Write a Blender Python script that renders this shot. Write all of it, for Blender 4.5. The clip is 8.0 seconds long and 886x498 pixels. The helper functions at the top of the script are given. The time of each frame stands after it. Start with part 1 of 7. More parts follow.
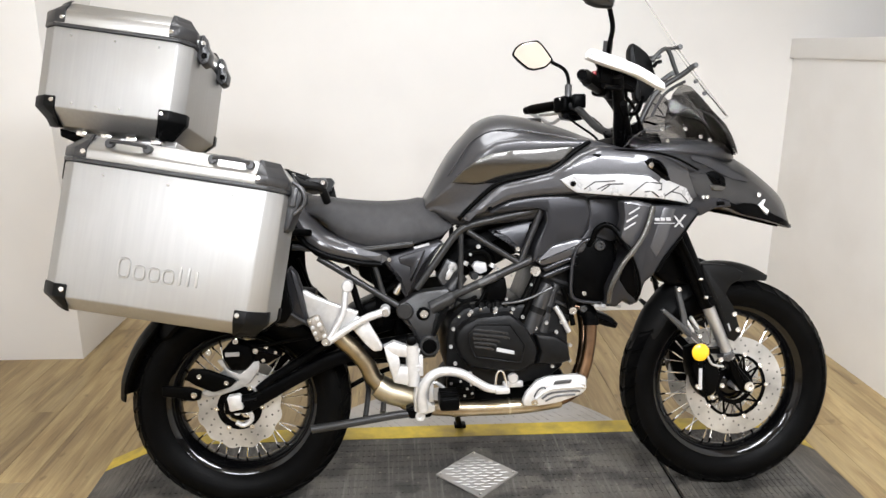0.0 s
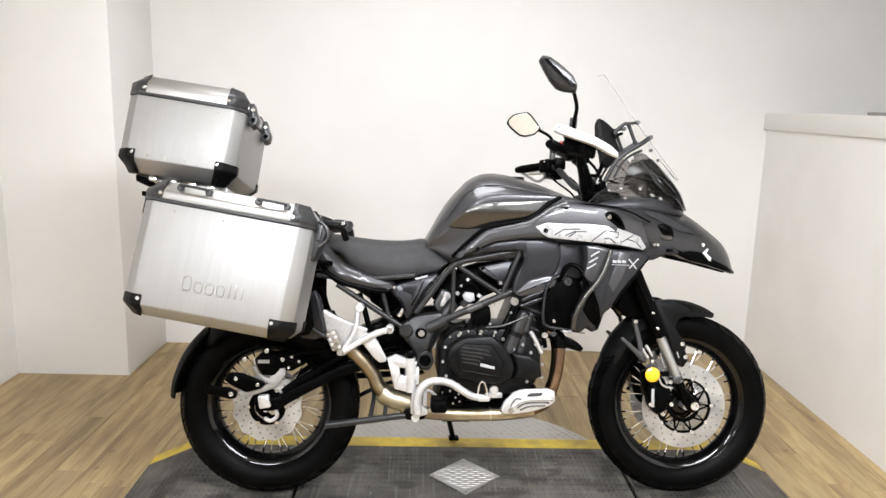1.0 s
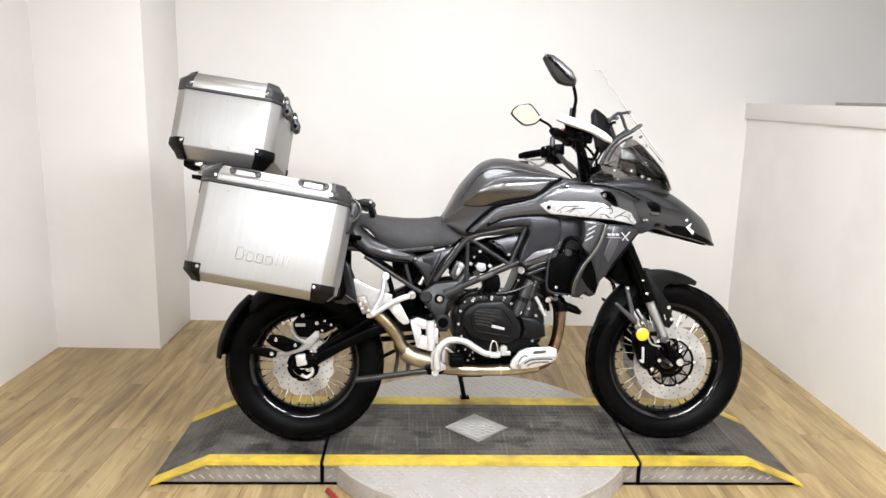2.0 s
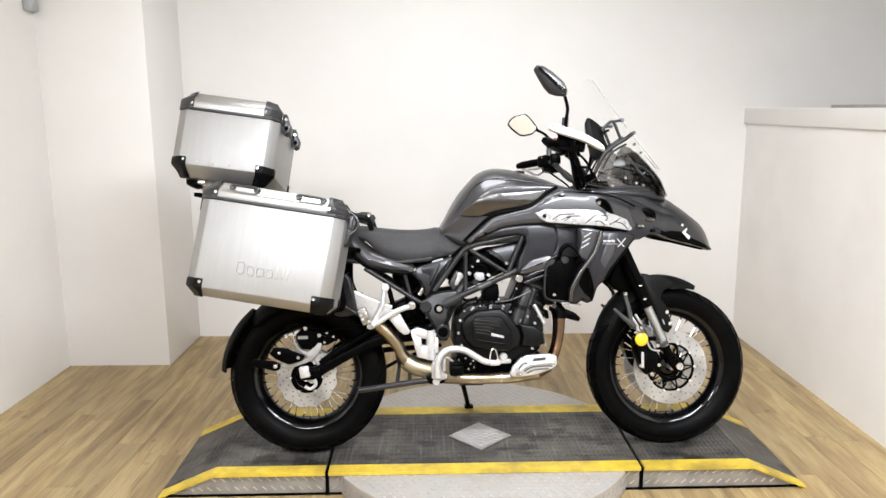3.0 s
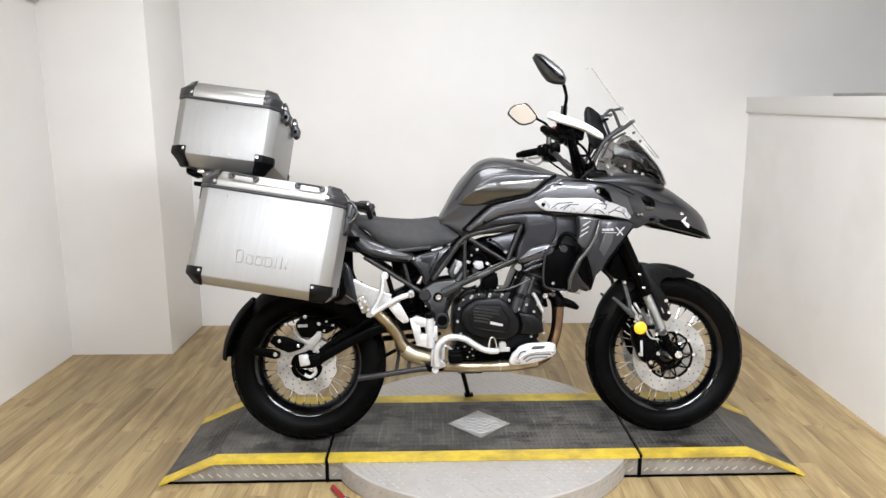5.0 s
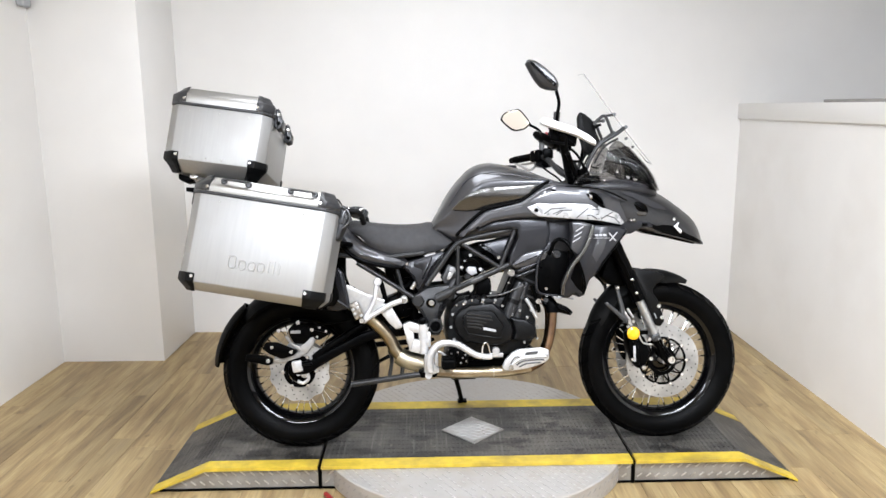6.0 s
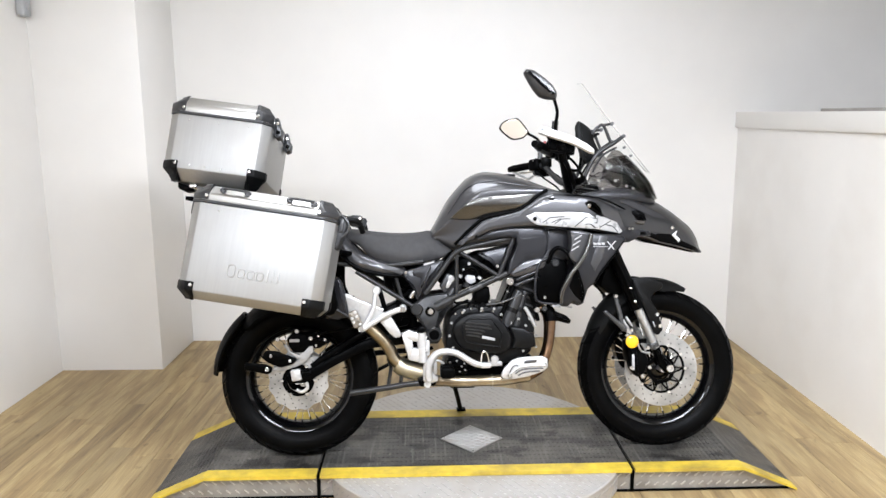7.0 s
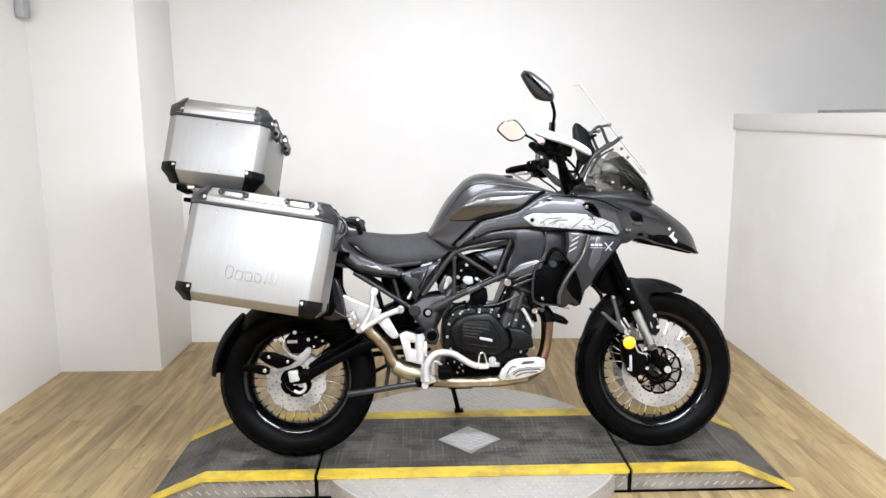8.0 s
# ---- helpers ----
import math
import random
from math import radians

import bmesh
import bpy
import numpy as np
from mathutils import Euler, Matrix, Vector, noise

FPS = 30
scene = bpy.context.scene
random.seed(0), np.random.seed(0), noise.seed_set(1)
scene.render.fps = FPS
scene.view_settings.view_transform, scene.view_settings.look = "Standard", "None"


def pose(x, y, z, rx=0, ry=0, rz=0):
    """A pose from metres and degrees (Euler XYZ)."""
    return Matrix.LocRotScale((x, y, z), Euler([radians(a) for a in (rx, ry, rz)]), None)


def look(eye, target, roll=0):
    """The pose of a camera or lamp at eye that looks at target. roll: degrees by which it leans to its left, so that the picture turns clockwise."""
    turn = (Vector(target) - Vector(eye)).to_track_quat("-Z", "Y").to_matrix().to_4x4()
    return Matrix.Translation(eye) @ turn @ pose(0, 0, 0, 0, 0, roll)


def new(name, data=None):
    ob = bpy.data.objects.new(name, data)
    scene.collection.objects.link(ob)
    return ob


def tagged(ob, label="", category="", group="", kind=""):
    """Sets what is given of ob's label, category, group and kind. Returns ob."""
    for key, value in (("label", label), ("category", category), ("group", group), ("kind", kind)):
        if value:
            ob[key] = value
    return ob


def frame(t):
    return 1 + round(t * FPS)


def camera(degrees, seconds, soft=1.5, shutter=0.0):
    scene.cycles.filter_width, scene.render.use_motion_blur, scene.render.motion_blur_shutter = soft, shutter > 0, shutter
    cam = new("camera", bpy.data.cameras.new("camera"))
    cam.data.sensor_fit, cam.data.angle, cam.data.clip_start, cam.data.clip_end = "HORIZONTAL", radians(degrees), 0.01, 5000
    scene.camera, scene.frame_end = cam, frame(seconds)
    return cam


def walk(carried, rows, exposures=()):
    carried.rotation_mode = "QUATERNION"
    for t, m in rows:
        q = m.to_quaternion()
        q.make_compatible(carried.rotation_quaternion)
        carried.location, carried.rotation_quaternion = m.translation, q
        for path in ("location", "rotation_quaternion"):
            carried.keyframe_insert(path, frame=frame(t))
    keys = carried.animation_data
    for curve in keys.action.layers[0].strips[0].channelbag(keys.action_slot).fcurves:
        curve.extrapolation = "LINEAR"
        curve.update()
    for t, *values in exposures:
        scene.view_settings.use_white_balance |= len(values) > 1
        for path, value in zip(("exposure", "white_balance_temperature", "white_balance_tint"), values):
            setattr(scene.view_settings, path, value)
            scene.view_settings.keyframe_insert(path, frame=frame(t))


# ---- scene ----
cam = camera(62.0, 8.0)
PATH = [
    (0, (-0.2067, -2.1246, 1.4509), (-0.1204, -0.1974, 0.9233), 0.06),
    (0.2, (-0.2383, -2.2506, 1.4536), (-0.1755, -0.3159, 0.9504), 2.58),
    (0.3, (-0.2414, -2.3018, 1.4760), (-0.1699, -0.3657, 0.9797), 1.42),
    (0.5, (-0.2471, -2.3929, 1.4998), (-0.1727, -0.4516, 1.0246), 0.86),
    (0.7, (-0.2060, -2.4746, 1.5075), (-0.1684, -0.5186, 1.0923), 0.87),
    (0.8, (-0.1767, -2.5212, 1.5088), (-0.1367, -0.5595, 1.1213), 1.06),
    (1, (-0.1339, -2.6000, 1.5019), (-0.1107, -0.6379, 1.1151), 1.45),
    (1.2, (-0.1143, -2.6764, 1.4991), (-0.1273, -0.7110, 1.1286), 1.54),
    (1.3, (-0.1126, -2.7195, 1.5007), (-0.1536, -0.7544, 1.1310), 0.38),
    (1.5, (-0.1473, -2.7915, 1.5139), (-0.1665, -0.8207, 1.1740), 0.94),
    (1.7, (-0.1975, -2.8578, 1.4889), (-0.1895, -0.8910, 1.1259), 1.06),
    (1.8, (-0.2080, -2.9003, 1.4919), (-0.1953, -0.9365, 1.1133), 0.38),
    (2, (-0.2322, -2.9492, 1.5013), (-0.1841, -0.9915, 1.0949), 1.26),
    (2.2, (-0.2326, -2.9823, 1.5024), (-0.1915, -1.0199, 1.1185), 0.68),
    (3.3, (-0.1461, -2.9954, 1.5025), (-0.1342, -1.0304, 1.1294), -0.35),
    (3.5, (-0.137, -2.993, 1.498), (-0.122, -1.03, 1.114), 0.2),
    (4, (-0.147, -2.999, 1.493), (-0.171, -1.036, 1.111), -0.2),
    (4.5, (-0.151, -3.005, 1.492), (-0.159, -1.043, 1.105), -0.4),
    (4.7, (-0.1528, -3.0027, 1.4927), (-0.1577, -1.0436, 1.0915), -0.36),
    (5.8, (-0.1509, -3.0053, 1.4935), (-0.1335, -1.0413, 1.1185), -0.68),
    (6, (-0.151, -3.003, 1.491), (-0.133, -1.04, 1.111), -0.4),
    (6.5, (-0.152, -3.004, 1.493), (-0.133, -1.039, 1.121), -0.4),
    (7, (-0.152, -3.008, 1.495), (-0.13, -1.041, 1.136), -0.4),
    (7.5, (-0.146, -3.013, 1.495), (-0.124, -1.044, 1.144), -0.4),
    (8, (-0.144, -3.014, 1.493), (-0.121, -1.046, 1.139), -0.4),
]
# seconds, stops, white balance
LEVELS = [(0, 0.0, 6650, 10), (1, 0.03, 6620, 10), (2, 0.08, 6620, 10), (3.5, 0.0, 6600, 10), (4.5, -0.12, 6560, 10), (5.8, 0.0, 6330, 10), (8, 0.06, 6330, 10)]
walk(cam, [(t, look(e, g, r)) for t, e, g, r in PATH], LEVELS)

# added ceiling panels, out of view: behind and above the camera, over the stand
# x, y, width, depth, watts, tilt towards the back wall
LAMPS = [(0.45, -1.9, 1.2, 0.3, 60, 26), (1.25, -2.3, 1.2, 0.3, 40, 25), (-1.1, -3.1, 1.2, 0.3, 62, 20), (-0.4, 0.1, 1.2, 0.3, 16, 0), (1.2, -6.2, 1.2, 0.3, 44, 0), (-1.3, -6.6, 1.2, 0.3, 40, 0)]

world = bpy.data.worlds.new("world")
scene.world = world
world.use_nodes = True
world.node_tree.nodes["Background"].inputs[0].default_value = (0.9, 0.95, 1.0, 1)
world.node_tree.nodes["Background"].inputs[1].default_value = 0.02


# ---- materials ----
def mat(name, col, rough=0.5, metal=0.0, var=0.15, scale=20.0, bump=0.0, bump_scale=120.0, coat=0.0, stretch=(1, 1, 1),
        rand=0.0, dirt=None, dirt_amount=0.0, dirt_scale=4.0, rough_var=0.1, spec=0.5):
    """A surface with variation at two scales: grain, stains, and uneven gloss; rand varies it from piece to piece."""
    m = bpy.data.materials.new(name)
    m.use_nodes = True
    nt = m.node_tree
    b = nt.nodes["Principled BSDF"]
    tc = nt.nodes.new("ShaderNodeTexCoord")
    mp = nt.nodes.new("ShaderNodeMapping")
    mp.inputs["Scale"].default_value = stretch
    nt.links.new(tc.outputs["Object"], mp.inputs["Vector"])
    n1 = nt.nodes.new("ShaderNodeTexNoise")
    n1.inputs["Scale"].default_value, n1.inputs["Detail"].default_value = scale, 6
    nt.links.new(mp.outputs[0], n1.inputs["Vector"])
    ramp = nt.nodes.new("ShaderNodeValToRGB")
    lo, hi = [max(0, c * (1 - var)) for c in col], [min(1, c * (1 + var)) for c in col]
    ramp.color_ramp.elements[0].color, ramp.color_ramp.elements[1].color = (*lo, 1), (*hi, 1)
    ramp.color_ramp.elements[0].position, ramp.color_ramp.elements[1].position = 0.3, 0.7
    nt.links.new(n1.outputs["Fac"], ramp.inputs[0])
    out = ramp.outputs[0]
    if dirt:
        n2 = nt.nodes.new("ShaderNodeTexNoise")
        n2.inputs["Scale"].default_value, n2.inputs["Detail"].default_value = dirt_scale, 8
        nt.links.new(tc.outputs["Object"], n2.inputs["Vector"])
        r2 = nt.nodes.new("ShaderNodeMapRange")
        r2.inputs[1].default_value, r2.inputs[2].default_value, r2.inputs[4].default_value = 0.45, 0.7, dirt_amount
        nt.links.new(n2.outputs["Fac"], r2.inputs[0])
        mx = nt.nodes.new("ShaderNodeMix")
        mx.data_type = "RGBA"
        nt.links.new(r2.outputs[0], mx.inputs[0])
        nt.links.new(out, mx.inputs[6])
        mx.inputs[7].default_value = (*dirt, 1)
        out = mx.outputs[2]
    if rand:
        oi = nt.nodes.new("ShaderNodeObjectInfo")
        rr = nt.nodes.new("ShaderNodeMapRange")
        rr.inputs[3].default_value, rr.inputs[4].default_value = 1 - rand, 1 + rand
        nt.links.new(oi.outputs["Random"], rr.inputs[0])
        hs = nt.nodes.new("ShaderNodeHueSaturation")
        nt.links.new(rr.outputs[0], hs.inputs["Value"])
        nt.links.new(out, hs.inputs["Color"])
        out = hs.outputs[0]
    nt.links.new(out, b.inputs["Base Color"])
    rm = nt.nodes.new("ShaderNodeMapRange")
    rm.inputs[3].default_value, rm.inputs[4].default_value = max(0.02, rough - rough_var), min(1, rough + rough_var)
    nt.links.new(n1.outputs["Fac"], rm.inputs[0])
    nt.links.new(rm.outputs[0], b.inputs["Roughness"])
    b.inputs["Metallic"].default_value = metal
    b.inputs["Coat Weight"].default_value = coat
    b.inputs["Coat Roughness"].default_value = 0.05
    b.inputs["Specular IOR Level"].default_value = spec
    if bump:
        n3 = nt.nodes.new("ShaderNodeTexNoise")
        n3.inputs["Scale"].default_value, n3.inputs["Detail"].default_value = bump_scale, 4
        nt.links.new(mp.outputs[0], n3.inputs["Vector"])
        bp = nt.nodes.new("ShaderNodeBump")
        bp.inputs["Strength"].default_value, bp.inputs["Distance"].default_value = bump, 0.002
        nt.links.new(n3.outputs["Fac"], bp.inputs["Height"])
        nt.links.new(bp.outputs[0], b.inputs["Normal"])
    return m


def glass(name, col, rough=0.02, ior=1.45):
    m = bpy.data.materials.new(name)
    m.use_nodes = True
    b = m.node_tree.nodes["Principled BSDF"]
    b.inputs["Base Color"].default_value = (*col, 1)
    b.inputs["Roughness"].default_value, b.inputs["Transmission Weight"].default_value, b.inputs["IOR"].default_value = rough, 1, ior
    return m


def glow(name, col, strength):
    m = bpy.data.materials.new(name)
    m.use_nodes = True
    b = m.node_tree.nodes["Principled BSDF"]
    b.inputs["Emission Color"].default_value, b.inputs["Emission Strength"].default_value = (*col, 1), strength
    return m


def plank_mat():
    """Wood-look planks: long streaks between tan and grey-brown, fine grain, knots; each piece shifted and toned by its own random."""
    m = bpy.data.materials.new("wood_plank")
    m.use_nodes = True
    nt = m.node_tree
    b = nt.nodes["Principled BSDF"]
    tc, oi = nt.nodes.new("ShaderNodeTexCoord"), nt.nodes.new("ShaderNodeObjectInfo")
    mul = nt.nodes.new("ShaderNodeVectorMath")
    mul.operation = "SCALE"
    mul.inputs[0].default_value = (31, 47, 13)
    nt.links.new(oi.outputs["Random"], mul.inputs[3])

    def noise_at(stretch, scale, detail, dist=0.0):
        mp = nt.nodes.new("ShaderNodeMapping")
        mp.inputs["Scale"].default_value = stretch
        nt.links.new(tc.outputs["Object"], mp.inputs["Vector"])
        nt.links.new(mul.outputs[0], mp.inputs["Location"])
        n = nt.nodes.new("ShaderNodeTexNoise")
        n.inputs["Scale"].default_value, n.inputs["Detail"].default_value, n.inputs["Distortion"].default_value = scale, detail, dist
        nt.links.new(mp.outputs[0], n.inputs["Vector"])
        return n.outputs["Fac"]

    def ramp(fac, stops):
        r = nt.nodes.new("ShaderNodeValToRGB")
        el = r.color_ramp.elements
        while len(el) < len(stops):
            el.new(0.5)
        for e, (p, c) in zip(el, stops):
            e.position, e.color = p, (*c, 1)
        nt.links.new(fac, r.inputs[0])
        return r.outputs[0]

    def mix(kind, fac, a, c):
        x = nt.nodes.new("ShaderNodeMix")
        x.data_type, x.blend_type = "RGBA", kind
        x.inputs[0].default_value = fac
        nt.links.new(a, x.inputs[6])
        nt.links.new(c, x.inputs[7])
        return x.outputs[2]
    streak = ramp(noise_at((5.5, 0.55, 1), 3.2, 5, 0.6), [(0.28, (0.225, 0.155, 0.075)), (0.45, (0.34, 0.238, 0.112)), (0.58, (0.44, 0.328, 0.160)), (0.74, (0.39, 0.29, 0.155))])
    grain = ramp(noise_at((26, 1.2, 1), 6, 6), [(0.3, (0.62, 0.60, 0.57)), (0.65, (1.0, 1.0, 1.0))])
    knot = ramp(noise_at((5, 2.6, 1), 4.5, 2), [(0.24, (0.42, 0.38, 0.33)), (0.33, (1, 1, 1))])
    col = mix("MULTIPLY", 0.55, mix("MULTIPLY", 0.65, streak, grain), knot)
    rr = nt.nodes.new("ShaderNodeMapRange")
    rr.inputs[3].default_value, rr.inputs[4].default_value = 0.84, 1.14
    nt.links.new(oi.outputs["Random"], rr.inputs[0])
    hs = nt.nodes.new("ShaderNodeHueSaturation")
    nt.links.new(rr.outputs[0], hs.inputs["Value"])
    nt.links.new(col, hs.inputs["Color"])
    nt.links.new(hs.outputs[0], b.inputs["Base Color"])
    b.inputs["Roughness"].default_value = 0.46
    bp = nt.nodes.new("ShaderNodeBump")
    bp.inputs["Strength"].default_value, bp.inputs["Distance"].default_value = 0.15, 0.002
    nt.links.new(noise_at((26, 1.2, 1), 8, 4), bp.inputs["Height"])
    nt.links.new(bp.outputs[0], b.inputs["Normal"])
    return m


def deck_rubber():
    """Worn ribbed rubber: dark wet-looking stains, pale scuffs and fine streaks across it."""
    m = mat("ribbed_rubber", (0.046, 0.043, 0.038), 0.5, var=0.7, scale=9, bump=0.5, bump_scale=180, dirt=(0.125, 0.112, 0.095), dirt_amount=0.8, dirt_scale=5, stretch=(0.7, 1.6, 1), rough_var=0.2)
    nt = m.node_tree
    b = nt.nodes["Principled BSDF"]
    tc = nt.nodes.new("ShaderNodeTexCoord")
    base = b.inputs["Base Color"].links[0].from_socket
    for scale, stretch, low, high, col, amount in ((1.0, (85, 3.5, 1), 0.52, 0.72, (0.17, 0.16, 0.145), 0.6), (6.5, (1, 1.5, 1), 0.50, 0.60, (0.013, 0.012, 0.011), 0.8), (45, (1, 1, 1), 0.66, 0.72, (0.20, 0.18, 0.15), 0.6)):
        mp = nt.nodes.new("ShaderNodeMapping")
        mp.inputs["Scale"].default_value, mp.inputs["Location"].default_value = stretch, (3.1, 1.7, 0)
        nt.links.new(tc.outputs["Object"], mp.inputs["Vector"])
        n = nt.nodes.new("ShaderNodeTexNoise")
        n.inputs["Scale"].default_value, n.inputs["Detail"].default_value = scale, 5
        nt.links.new(mp.outputs[0], n.inputs["Vector"])
        r = nt.nodes.new("ShaderNodeMapRange")
        r.inputs[1].default_value, r.inputs[2].default_value, r.inputs[4].default_value = low, high, amount
        nt.links.new(n.outputs["Fac"], r.inputs[0])
        mx = nt.nodes.new("ShaderNodeMix")
        mx.data_type = "RGBA"
        nt.links.new(r.outputs[0], mx.inputs[0])
        nt.links.new(base, mx.inputs[6])
        mx.inputs[7].default_value = (*col, 1)
        base = mx.outputs[2]
    nt.links.new(base, b.inputs["Base Color"])
    return m


WALL = mat("wall_paint", (0.82, 0.80, 0.77), 0.42, var=0.02, scale=3, bump=0.05, bump_scale=250, rough_var=0.06)
CEIL = mat("ceiling_paint", (0.78, 0.77, 0.74), 0.8, var=0.03, scale=5)
PLANK = plank_mat()
JOINT = mat("joint_dark", (0.12, 0.085, 0.05), 0.8)
TREAD = deck_rubber()
YELLOW = mat("yellow_paint", (0.62, 0.45, 0.045), 0.5, var=0.15, scale=25, dirt=(0.22, 0.155, 0.045), dirt_amount=0.75, dirt_scale=7, bump=0.25)
DISC = mat("worn_disc_steel", (0.45, 0.43, 0.405), 0.46, 0.25, var=0.1, scale=9, dirt=(0.34, 0.30, 0.26), dirt_amount=0.6, dirt_scale=9, bump=0.08)
PLATE = mat("tread_plate_steel", (0.37, 0.362, 0.345), 0.36, 0.5, var=0.2, scale=10, dirt=(0.20, 0.17, 0.14), dirt_amount=0.75, dirt_scale=6, bump=0.08)
ALU = mat("brushed_aluminium", (0.43, 0.428, 0.42), 0.56, 1.0, var=0.05, scale=40, stretch=(3, 3, 0.15), bump=0.022, bump_scale=90, rough_var=0.05, dirt=(0.385, 0.375, 0.355), dirt_amount=0.6, dirt_scale=5)
ALU_LID = mat("brushed_aluminium_lid", (0.47, 0.465, 0.45), 0.4, 1.0, var=0.05, scale=40, stretch=(0.15, 3, 3), bump=0.04, bump_scale=90, rough_var=0.05)
PLASTIC = mat("black_plastic", (0.0014, 0.0014, 0.0014), 0.40, var=0.2, scale=60, bump=0.15, bump_scale=300, spec=0.03)
SATIN = mat("satin_black", (0.0013, 0.0013, 0.0014), 0.30, var=0.2, scale=40, bump=0.05, bump_scale=300, spec=0.035)
FRAME = mat("frame_charcoal", (0.025, 0.025, 0.0255), 0.34, 0.3, var=0.15, scale=50, bump=0.08, bump_scale=300, spec=0.4)
PAINT = mat("graphite_paint", (0.048, 0.0475, 0.051), 0.40, 0.40, var=0.12, scale=300, coat=0.55, rough_var=0.08)
PAINT_MATT = mat("matt_graphite", (0.026, 0.026, 0.029), 0.36, 0.45, var=0.08, scale=12, coat=0.15, spec=0.25)
PAINT.node_tree.nodes["Principled BSDF"].inputs["Coat Roughness"].default_value = 0.10
INSET = mat("gloss_dark_inset", (0.115, 0.112, 0.108), 0.24, 0.9, var=0.05, scale=150, coat=0.08, rough_var=0.015)
BEAK = mat("satin_graphite", (0.020, 0.020, 0.0213), 0.34, 0.2, var=0.1, scale=120, coat=0.3)
SILVER = mat("silver_decal", (0.50, 0.50, 0.50), 0.3, 0.4, var=0.12, scale=20, coat=0.4)
DECAL = mat("dark_decal", (0.02, 0.02, 0.022), 0.35, var=0.1, scale=60)
PALE = mat("pale_decal", (0.42, 0.42, 0.43), 0.4, var=0.1, scale=60)
SEAT = mat("seat_vinyl", (0.042, 0.041, 0.042), 0.52, var=0.15, scale=50, bump=0.35, bump_scale=350, spec=0.2)
TYRE = mat("tyre_rubber", (0.0011, 0.0011, 0.0012), 0.42, var=0.3, scale=25, bump=0.25, bump_scale=200, dirt=(0.0045, 0.0044, 0.0042), dirt_amount=0.5, dirt_scale=7, spec=0.05)
RIM = mat("gloss_black_rim", (0.0015, 0.0015, 0.0017), 0.1, 0.0, var=0.1, scale=40, rough_var=0.03, spec=0.4)
STEEL = mat("disc_steel", (0.56, 0.555, 0.55), 0.36, 0.6, var=0.1, scale=60, bump=0.1, bump_scale=200)
CHROME = mat("bright_steel", (0.78, 0.77, 0.76), 0.16, 1.0, var=0.05, scale=50, rough_var=0.05)
CAST = mat("cast_aluminium", (0.60, 0.595, 0.59), 0.42, 0.55, var=0.08, scale=70, bump=0.12, bump_scale=250)
ENGINE = mat("engine_black", (0.0065, 0.0065, 0.0067), 0.36, 0.2, var=0.25, scale=60, bump=0.12, bump_scale=250, spec=0.14)
ENGINE_GREY = mat("engine_grey", (0.032, 0.032, 0.033), 0.36, 0.4, var=0.2, scale=50, bump=0.12, bump_scale=250)
EXHAUST = mat("heat_tinted_steel", (0.36, 0.30, 0.21), 0.34, 1.0, var=0.25, scale=14, dirt=(0.13, 0.085, 0.05), dirt_amount=0.75, dirt_scale=8, bump=0.06)
HEADER = mat("burnt_header_steel", (0.20, 0.12, 0.07), 0.3, 1.0, var=0.3, scale=12, dirt=(0.04, 0.032, 0.03), dirt_amount=0.8, dirt_scale=9)
WHITE = mat("white_plastic", (0.80, 0.80, 0.79), 0.4, var=0.04, scale=30)
AMBER = mat("amber_reflector", (0.95, 0.50, 0.01), 0.2, var=0.06, scale=150, coat=0.8)
RED = mat("red_plastic", (0.25, 0.015, 0.015), 0.4, var=0.1)
# The glass is tinted to paint in the warm beige of its reflection.
MIRROR = mat("mirror_glass", (0.66, 0.61, 0.54), 0.03, 1.0, var=0.01, rough_var=0.01)
CLEAR = glass("clear_screen", (0.99, 0.995, 0.995), 0.0, 1.025)
SMOKE = glass("smoked_screen", (0.33, 0.32, 0.315), 0.04, 1.2)
WING = glass("clear_wing", (0.93, 0.93, 0.93), 0.03, 1.22)
WALL_WORN = mat("scuffed_wall_paint", (0.82, 0.80, 0.77), 0.42, var=0.02, scale=3, bump=0.05, bump_scale=250, rough_var=0.06, dirt=(0.60, 0.55, 0.48), dirt_amount=0.22, dirt_scale=2.3)
BLACK_MATT = mat("matt_black", (0.0038, 0.0038, 0.0038), 0.45, var=0.15, scale=80, bump=0.08, bump_scale=400, spec=0.12)
GREY = mat("grey_metal", (0.075, 0.075, 0.076), 0.4, 0.5, var=0.15, scale=50, bump=0.1, bump_scale=250)
COLLECTOR = mat("pale_tinted_steel", (0.50, 0.45, 0.34), 0.4, 1.0, var=0.18, scale=14, dirt=(0.34, 0.25, 0.13), dirt_amount=0.6, dirt_scale=8, bump=0.06)
LUG = mat("worn_steel_lug", (0.60, 0.59, 0.57), 0.34, 0.8, var=0.15, scale=40)
LUG_DULL = mat("dull_steel_lug", (0.36, 0.35, 0.335), 0.5, 0.4, var=0.2, scale=30)
ROTOR = mat("rotor_steel", (0.50, 0.50, 0.495), 0.34, 0.8, var=0.35, scale=9, bump=0.06, bump_scale=200, rough_var=0.1)
SPOKE = mat("spoke_steel", (0.85, 0.84, 0.83), 0.25, 0.9, var=0.1, scale=50, rough_var=0.05)
PEG = mat("worn_steel", (0.30, 0.27, 0.23), 0.4, 0.6, var=0.3, scale=80, bump=0.3, bump_scale=150)
HOUSING = mat("grey_housing", (0.42, 0.43, 0.44), 0.45, var=0.06)
LAMP = glow("lamp_diffuser", (1.0, 0.97, 0.92), 6.0)
LAMP_FRAME = mat("lamp_frame", (0.75, 0.75, 0.75), 0.4)


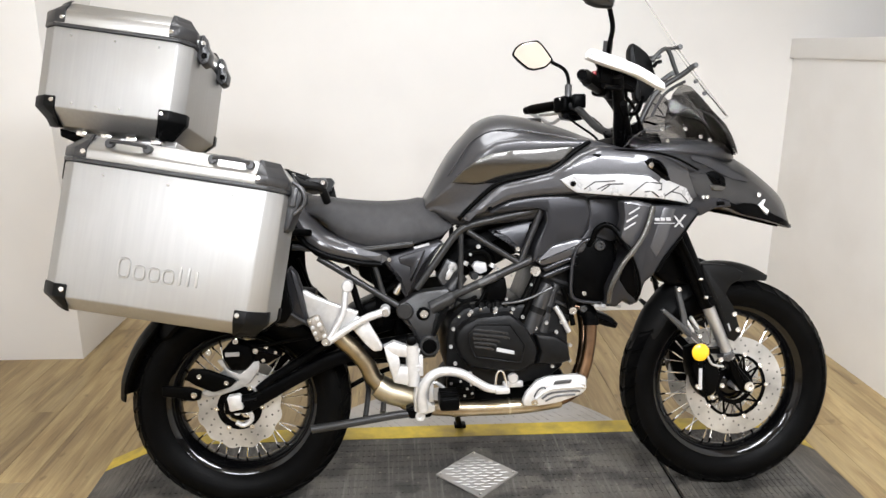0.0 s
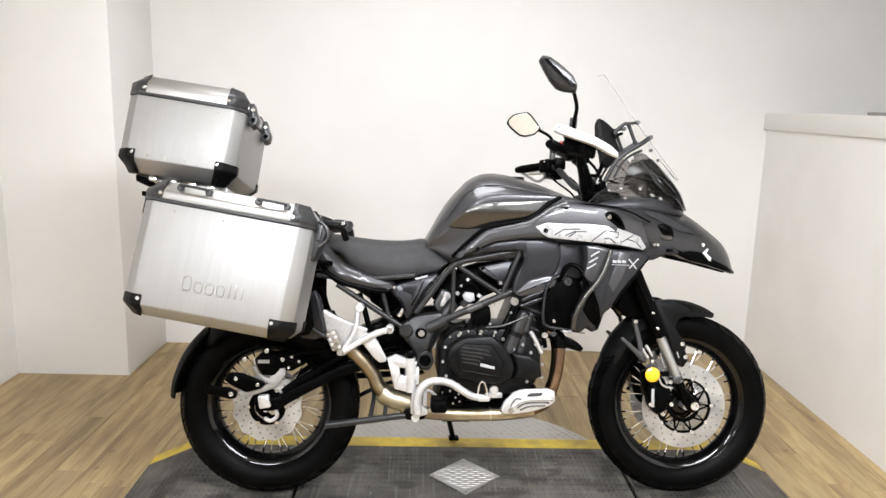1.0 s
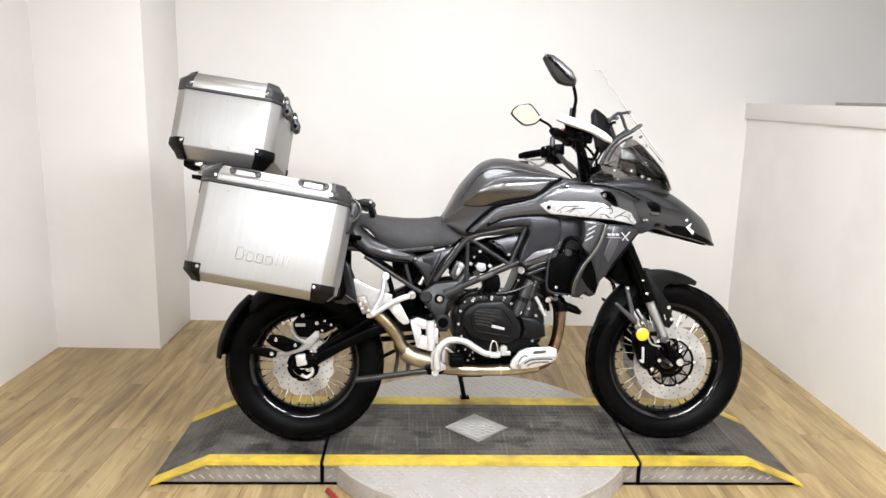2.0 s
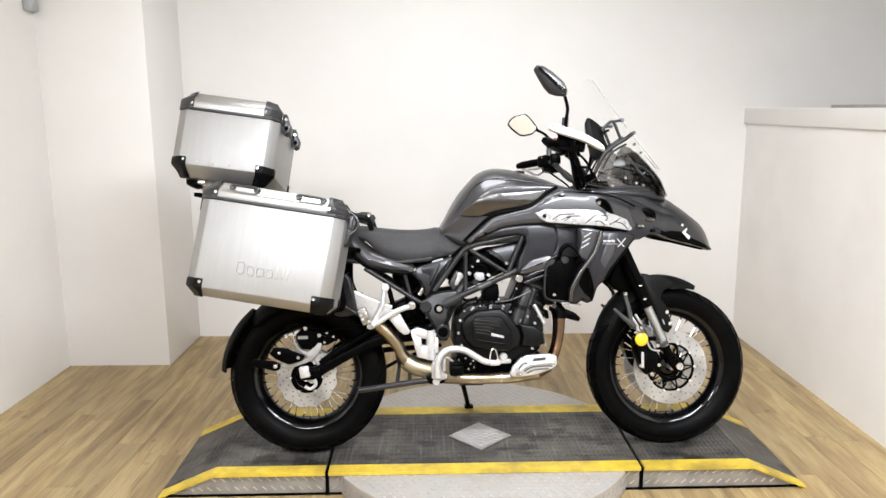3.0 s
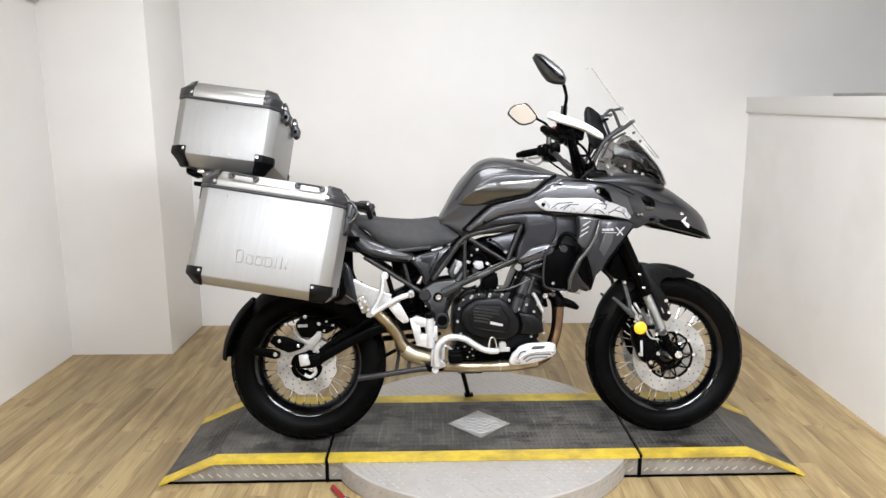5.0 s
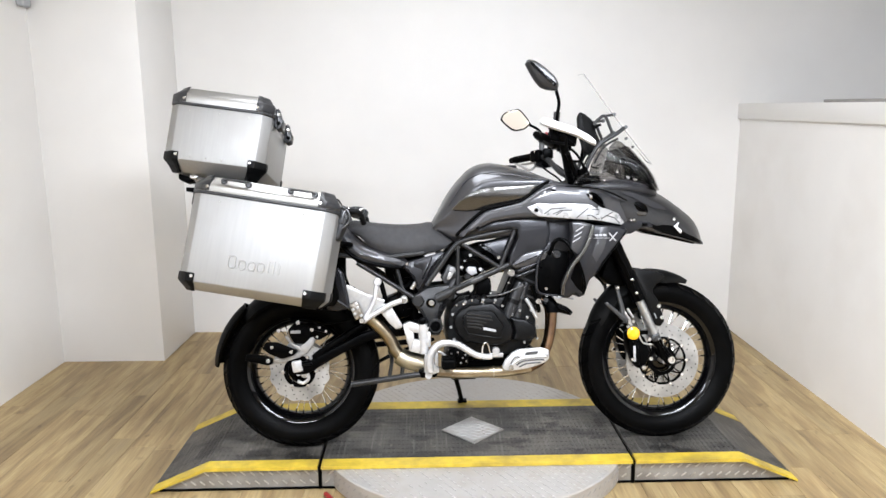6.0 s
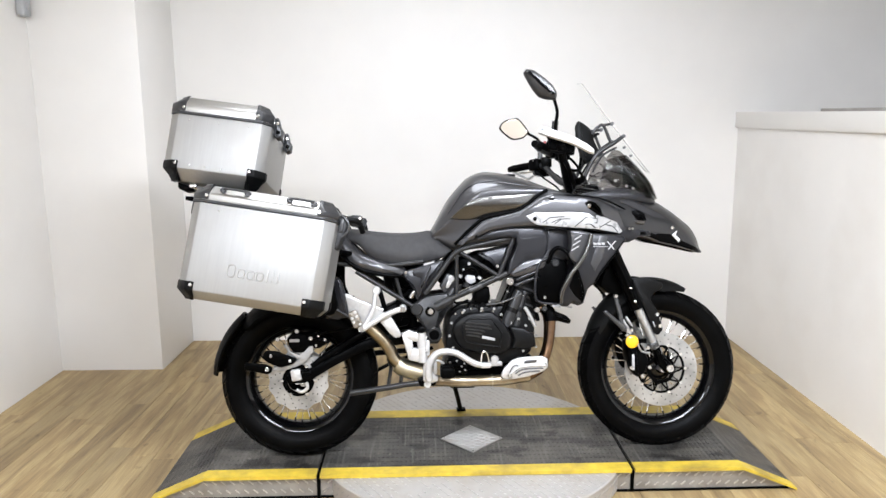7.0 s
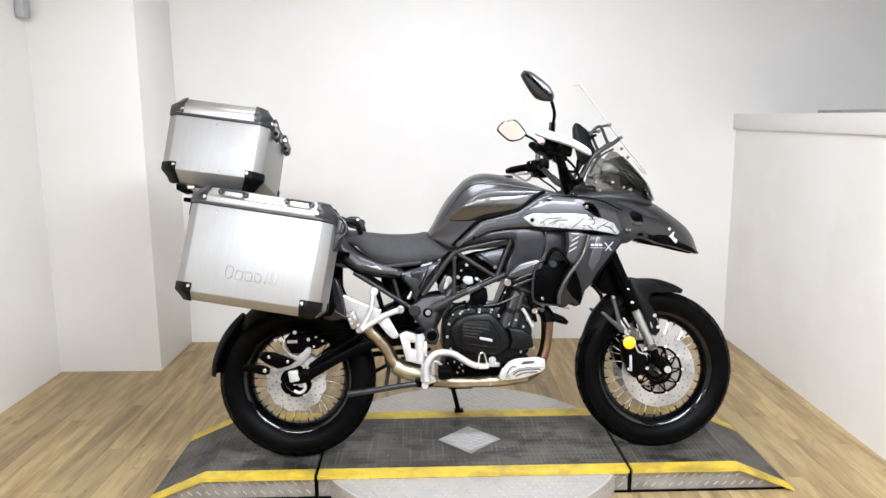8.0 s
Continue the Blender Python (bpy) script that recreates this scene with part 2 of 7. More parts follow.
# ---- builders ----
def mesh_of(name, bm, material, angle=38):
    bmesh.ops.recalc_face_normals(bm, faces=bm.faces)
    for fc in bm.faces:
        fc.smooth = True
    me = bpy.data.meshes.new(name)
    bm.to_mesh(me)
    bm.free()
    me.set_sharp_from_angle(angle=radians(angle))
    me.materials.append(material)
    return me


def part(name, bm, material, parent, label="", angle=38):
    ob = new(name, mesh_of(name, bm, material, angle) if isinstance(bm, bmesh.types.BMesh) else bm)
    ob.parent = parent
    if label:
        tagged(ob, label)
    return ob


def thing(name, m, label, category, group="", kind=""):
    ob = new(name)
    ob.empty_display_size = 0.1
    ob.matrix_basis = m
    return tagged(ob, label, category, group, kind)


def solid(name, bm, material, label, category, kind="structure"):
    return tagged(new(name, mesh_of(name, bm, material)), label, category, "", kind)


def box(bm, x0, x1, y0, y1, z0, z1, bevel=0.0, segs=2, m=None):
    r = bmesh.ops.create_cube(bm, size=1)
    vs = r["verts"]
    for v in vs:
        v.co = Vector((x0 if v.co.x < 0 else x1, y0 if v.co.y < 0 else y1, z0 if v.co.z < 0 else z1))
    if bevel:
        es = list({e for v in vs for e in v.link_edges})
        res = bmesh.ops.bevel(bm, geom=es, offset=bevel, segments=segs, profile=0.5, affect="EDGES")
        vs = list({v for fc in res["faces"] for v in fc.verts} | {v for v in vs if v.is_valid})
    if m is not None:
        for v in vs:
            v.co = m @ v.co
    return bm


def cube(x0, x1, y0, y1, z0, z1, bevel=0.0, segs=2, m=None):
    return box(bmesh.new(), x0, x1, y0, y1, z0, z1, bevel, segs, m)


def curve_points(pts, steps=5, closed=False):
    """A smooth line through the given points."""
    p = [Vector(q) for q in pts]
    n, out = len(p), []
    for i in range(n if closed else n - 1):
        a, b, c, d = ((p[(i - 1) % n], p[i], p[(i + 1) % n], p[(i + 2) % n]) if closed else
                      (p[max(i - 1, 0)], p[i], p[i + 1], p[min(i + 2, n - 1)]))
        for k in range(steps):
            t = k / steps
            out.append(0.5 * (2 * b + (c - a) * t + (2 * a - 5 * b + 4 * c - d) * t * t + (3 * b - a - 3 * c + d) * t ** 3))
    if not closed:
        out.append(p[-1])
    return out


def tube(bm, pts, r, segs=10, smooth=0, closed=False, r_end=None):
    p = curve_points(pts, smooth, closed) if smooth else [Vector(q) for q in pts]
    n, rings, up = len(p), [], None
    for i, q in enumerate(p):
        a = p[(i - 1) % n] if closed else p[max(i - 1, 0)]
        b = p[(i + 1) % n] if closed else p[min(i + 1, n - 1)]
        d = (b - a).normalized()
        if up is None:
            up = d.orthogonal().normalized()
        up = (up - d * up.dot(d)).normalized()
        side = d.cross(up)
        rr = r if r_end is None else r + (r_end - r) * i / (n - 1)
        rings.append([bm.verts.new(q + rr * (math.cos(2 * math.pi * k / segs) * up + math.sin(2 * math.pi * k / segs) * side)) for k in range(segs)])
    for i in range(n if closed else n - 1):
        ra, rb = rings[i], rings[(i + 1) % n]
        for k in range(segs):
            bm.faces.new((ra[k], ra[(k + 1) % segs], rb[(k + 1) % segs], rb[k]))
    if not closed:
        bm.faces.new(rings[0][::-1])
        bm.faces.new(rings[-1])
    return bm


def pipe(pts, r, segs=10, smooth=0, closed=False, r_end=None):
    return tube(bmesh.new(), pts, r, segs, smooth, closed, r_end)


def lathe(profile, segs=48, centre=(0, 0, 0), closed=True):
    """Rings round the y axis; profile of (radius, y)."""
    bm = bmesh.new()
    c = Vector(centre)
    rings = [[bm.verts.new(c + Vector((r * math.cos(2 * math.pi * k / segs), y, r * math.sin(2 * math.pi * k / segs)))) for k in range(segs)] for r, y in profile]
    n = len(rings)
    for i in range(n if closed else n - 1):
        a, b = rings[i], rings[(i + 1) % n]
        for k in range(segs):
            bm.faces.new((a[k], a[(k + 1) % segs], b[(k + 1) % segs], b[k]))
    if not closed:
        for ring in (rings[0], rings[-1]):
            bm.faces.new(ring)
    return bm


def drum(c, r, y0, y1, bevel=0.003, segs=24):
    """A round boss along y with softened rims."""
    return lathe([(r - bevel, y0), (r, y0 + math.copysign(bevel, y1 - y0)), (r, y1 - math.copysign(bevel, y1 - y0)), (r - bevel, y1)], segs, c, closed=False)


def chaikin(pts, rounds):
    for k in range(rounds):
        a, b, out = (0.9, 0.1, []) if k == 0 else (0.75, 0.25, [])
        for (ax, az), (bx, bz) in zip(pts, pts[1:] + pts[:1]):
            out += [(a * ax + b * bx, a * az + b * bz), (b * ax + a * bx, b * az + a * bz)]
        pts = out
    return pts


def inset(pts, d):
    n = len(pts)
    area = sum(a[0] * b[1] - b[0] * a[1] for a, b in zip(pts, pts[1:] + pts[:1]))
    s = 1 if area > 0 else -1
    out = []
    for i in range(n):
        a, b, c = Vector(pts[i - 1]), Vector(pts[i]), Vector(pts[(i + 1) % n])
        u, v = (b - a), (c - b)
        if u.length < 1e-7 or v.length < 1e-7:
            out.append(pts[i])
            continue
        u.normalize(), v.normalize()
        na, nb = Vector((-u.y, u.x)) * s, Vector((-v.y, v.x)) * s
        m = na + nb
        m = m / max(m.length_squared / 2, 0.6) if m.length > 1e-6 else na
        out.append((b.x + m.x * d, b.y + m.y * d))
    return out


def panel(outline, y_out, y_in, edge=0.006, rounds=2, warp=None, bm=None, cuts=0):
    """A moulded panel in the plane of the side: outline of (x, z), softened rim, thickness from y_in to y_out."""
    bm = bm or bmesh.new()
    pts = chaikin(outline, rounds)
    s = math.copysign(1, y_out - y_in)
    rows = [(pts, y_in), (pts, y_out - s * edge), (inset(pts, edge * 0.35), y_out - s * edge * 0.3), (inset(pts, edge), y_out)]
    rings = [[bm.verts.new((x, y, z)) for x, z in row] for row, y in rows]
    n = len(pts)
    for a, b in zip(rings, rings[1:]):
        for k in range(n):
            bm.faces.new((a[k], a[(k + 1) % n], b[(k + 1) % n], b[k]))
    caps = [bm.faces.new(rings[0]), bm.faces.new(rings[-1])]
    fresh = [v for ring in rings for v in ring]
    if cuts:
        rim = {e for ring in (rings[0], rings[-1]) for e in (bm.edges.get((ring[k], ring[(k + 1) % n])) for k in range(n))}
        tri = bmesh.ops.triangulate(bm, faces=caps)["faces"]
        inner = list({e for fc in tri for e in fc.edges} - rim)
        bmesh.ops.subdivide_edges(bm, edges=inner, cuts=2 * cuts)
        bmesh.ops.triangulate(bm, faces=[fc for fc in bm.faces if len(fc.verts) > 4])
        fresh = list(bm.verts)
    if warp:
        for v in fresh:
            v.co.y += warp(v.co.x, v.co.z)
    return bm


def loft(sections, cap=True):
    """A skin over closed loops of points with the same count."""
    bm = bmesh.new()
    rings = [[bm.verts.new(p) for p in s] for s in sections]
    n = len(rings[0])
    for a, b in zip(rings, rings[1:]):
        for k in range(n):
            bm.faces.new((a[k], a[(k + 1) % n], b[(k + 1) % n], b[k]))
    if cap:
        bm.faces.new(rings[0])
        bm.faces.new(rings[-1])
    return bm


def bolt(c, r, depth=0.008, s=-1, inner=True):
    """A bolt head with a socket, its axis across the bike."""
    x, y, z = c
    p = [(r * 0.8, y), (r, y + s * depth * 0.3), (r, y + s * depth * 0.8), (r * 0.85, y + s * depth)]
    if inner:
        p += [(r * 0.5, y + s * depth), (r * 0.48, y + s * depth * 0.4)]
    return lathe(p, 12, (x, 0, z), closed=False)


# ---- room ----
WX0, WX1, WY, PX, PY, HZ, BACK = -2.39, 1.82, 1.81, -1.79, 1.24, 2.68, -9.0
solid("wall_north", cube(PX, 4.6, WY, WY + 0.12, -0.02, HZ), WALL, "white painted plaster wall behind the motorcycle", "wall")
solid("wall_pillar", cube(WX0 - 0.12, PX, PY, WY + 0.12, -0.02, HZ, 0.004), WALL, "white painted boxed-out wall pier in the corner", "wall")
solid("wall_west", cube(WX0 - 0.12, WX0, BACK, PY, -0.02, HZ), WALL, "white painted side wall of the studio", "wall")
# Unseen wall, set far back so less light bounces onto the motorcycle.
solid("wall_south", cube(WX0 - 0.12, 4.6, BACK - 0.12, BACK, -0.02, HZ), WALL, "unseen plain white wall behind the viewer", "wall")
solid("wall_east", cube(4.6, 4.72, BACK, WY + 0.12, -0.02, HZ), WALL, "plain white wall beyond the half-height wall", "wall")
solid("wall_half", cube(WX1, WX1 + 0.14, BACK, WY, -0.02, 1.40), WALL_WORN, "white painted half-height side wall with faint scuffs", "wall")
solid("wall_cap", cube(WX1 - 0.02, WX1 + 0.18, BACK, WY, 1.40, 1.497, 0.003), WALL, "white painted cap board on the half-height wall", "trim")
solid("ceiling", cube(WX0 - 0.12, 4.72, BACK - 0.12, WY + 0.12, HZ, HZ + 0.1), CEIL, "plain white ceiling above the studio", "ceiling")
floor = solid("floor", cube(WX0 - 0.1, 4.6, BACK, WY + 0.05, -0.06, -0.004), JOINT, "wood-look plank floor in warm brown tones", "floor")

for lx, ly, lw, lh, watts, tilt in LAMPS:
    fix = thing("ceiling_light", pose(lx, ly, HZ - 0.5 * lh * math.sin(radians(tilt)), tilt), "white rectangular ceiling light panel, added out of view", "ceiling light", "ceiling lights")
    bm = bmesh.new()
    for a, b, c, d in ((-lw / 2 - 0.03, lw / 2 + 0.03, -lh / 2 - 0.03, -lh / 2), (-lw / 2 - 0.03, lw / 2 + 0.03, lh / 2, lh / 2 + 0.03),
                       (-lw / 2 - 0.03, -lw / 2, -lh / 2, lh / 2), (lw / 2, lw / 2 + 0.03, -lh / 2, lh / 2)):
        box(bm, a, b, c, d, -0.06, 0)
    part("frame", bm, LAMP_FRAME, fix)
    part("diffuser", cube(-lw / 2, lw / 2, -lh / 2, lh / 2, -0.04, -0.03), LAMP, fix, "glowing white diffuser")
    data = bpy.data.lights.new("panel_lamp", "AREA")
    data.shape, data.size, data.size_y, data.energy, data.color = "RECTANGLE", lw, lh, watts, (0.93, 0.985, 1.085)
    ob = new("panel_lamp", data)
    ob.matrix_basis = fix.matrix_basis @ pose(0, 0, -0.07)

# ---- stand: turntable disc, platform sections, ramps ----
H = 0.10


def lug_field(bm, spots, z_of, size=0.011):
    """Raised lozenge lugs, turned to alternate sides."""
    for k, (x, y, alt) in enumerate(spots):
        a = radians(45 if alt else -45)
        c, s = math.cos(a), math.sin(a)
        base = [bm.verts.new((x + c * u - s * v, y + s * u + c * v, z_of)) for u, v in ((-size, 0), (0, -size * 0.28), (size, 0), (0, size * 0.28))]
        top = [bm.verts.new((x + c * u - s * v, y + s * u + c * v, z_of + 0.0022)) for u, v in ((-size * 0.7, 0), (0, -size * 0.12), (size * 0.7, 0), (0, size * 0.12))]
        for i in range(4):
            bm.faces.new((base[i], base[(i + 1) % 4], top[(i + 1) % 4], top[i]))
        bm.faces.new(top)


turn = thing("turntable", pose(-0.002, 0.036, 0), "round tread-plate steel turntable disc on the floor", "turntable")
R = 0.653
part("disc", lathe([(R - 0.004, 0), (R, 0.004), (R, 0.084), (R - 0.004, 0.088)], 96, closed=False), DISC, turn).matrix_basis = pose(0, 0, 0, 90)
bm = bmesh.new()
spots = [(i * 0.036 + (0.018 if j % 2 else 0), j * 0.027, 0) for j in range(-26, 27) for i in range(-20, 21)]
worn = random.Random(5)
lug_field(bm, [(x, y, a) for x, y, a in spots if x * x + y * y < 0.638 ** 2 and y < -0.3 and (abs(x + 0.1) > 0.2 or worn.random() < 0.65)], 0.088, 0.0145)
tagged(part("tread_pattern", bm, LUG, turn), kind="stuff")
bm = bmesh.new()
lug_field(bm, [(x, y, a) for x, y, a in spots if x * x + y * y < 0.638 ** 2 and y > 0.3 and worn.random() < 0.75], 0.0872, 0.0125)
tagged(part("worn_pattern", bm, DISC, turn), kind="stuff")
bm = bmesh.new()
for k in range(118):
    for row, z in enumerate((0.026, 0.060)):
        a = 2 * math.pi * (k + 0.5 * row) / 118
        box(bm, -0.010, 0.010, -0.001, 0.0012, -0.0018, 0.0018, m=Matrix.Translation((R * math.cos(a), R * math.sin(a), z)) @ Euler((0, 0, a - math.pi / 2)).to_matrix().to_4x4() @ Euler((0, radians(40), 0)).to_matrix().to_4x4())
tagged(part("rim_pattern", bm, LUG_DULL, turn), kind="stuff")


def ramp_profile(x0, x1):
    """The side outline of a platform piece from x0 to x1: flat top, feathered at the outer ends."""
    pts = [(x0, 0.0)]
    for x in (x0, x1):
        if abs(x) > 1.1:
            pts.append((math.copysign(1.07, x), H) if x > 0 else (-1.07, H))
        else:
            pts.append((x, H))
    pts.append((x1, 0.0))
    return pts


def extrude_xz(pts, y0, y1, bm=None):
    bm = bm or bmesh.new()
    a = [bm.verts.new((x, y0, z)) for x, z in pts]
    b = [bm.verts.new((x, y1, z)) for x, z in pts]
    n = len(pts)
    for k in range(n):
        bm.faces.new((a[k], a[(k + 1) % n], b[(k + 1) % n], b[k]))
    bm.faces.new(a[::-1])
    bm.faces.new(b)
    return bm


Y0, Y1, YEL, YEL_BACK = -0.335, 0.300, 0.062, 0.083
deck = thing("vehicle_stand", pose(0, 0.03, 0, 0, 0, 0.9), "low black rubber-topped display stand with yellow edges and steel skirts", "display stand")
for x0, x1 in ((-1.29, -0.632), (-0.618, 0.618), (0.632, 1.29)):
    name = "deck" if abs(x0 + x1) < 0.1 else "ramp"
    body = part(name, extrude_xz([(x, z - 0.004 if z else 0.0) for x, z in ramp_profile(x0, x1)], Y0 + 0.02, Y1 - 0.02), PLATE, deck, "tread-plate steel section")
    top = ramp_profile(x0, x1)

    def strip(ya, yb, lift, material, nm, lab, thick=0.004):
        line = [(x, z) for x, z in ([top[1], top[2]] if abs(x0) < 1.1 and abs(x1) < 1.1 else ([(x0, 0.004), top[1], top[2]] if x0 < -1.1 else [top[1], top[2], (x1, 0.004)]))]
        under = [(x, max(z - thick, 0.0)) for x, z in reversed(line)]
        return part(nm, extrude_xz([(x, z + lift) for x, z in line] + under, ya, yb), material, body, lab, 20)
    strip(Y0 + YEL, Y1 - YEL_BACK, 0.003, TREAD, "rubber_top", "worn ribbed black rubber")
    strip(Y0, Y0 + YEL, 0.004, YELLOW, "yellow_edge", "scuffed yellow safety edge", 0.010)
    strip(Y1 - YEL_BACK, Y1, 0.004, YELLOW, "yellow_edge", "scuffed yellow safety edge")
    # fine ribs across the rubber
    bm = bmesh.new()
    lim = [x0 + (0.01 if x0 > -1 else 0.03), x1 - (0.01 if x1 < 1 else 0.03)]
    for i in range(int((lim[1] - lim[0]) / 0.019)):
        x = lim[0] + i * 0.019
        drop = max(0.0, (abs(x + 0.005) - 1.07) / 0.22 * H)
        for j in range(13):
            y = Y0 + YEL + 0.010 + j * 0.0363
            m = Matrix.Translation((x, y, H + 0.003 - drop)) @ Euler((0, math.copysign(math.atan(H / 0.22), x) if drop else 0, 0)).to_matrix().to_4x4()
            box(bm, 0, 0.0085, 0, 0.031, -0.001, 0.0006 if drop else 0.0016, m=m)
    tagged(part("rib_pattern", bm, TREAD, body), kind="stuff")
    # Thin black strip draws the shadow line where the skirt meets the floor.
    lo, hi = max(x0, -1.262), min(x1, 1.262)
    part("rubber_foot", cube(lo, hi, Y0 + 0.015, Y0 + 0.03, 0, 0.009, 0.001), PLASTIC, body, "black strip for the shadow line under the skirt")
    # lugs on the front skirt
    bm = bmesh.new()
    n = int((x1 - x0) / 0.036)
    for i in range(n):
        for j, z in enumerate((0.032, 0.070)):
            x = x0 + 0.02 + i * 0.036 + (0.018 if j % 2 else 0)
            if z < H - 0.018 - max(0, abs(x) - 1.07) * 0.47:
                r = Matrix.Translation((x, Y0 + 0.0195, z)) @ Euler((0, radians(40 if x0 < -1 else -38), 0)).to_matrix().to_4x4()
                box(bm, -0.012, 0.012, -0.0025, 0.0005, -0.0023, 0.0023, m=r)
    tagged(part("skirt_pattern", bm, LUG, body), kind="stuff")

# Black strips fill the open gaps to give them their shade.
for x in (-0.625, 0.625):
    part("joint_strip", cube(x - 0.0068, x + 0.0068, Y0 + 0.012, Y1 - 0.012, 0, H - 0.006, 0.001, 1), PLASTIC, deck, "black strip for the shaded gap between the sections")

inlay = part("inlay_plate", cube(-0.096, 0.096, -0.096, 0.096, 0, 0.006, 0.002), PLATE, deck, "square tread-plate steel inlay")
inlay.matrix_basis = pose(0, -0.03, H + 0.003, 0, 0, 44)
bm = bmesh.new()
ca, sa = math.cos(radians(-44)), math.sin(radians(-44))
grid = [(i * 0.044 + (0.022 if j % 2 else 0), j * 0.0155) for j in range(-9, 10) for i in range(-4, 5)]
grid = [(ca * u - sa * v, sa * u + ca * v) for u, v in grid]
lug_field(bm, [(u, v, 0) for u, v in grid if abs(u) < 0.084 and abs(v) < 0.084], 0.006, 0.018)
tagged(part("tread_pattern", bm, LUG_DULL, inlay), kind="stuff")
for a, b in ((-0.085, -0.085), (0.085, -0.085), (0.085, 0.085), (-0.085, 0.085)):
    sc = part("screw", lathe([(0.003, 0), (0.005, 0.001), (0.005, 0.003), (0.003, 0.004)], 10, closed=False), CHROME, inlay)
    sc.matrix_basis = pose(a, b, 0.0055, 90)

wedge = thing("release_lever", pose(-0.59, -0.36, 0), "small red-handled steel release lever on the floor beside the turntable", "lever")
part("handle", pipe([(0, 0, 0.012), (0.03, -0.05, 0.014), (0.055, -0.09, 0.014)], 0.010, 10, 3), RED, wedge, "red plastic grip")
part("shaft", pipe([(0.05, -0.08, 0.014), (0.09, -0.10, 0.012)], 0.007, 8), CHROME, wedge)

# ---- small things of the room ----
sensor = thing("wall_sensor", pose(WX0, 1.185, 2.02), "small grey plastic sensor housing on the wall", "sensor")
part("housing", cube(0, 0.048, -0.050, 0.030, 0.012, 0.22, 0.014, 3), HOUSING, sensor)
part("lens", cube(0.044, 0.052, -0.028, -0.004, 0.045, 0.085, 0.004), PALE, sensor, "small pale lens window")
solid("wood_strip", cube(WX1 + 0.02, WX1 + 0.06, -0.6, 0.83, 1.497, 1.512, 0.002), mat("grey_strip", (0.3, 0.28, 0.26), 0.6), "thin grey strip lying on the half-height wall", "strip", "")

# ---- motorcycle, leaning on its side stand ----
LEAN, YAW = 9.8, 2.33
BIKE = pose(0.0376, -0.0814, H + 0.0043, -LEAN, 0, YAW) @ pose(0.027, 0, -0.003, 0, -0.357, 0)
bike = thing("motorcycle", BIKE, "dark graphite adventure motorcycle with spoked wheels leaning on its side stand", "motorcycle")
FX, FZ, RX, RZ = 0.7287, 0.325, -0.7764, 0.3275


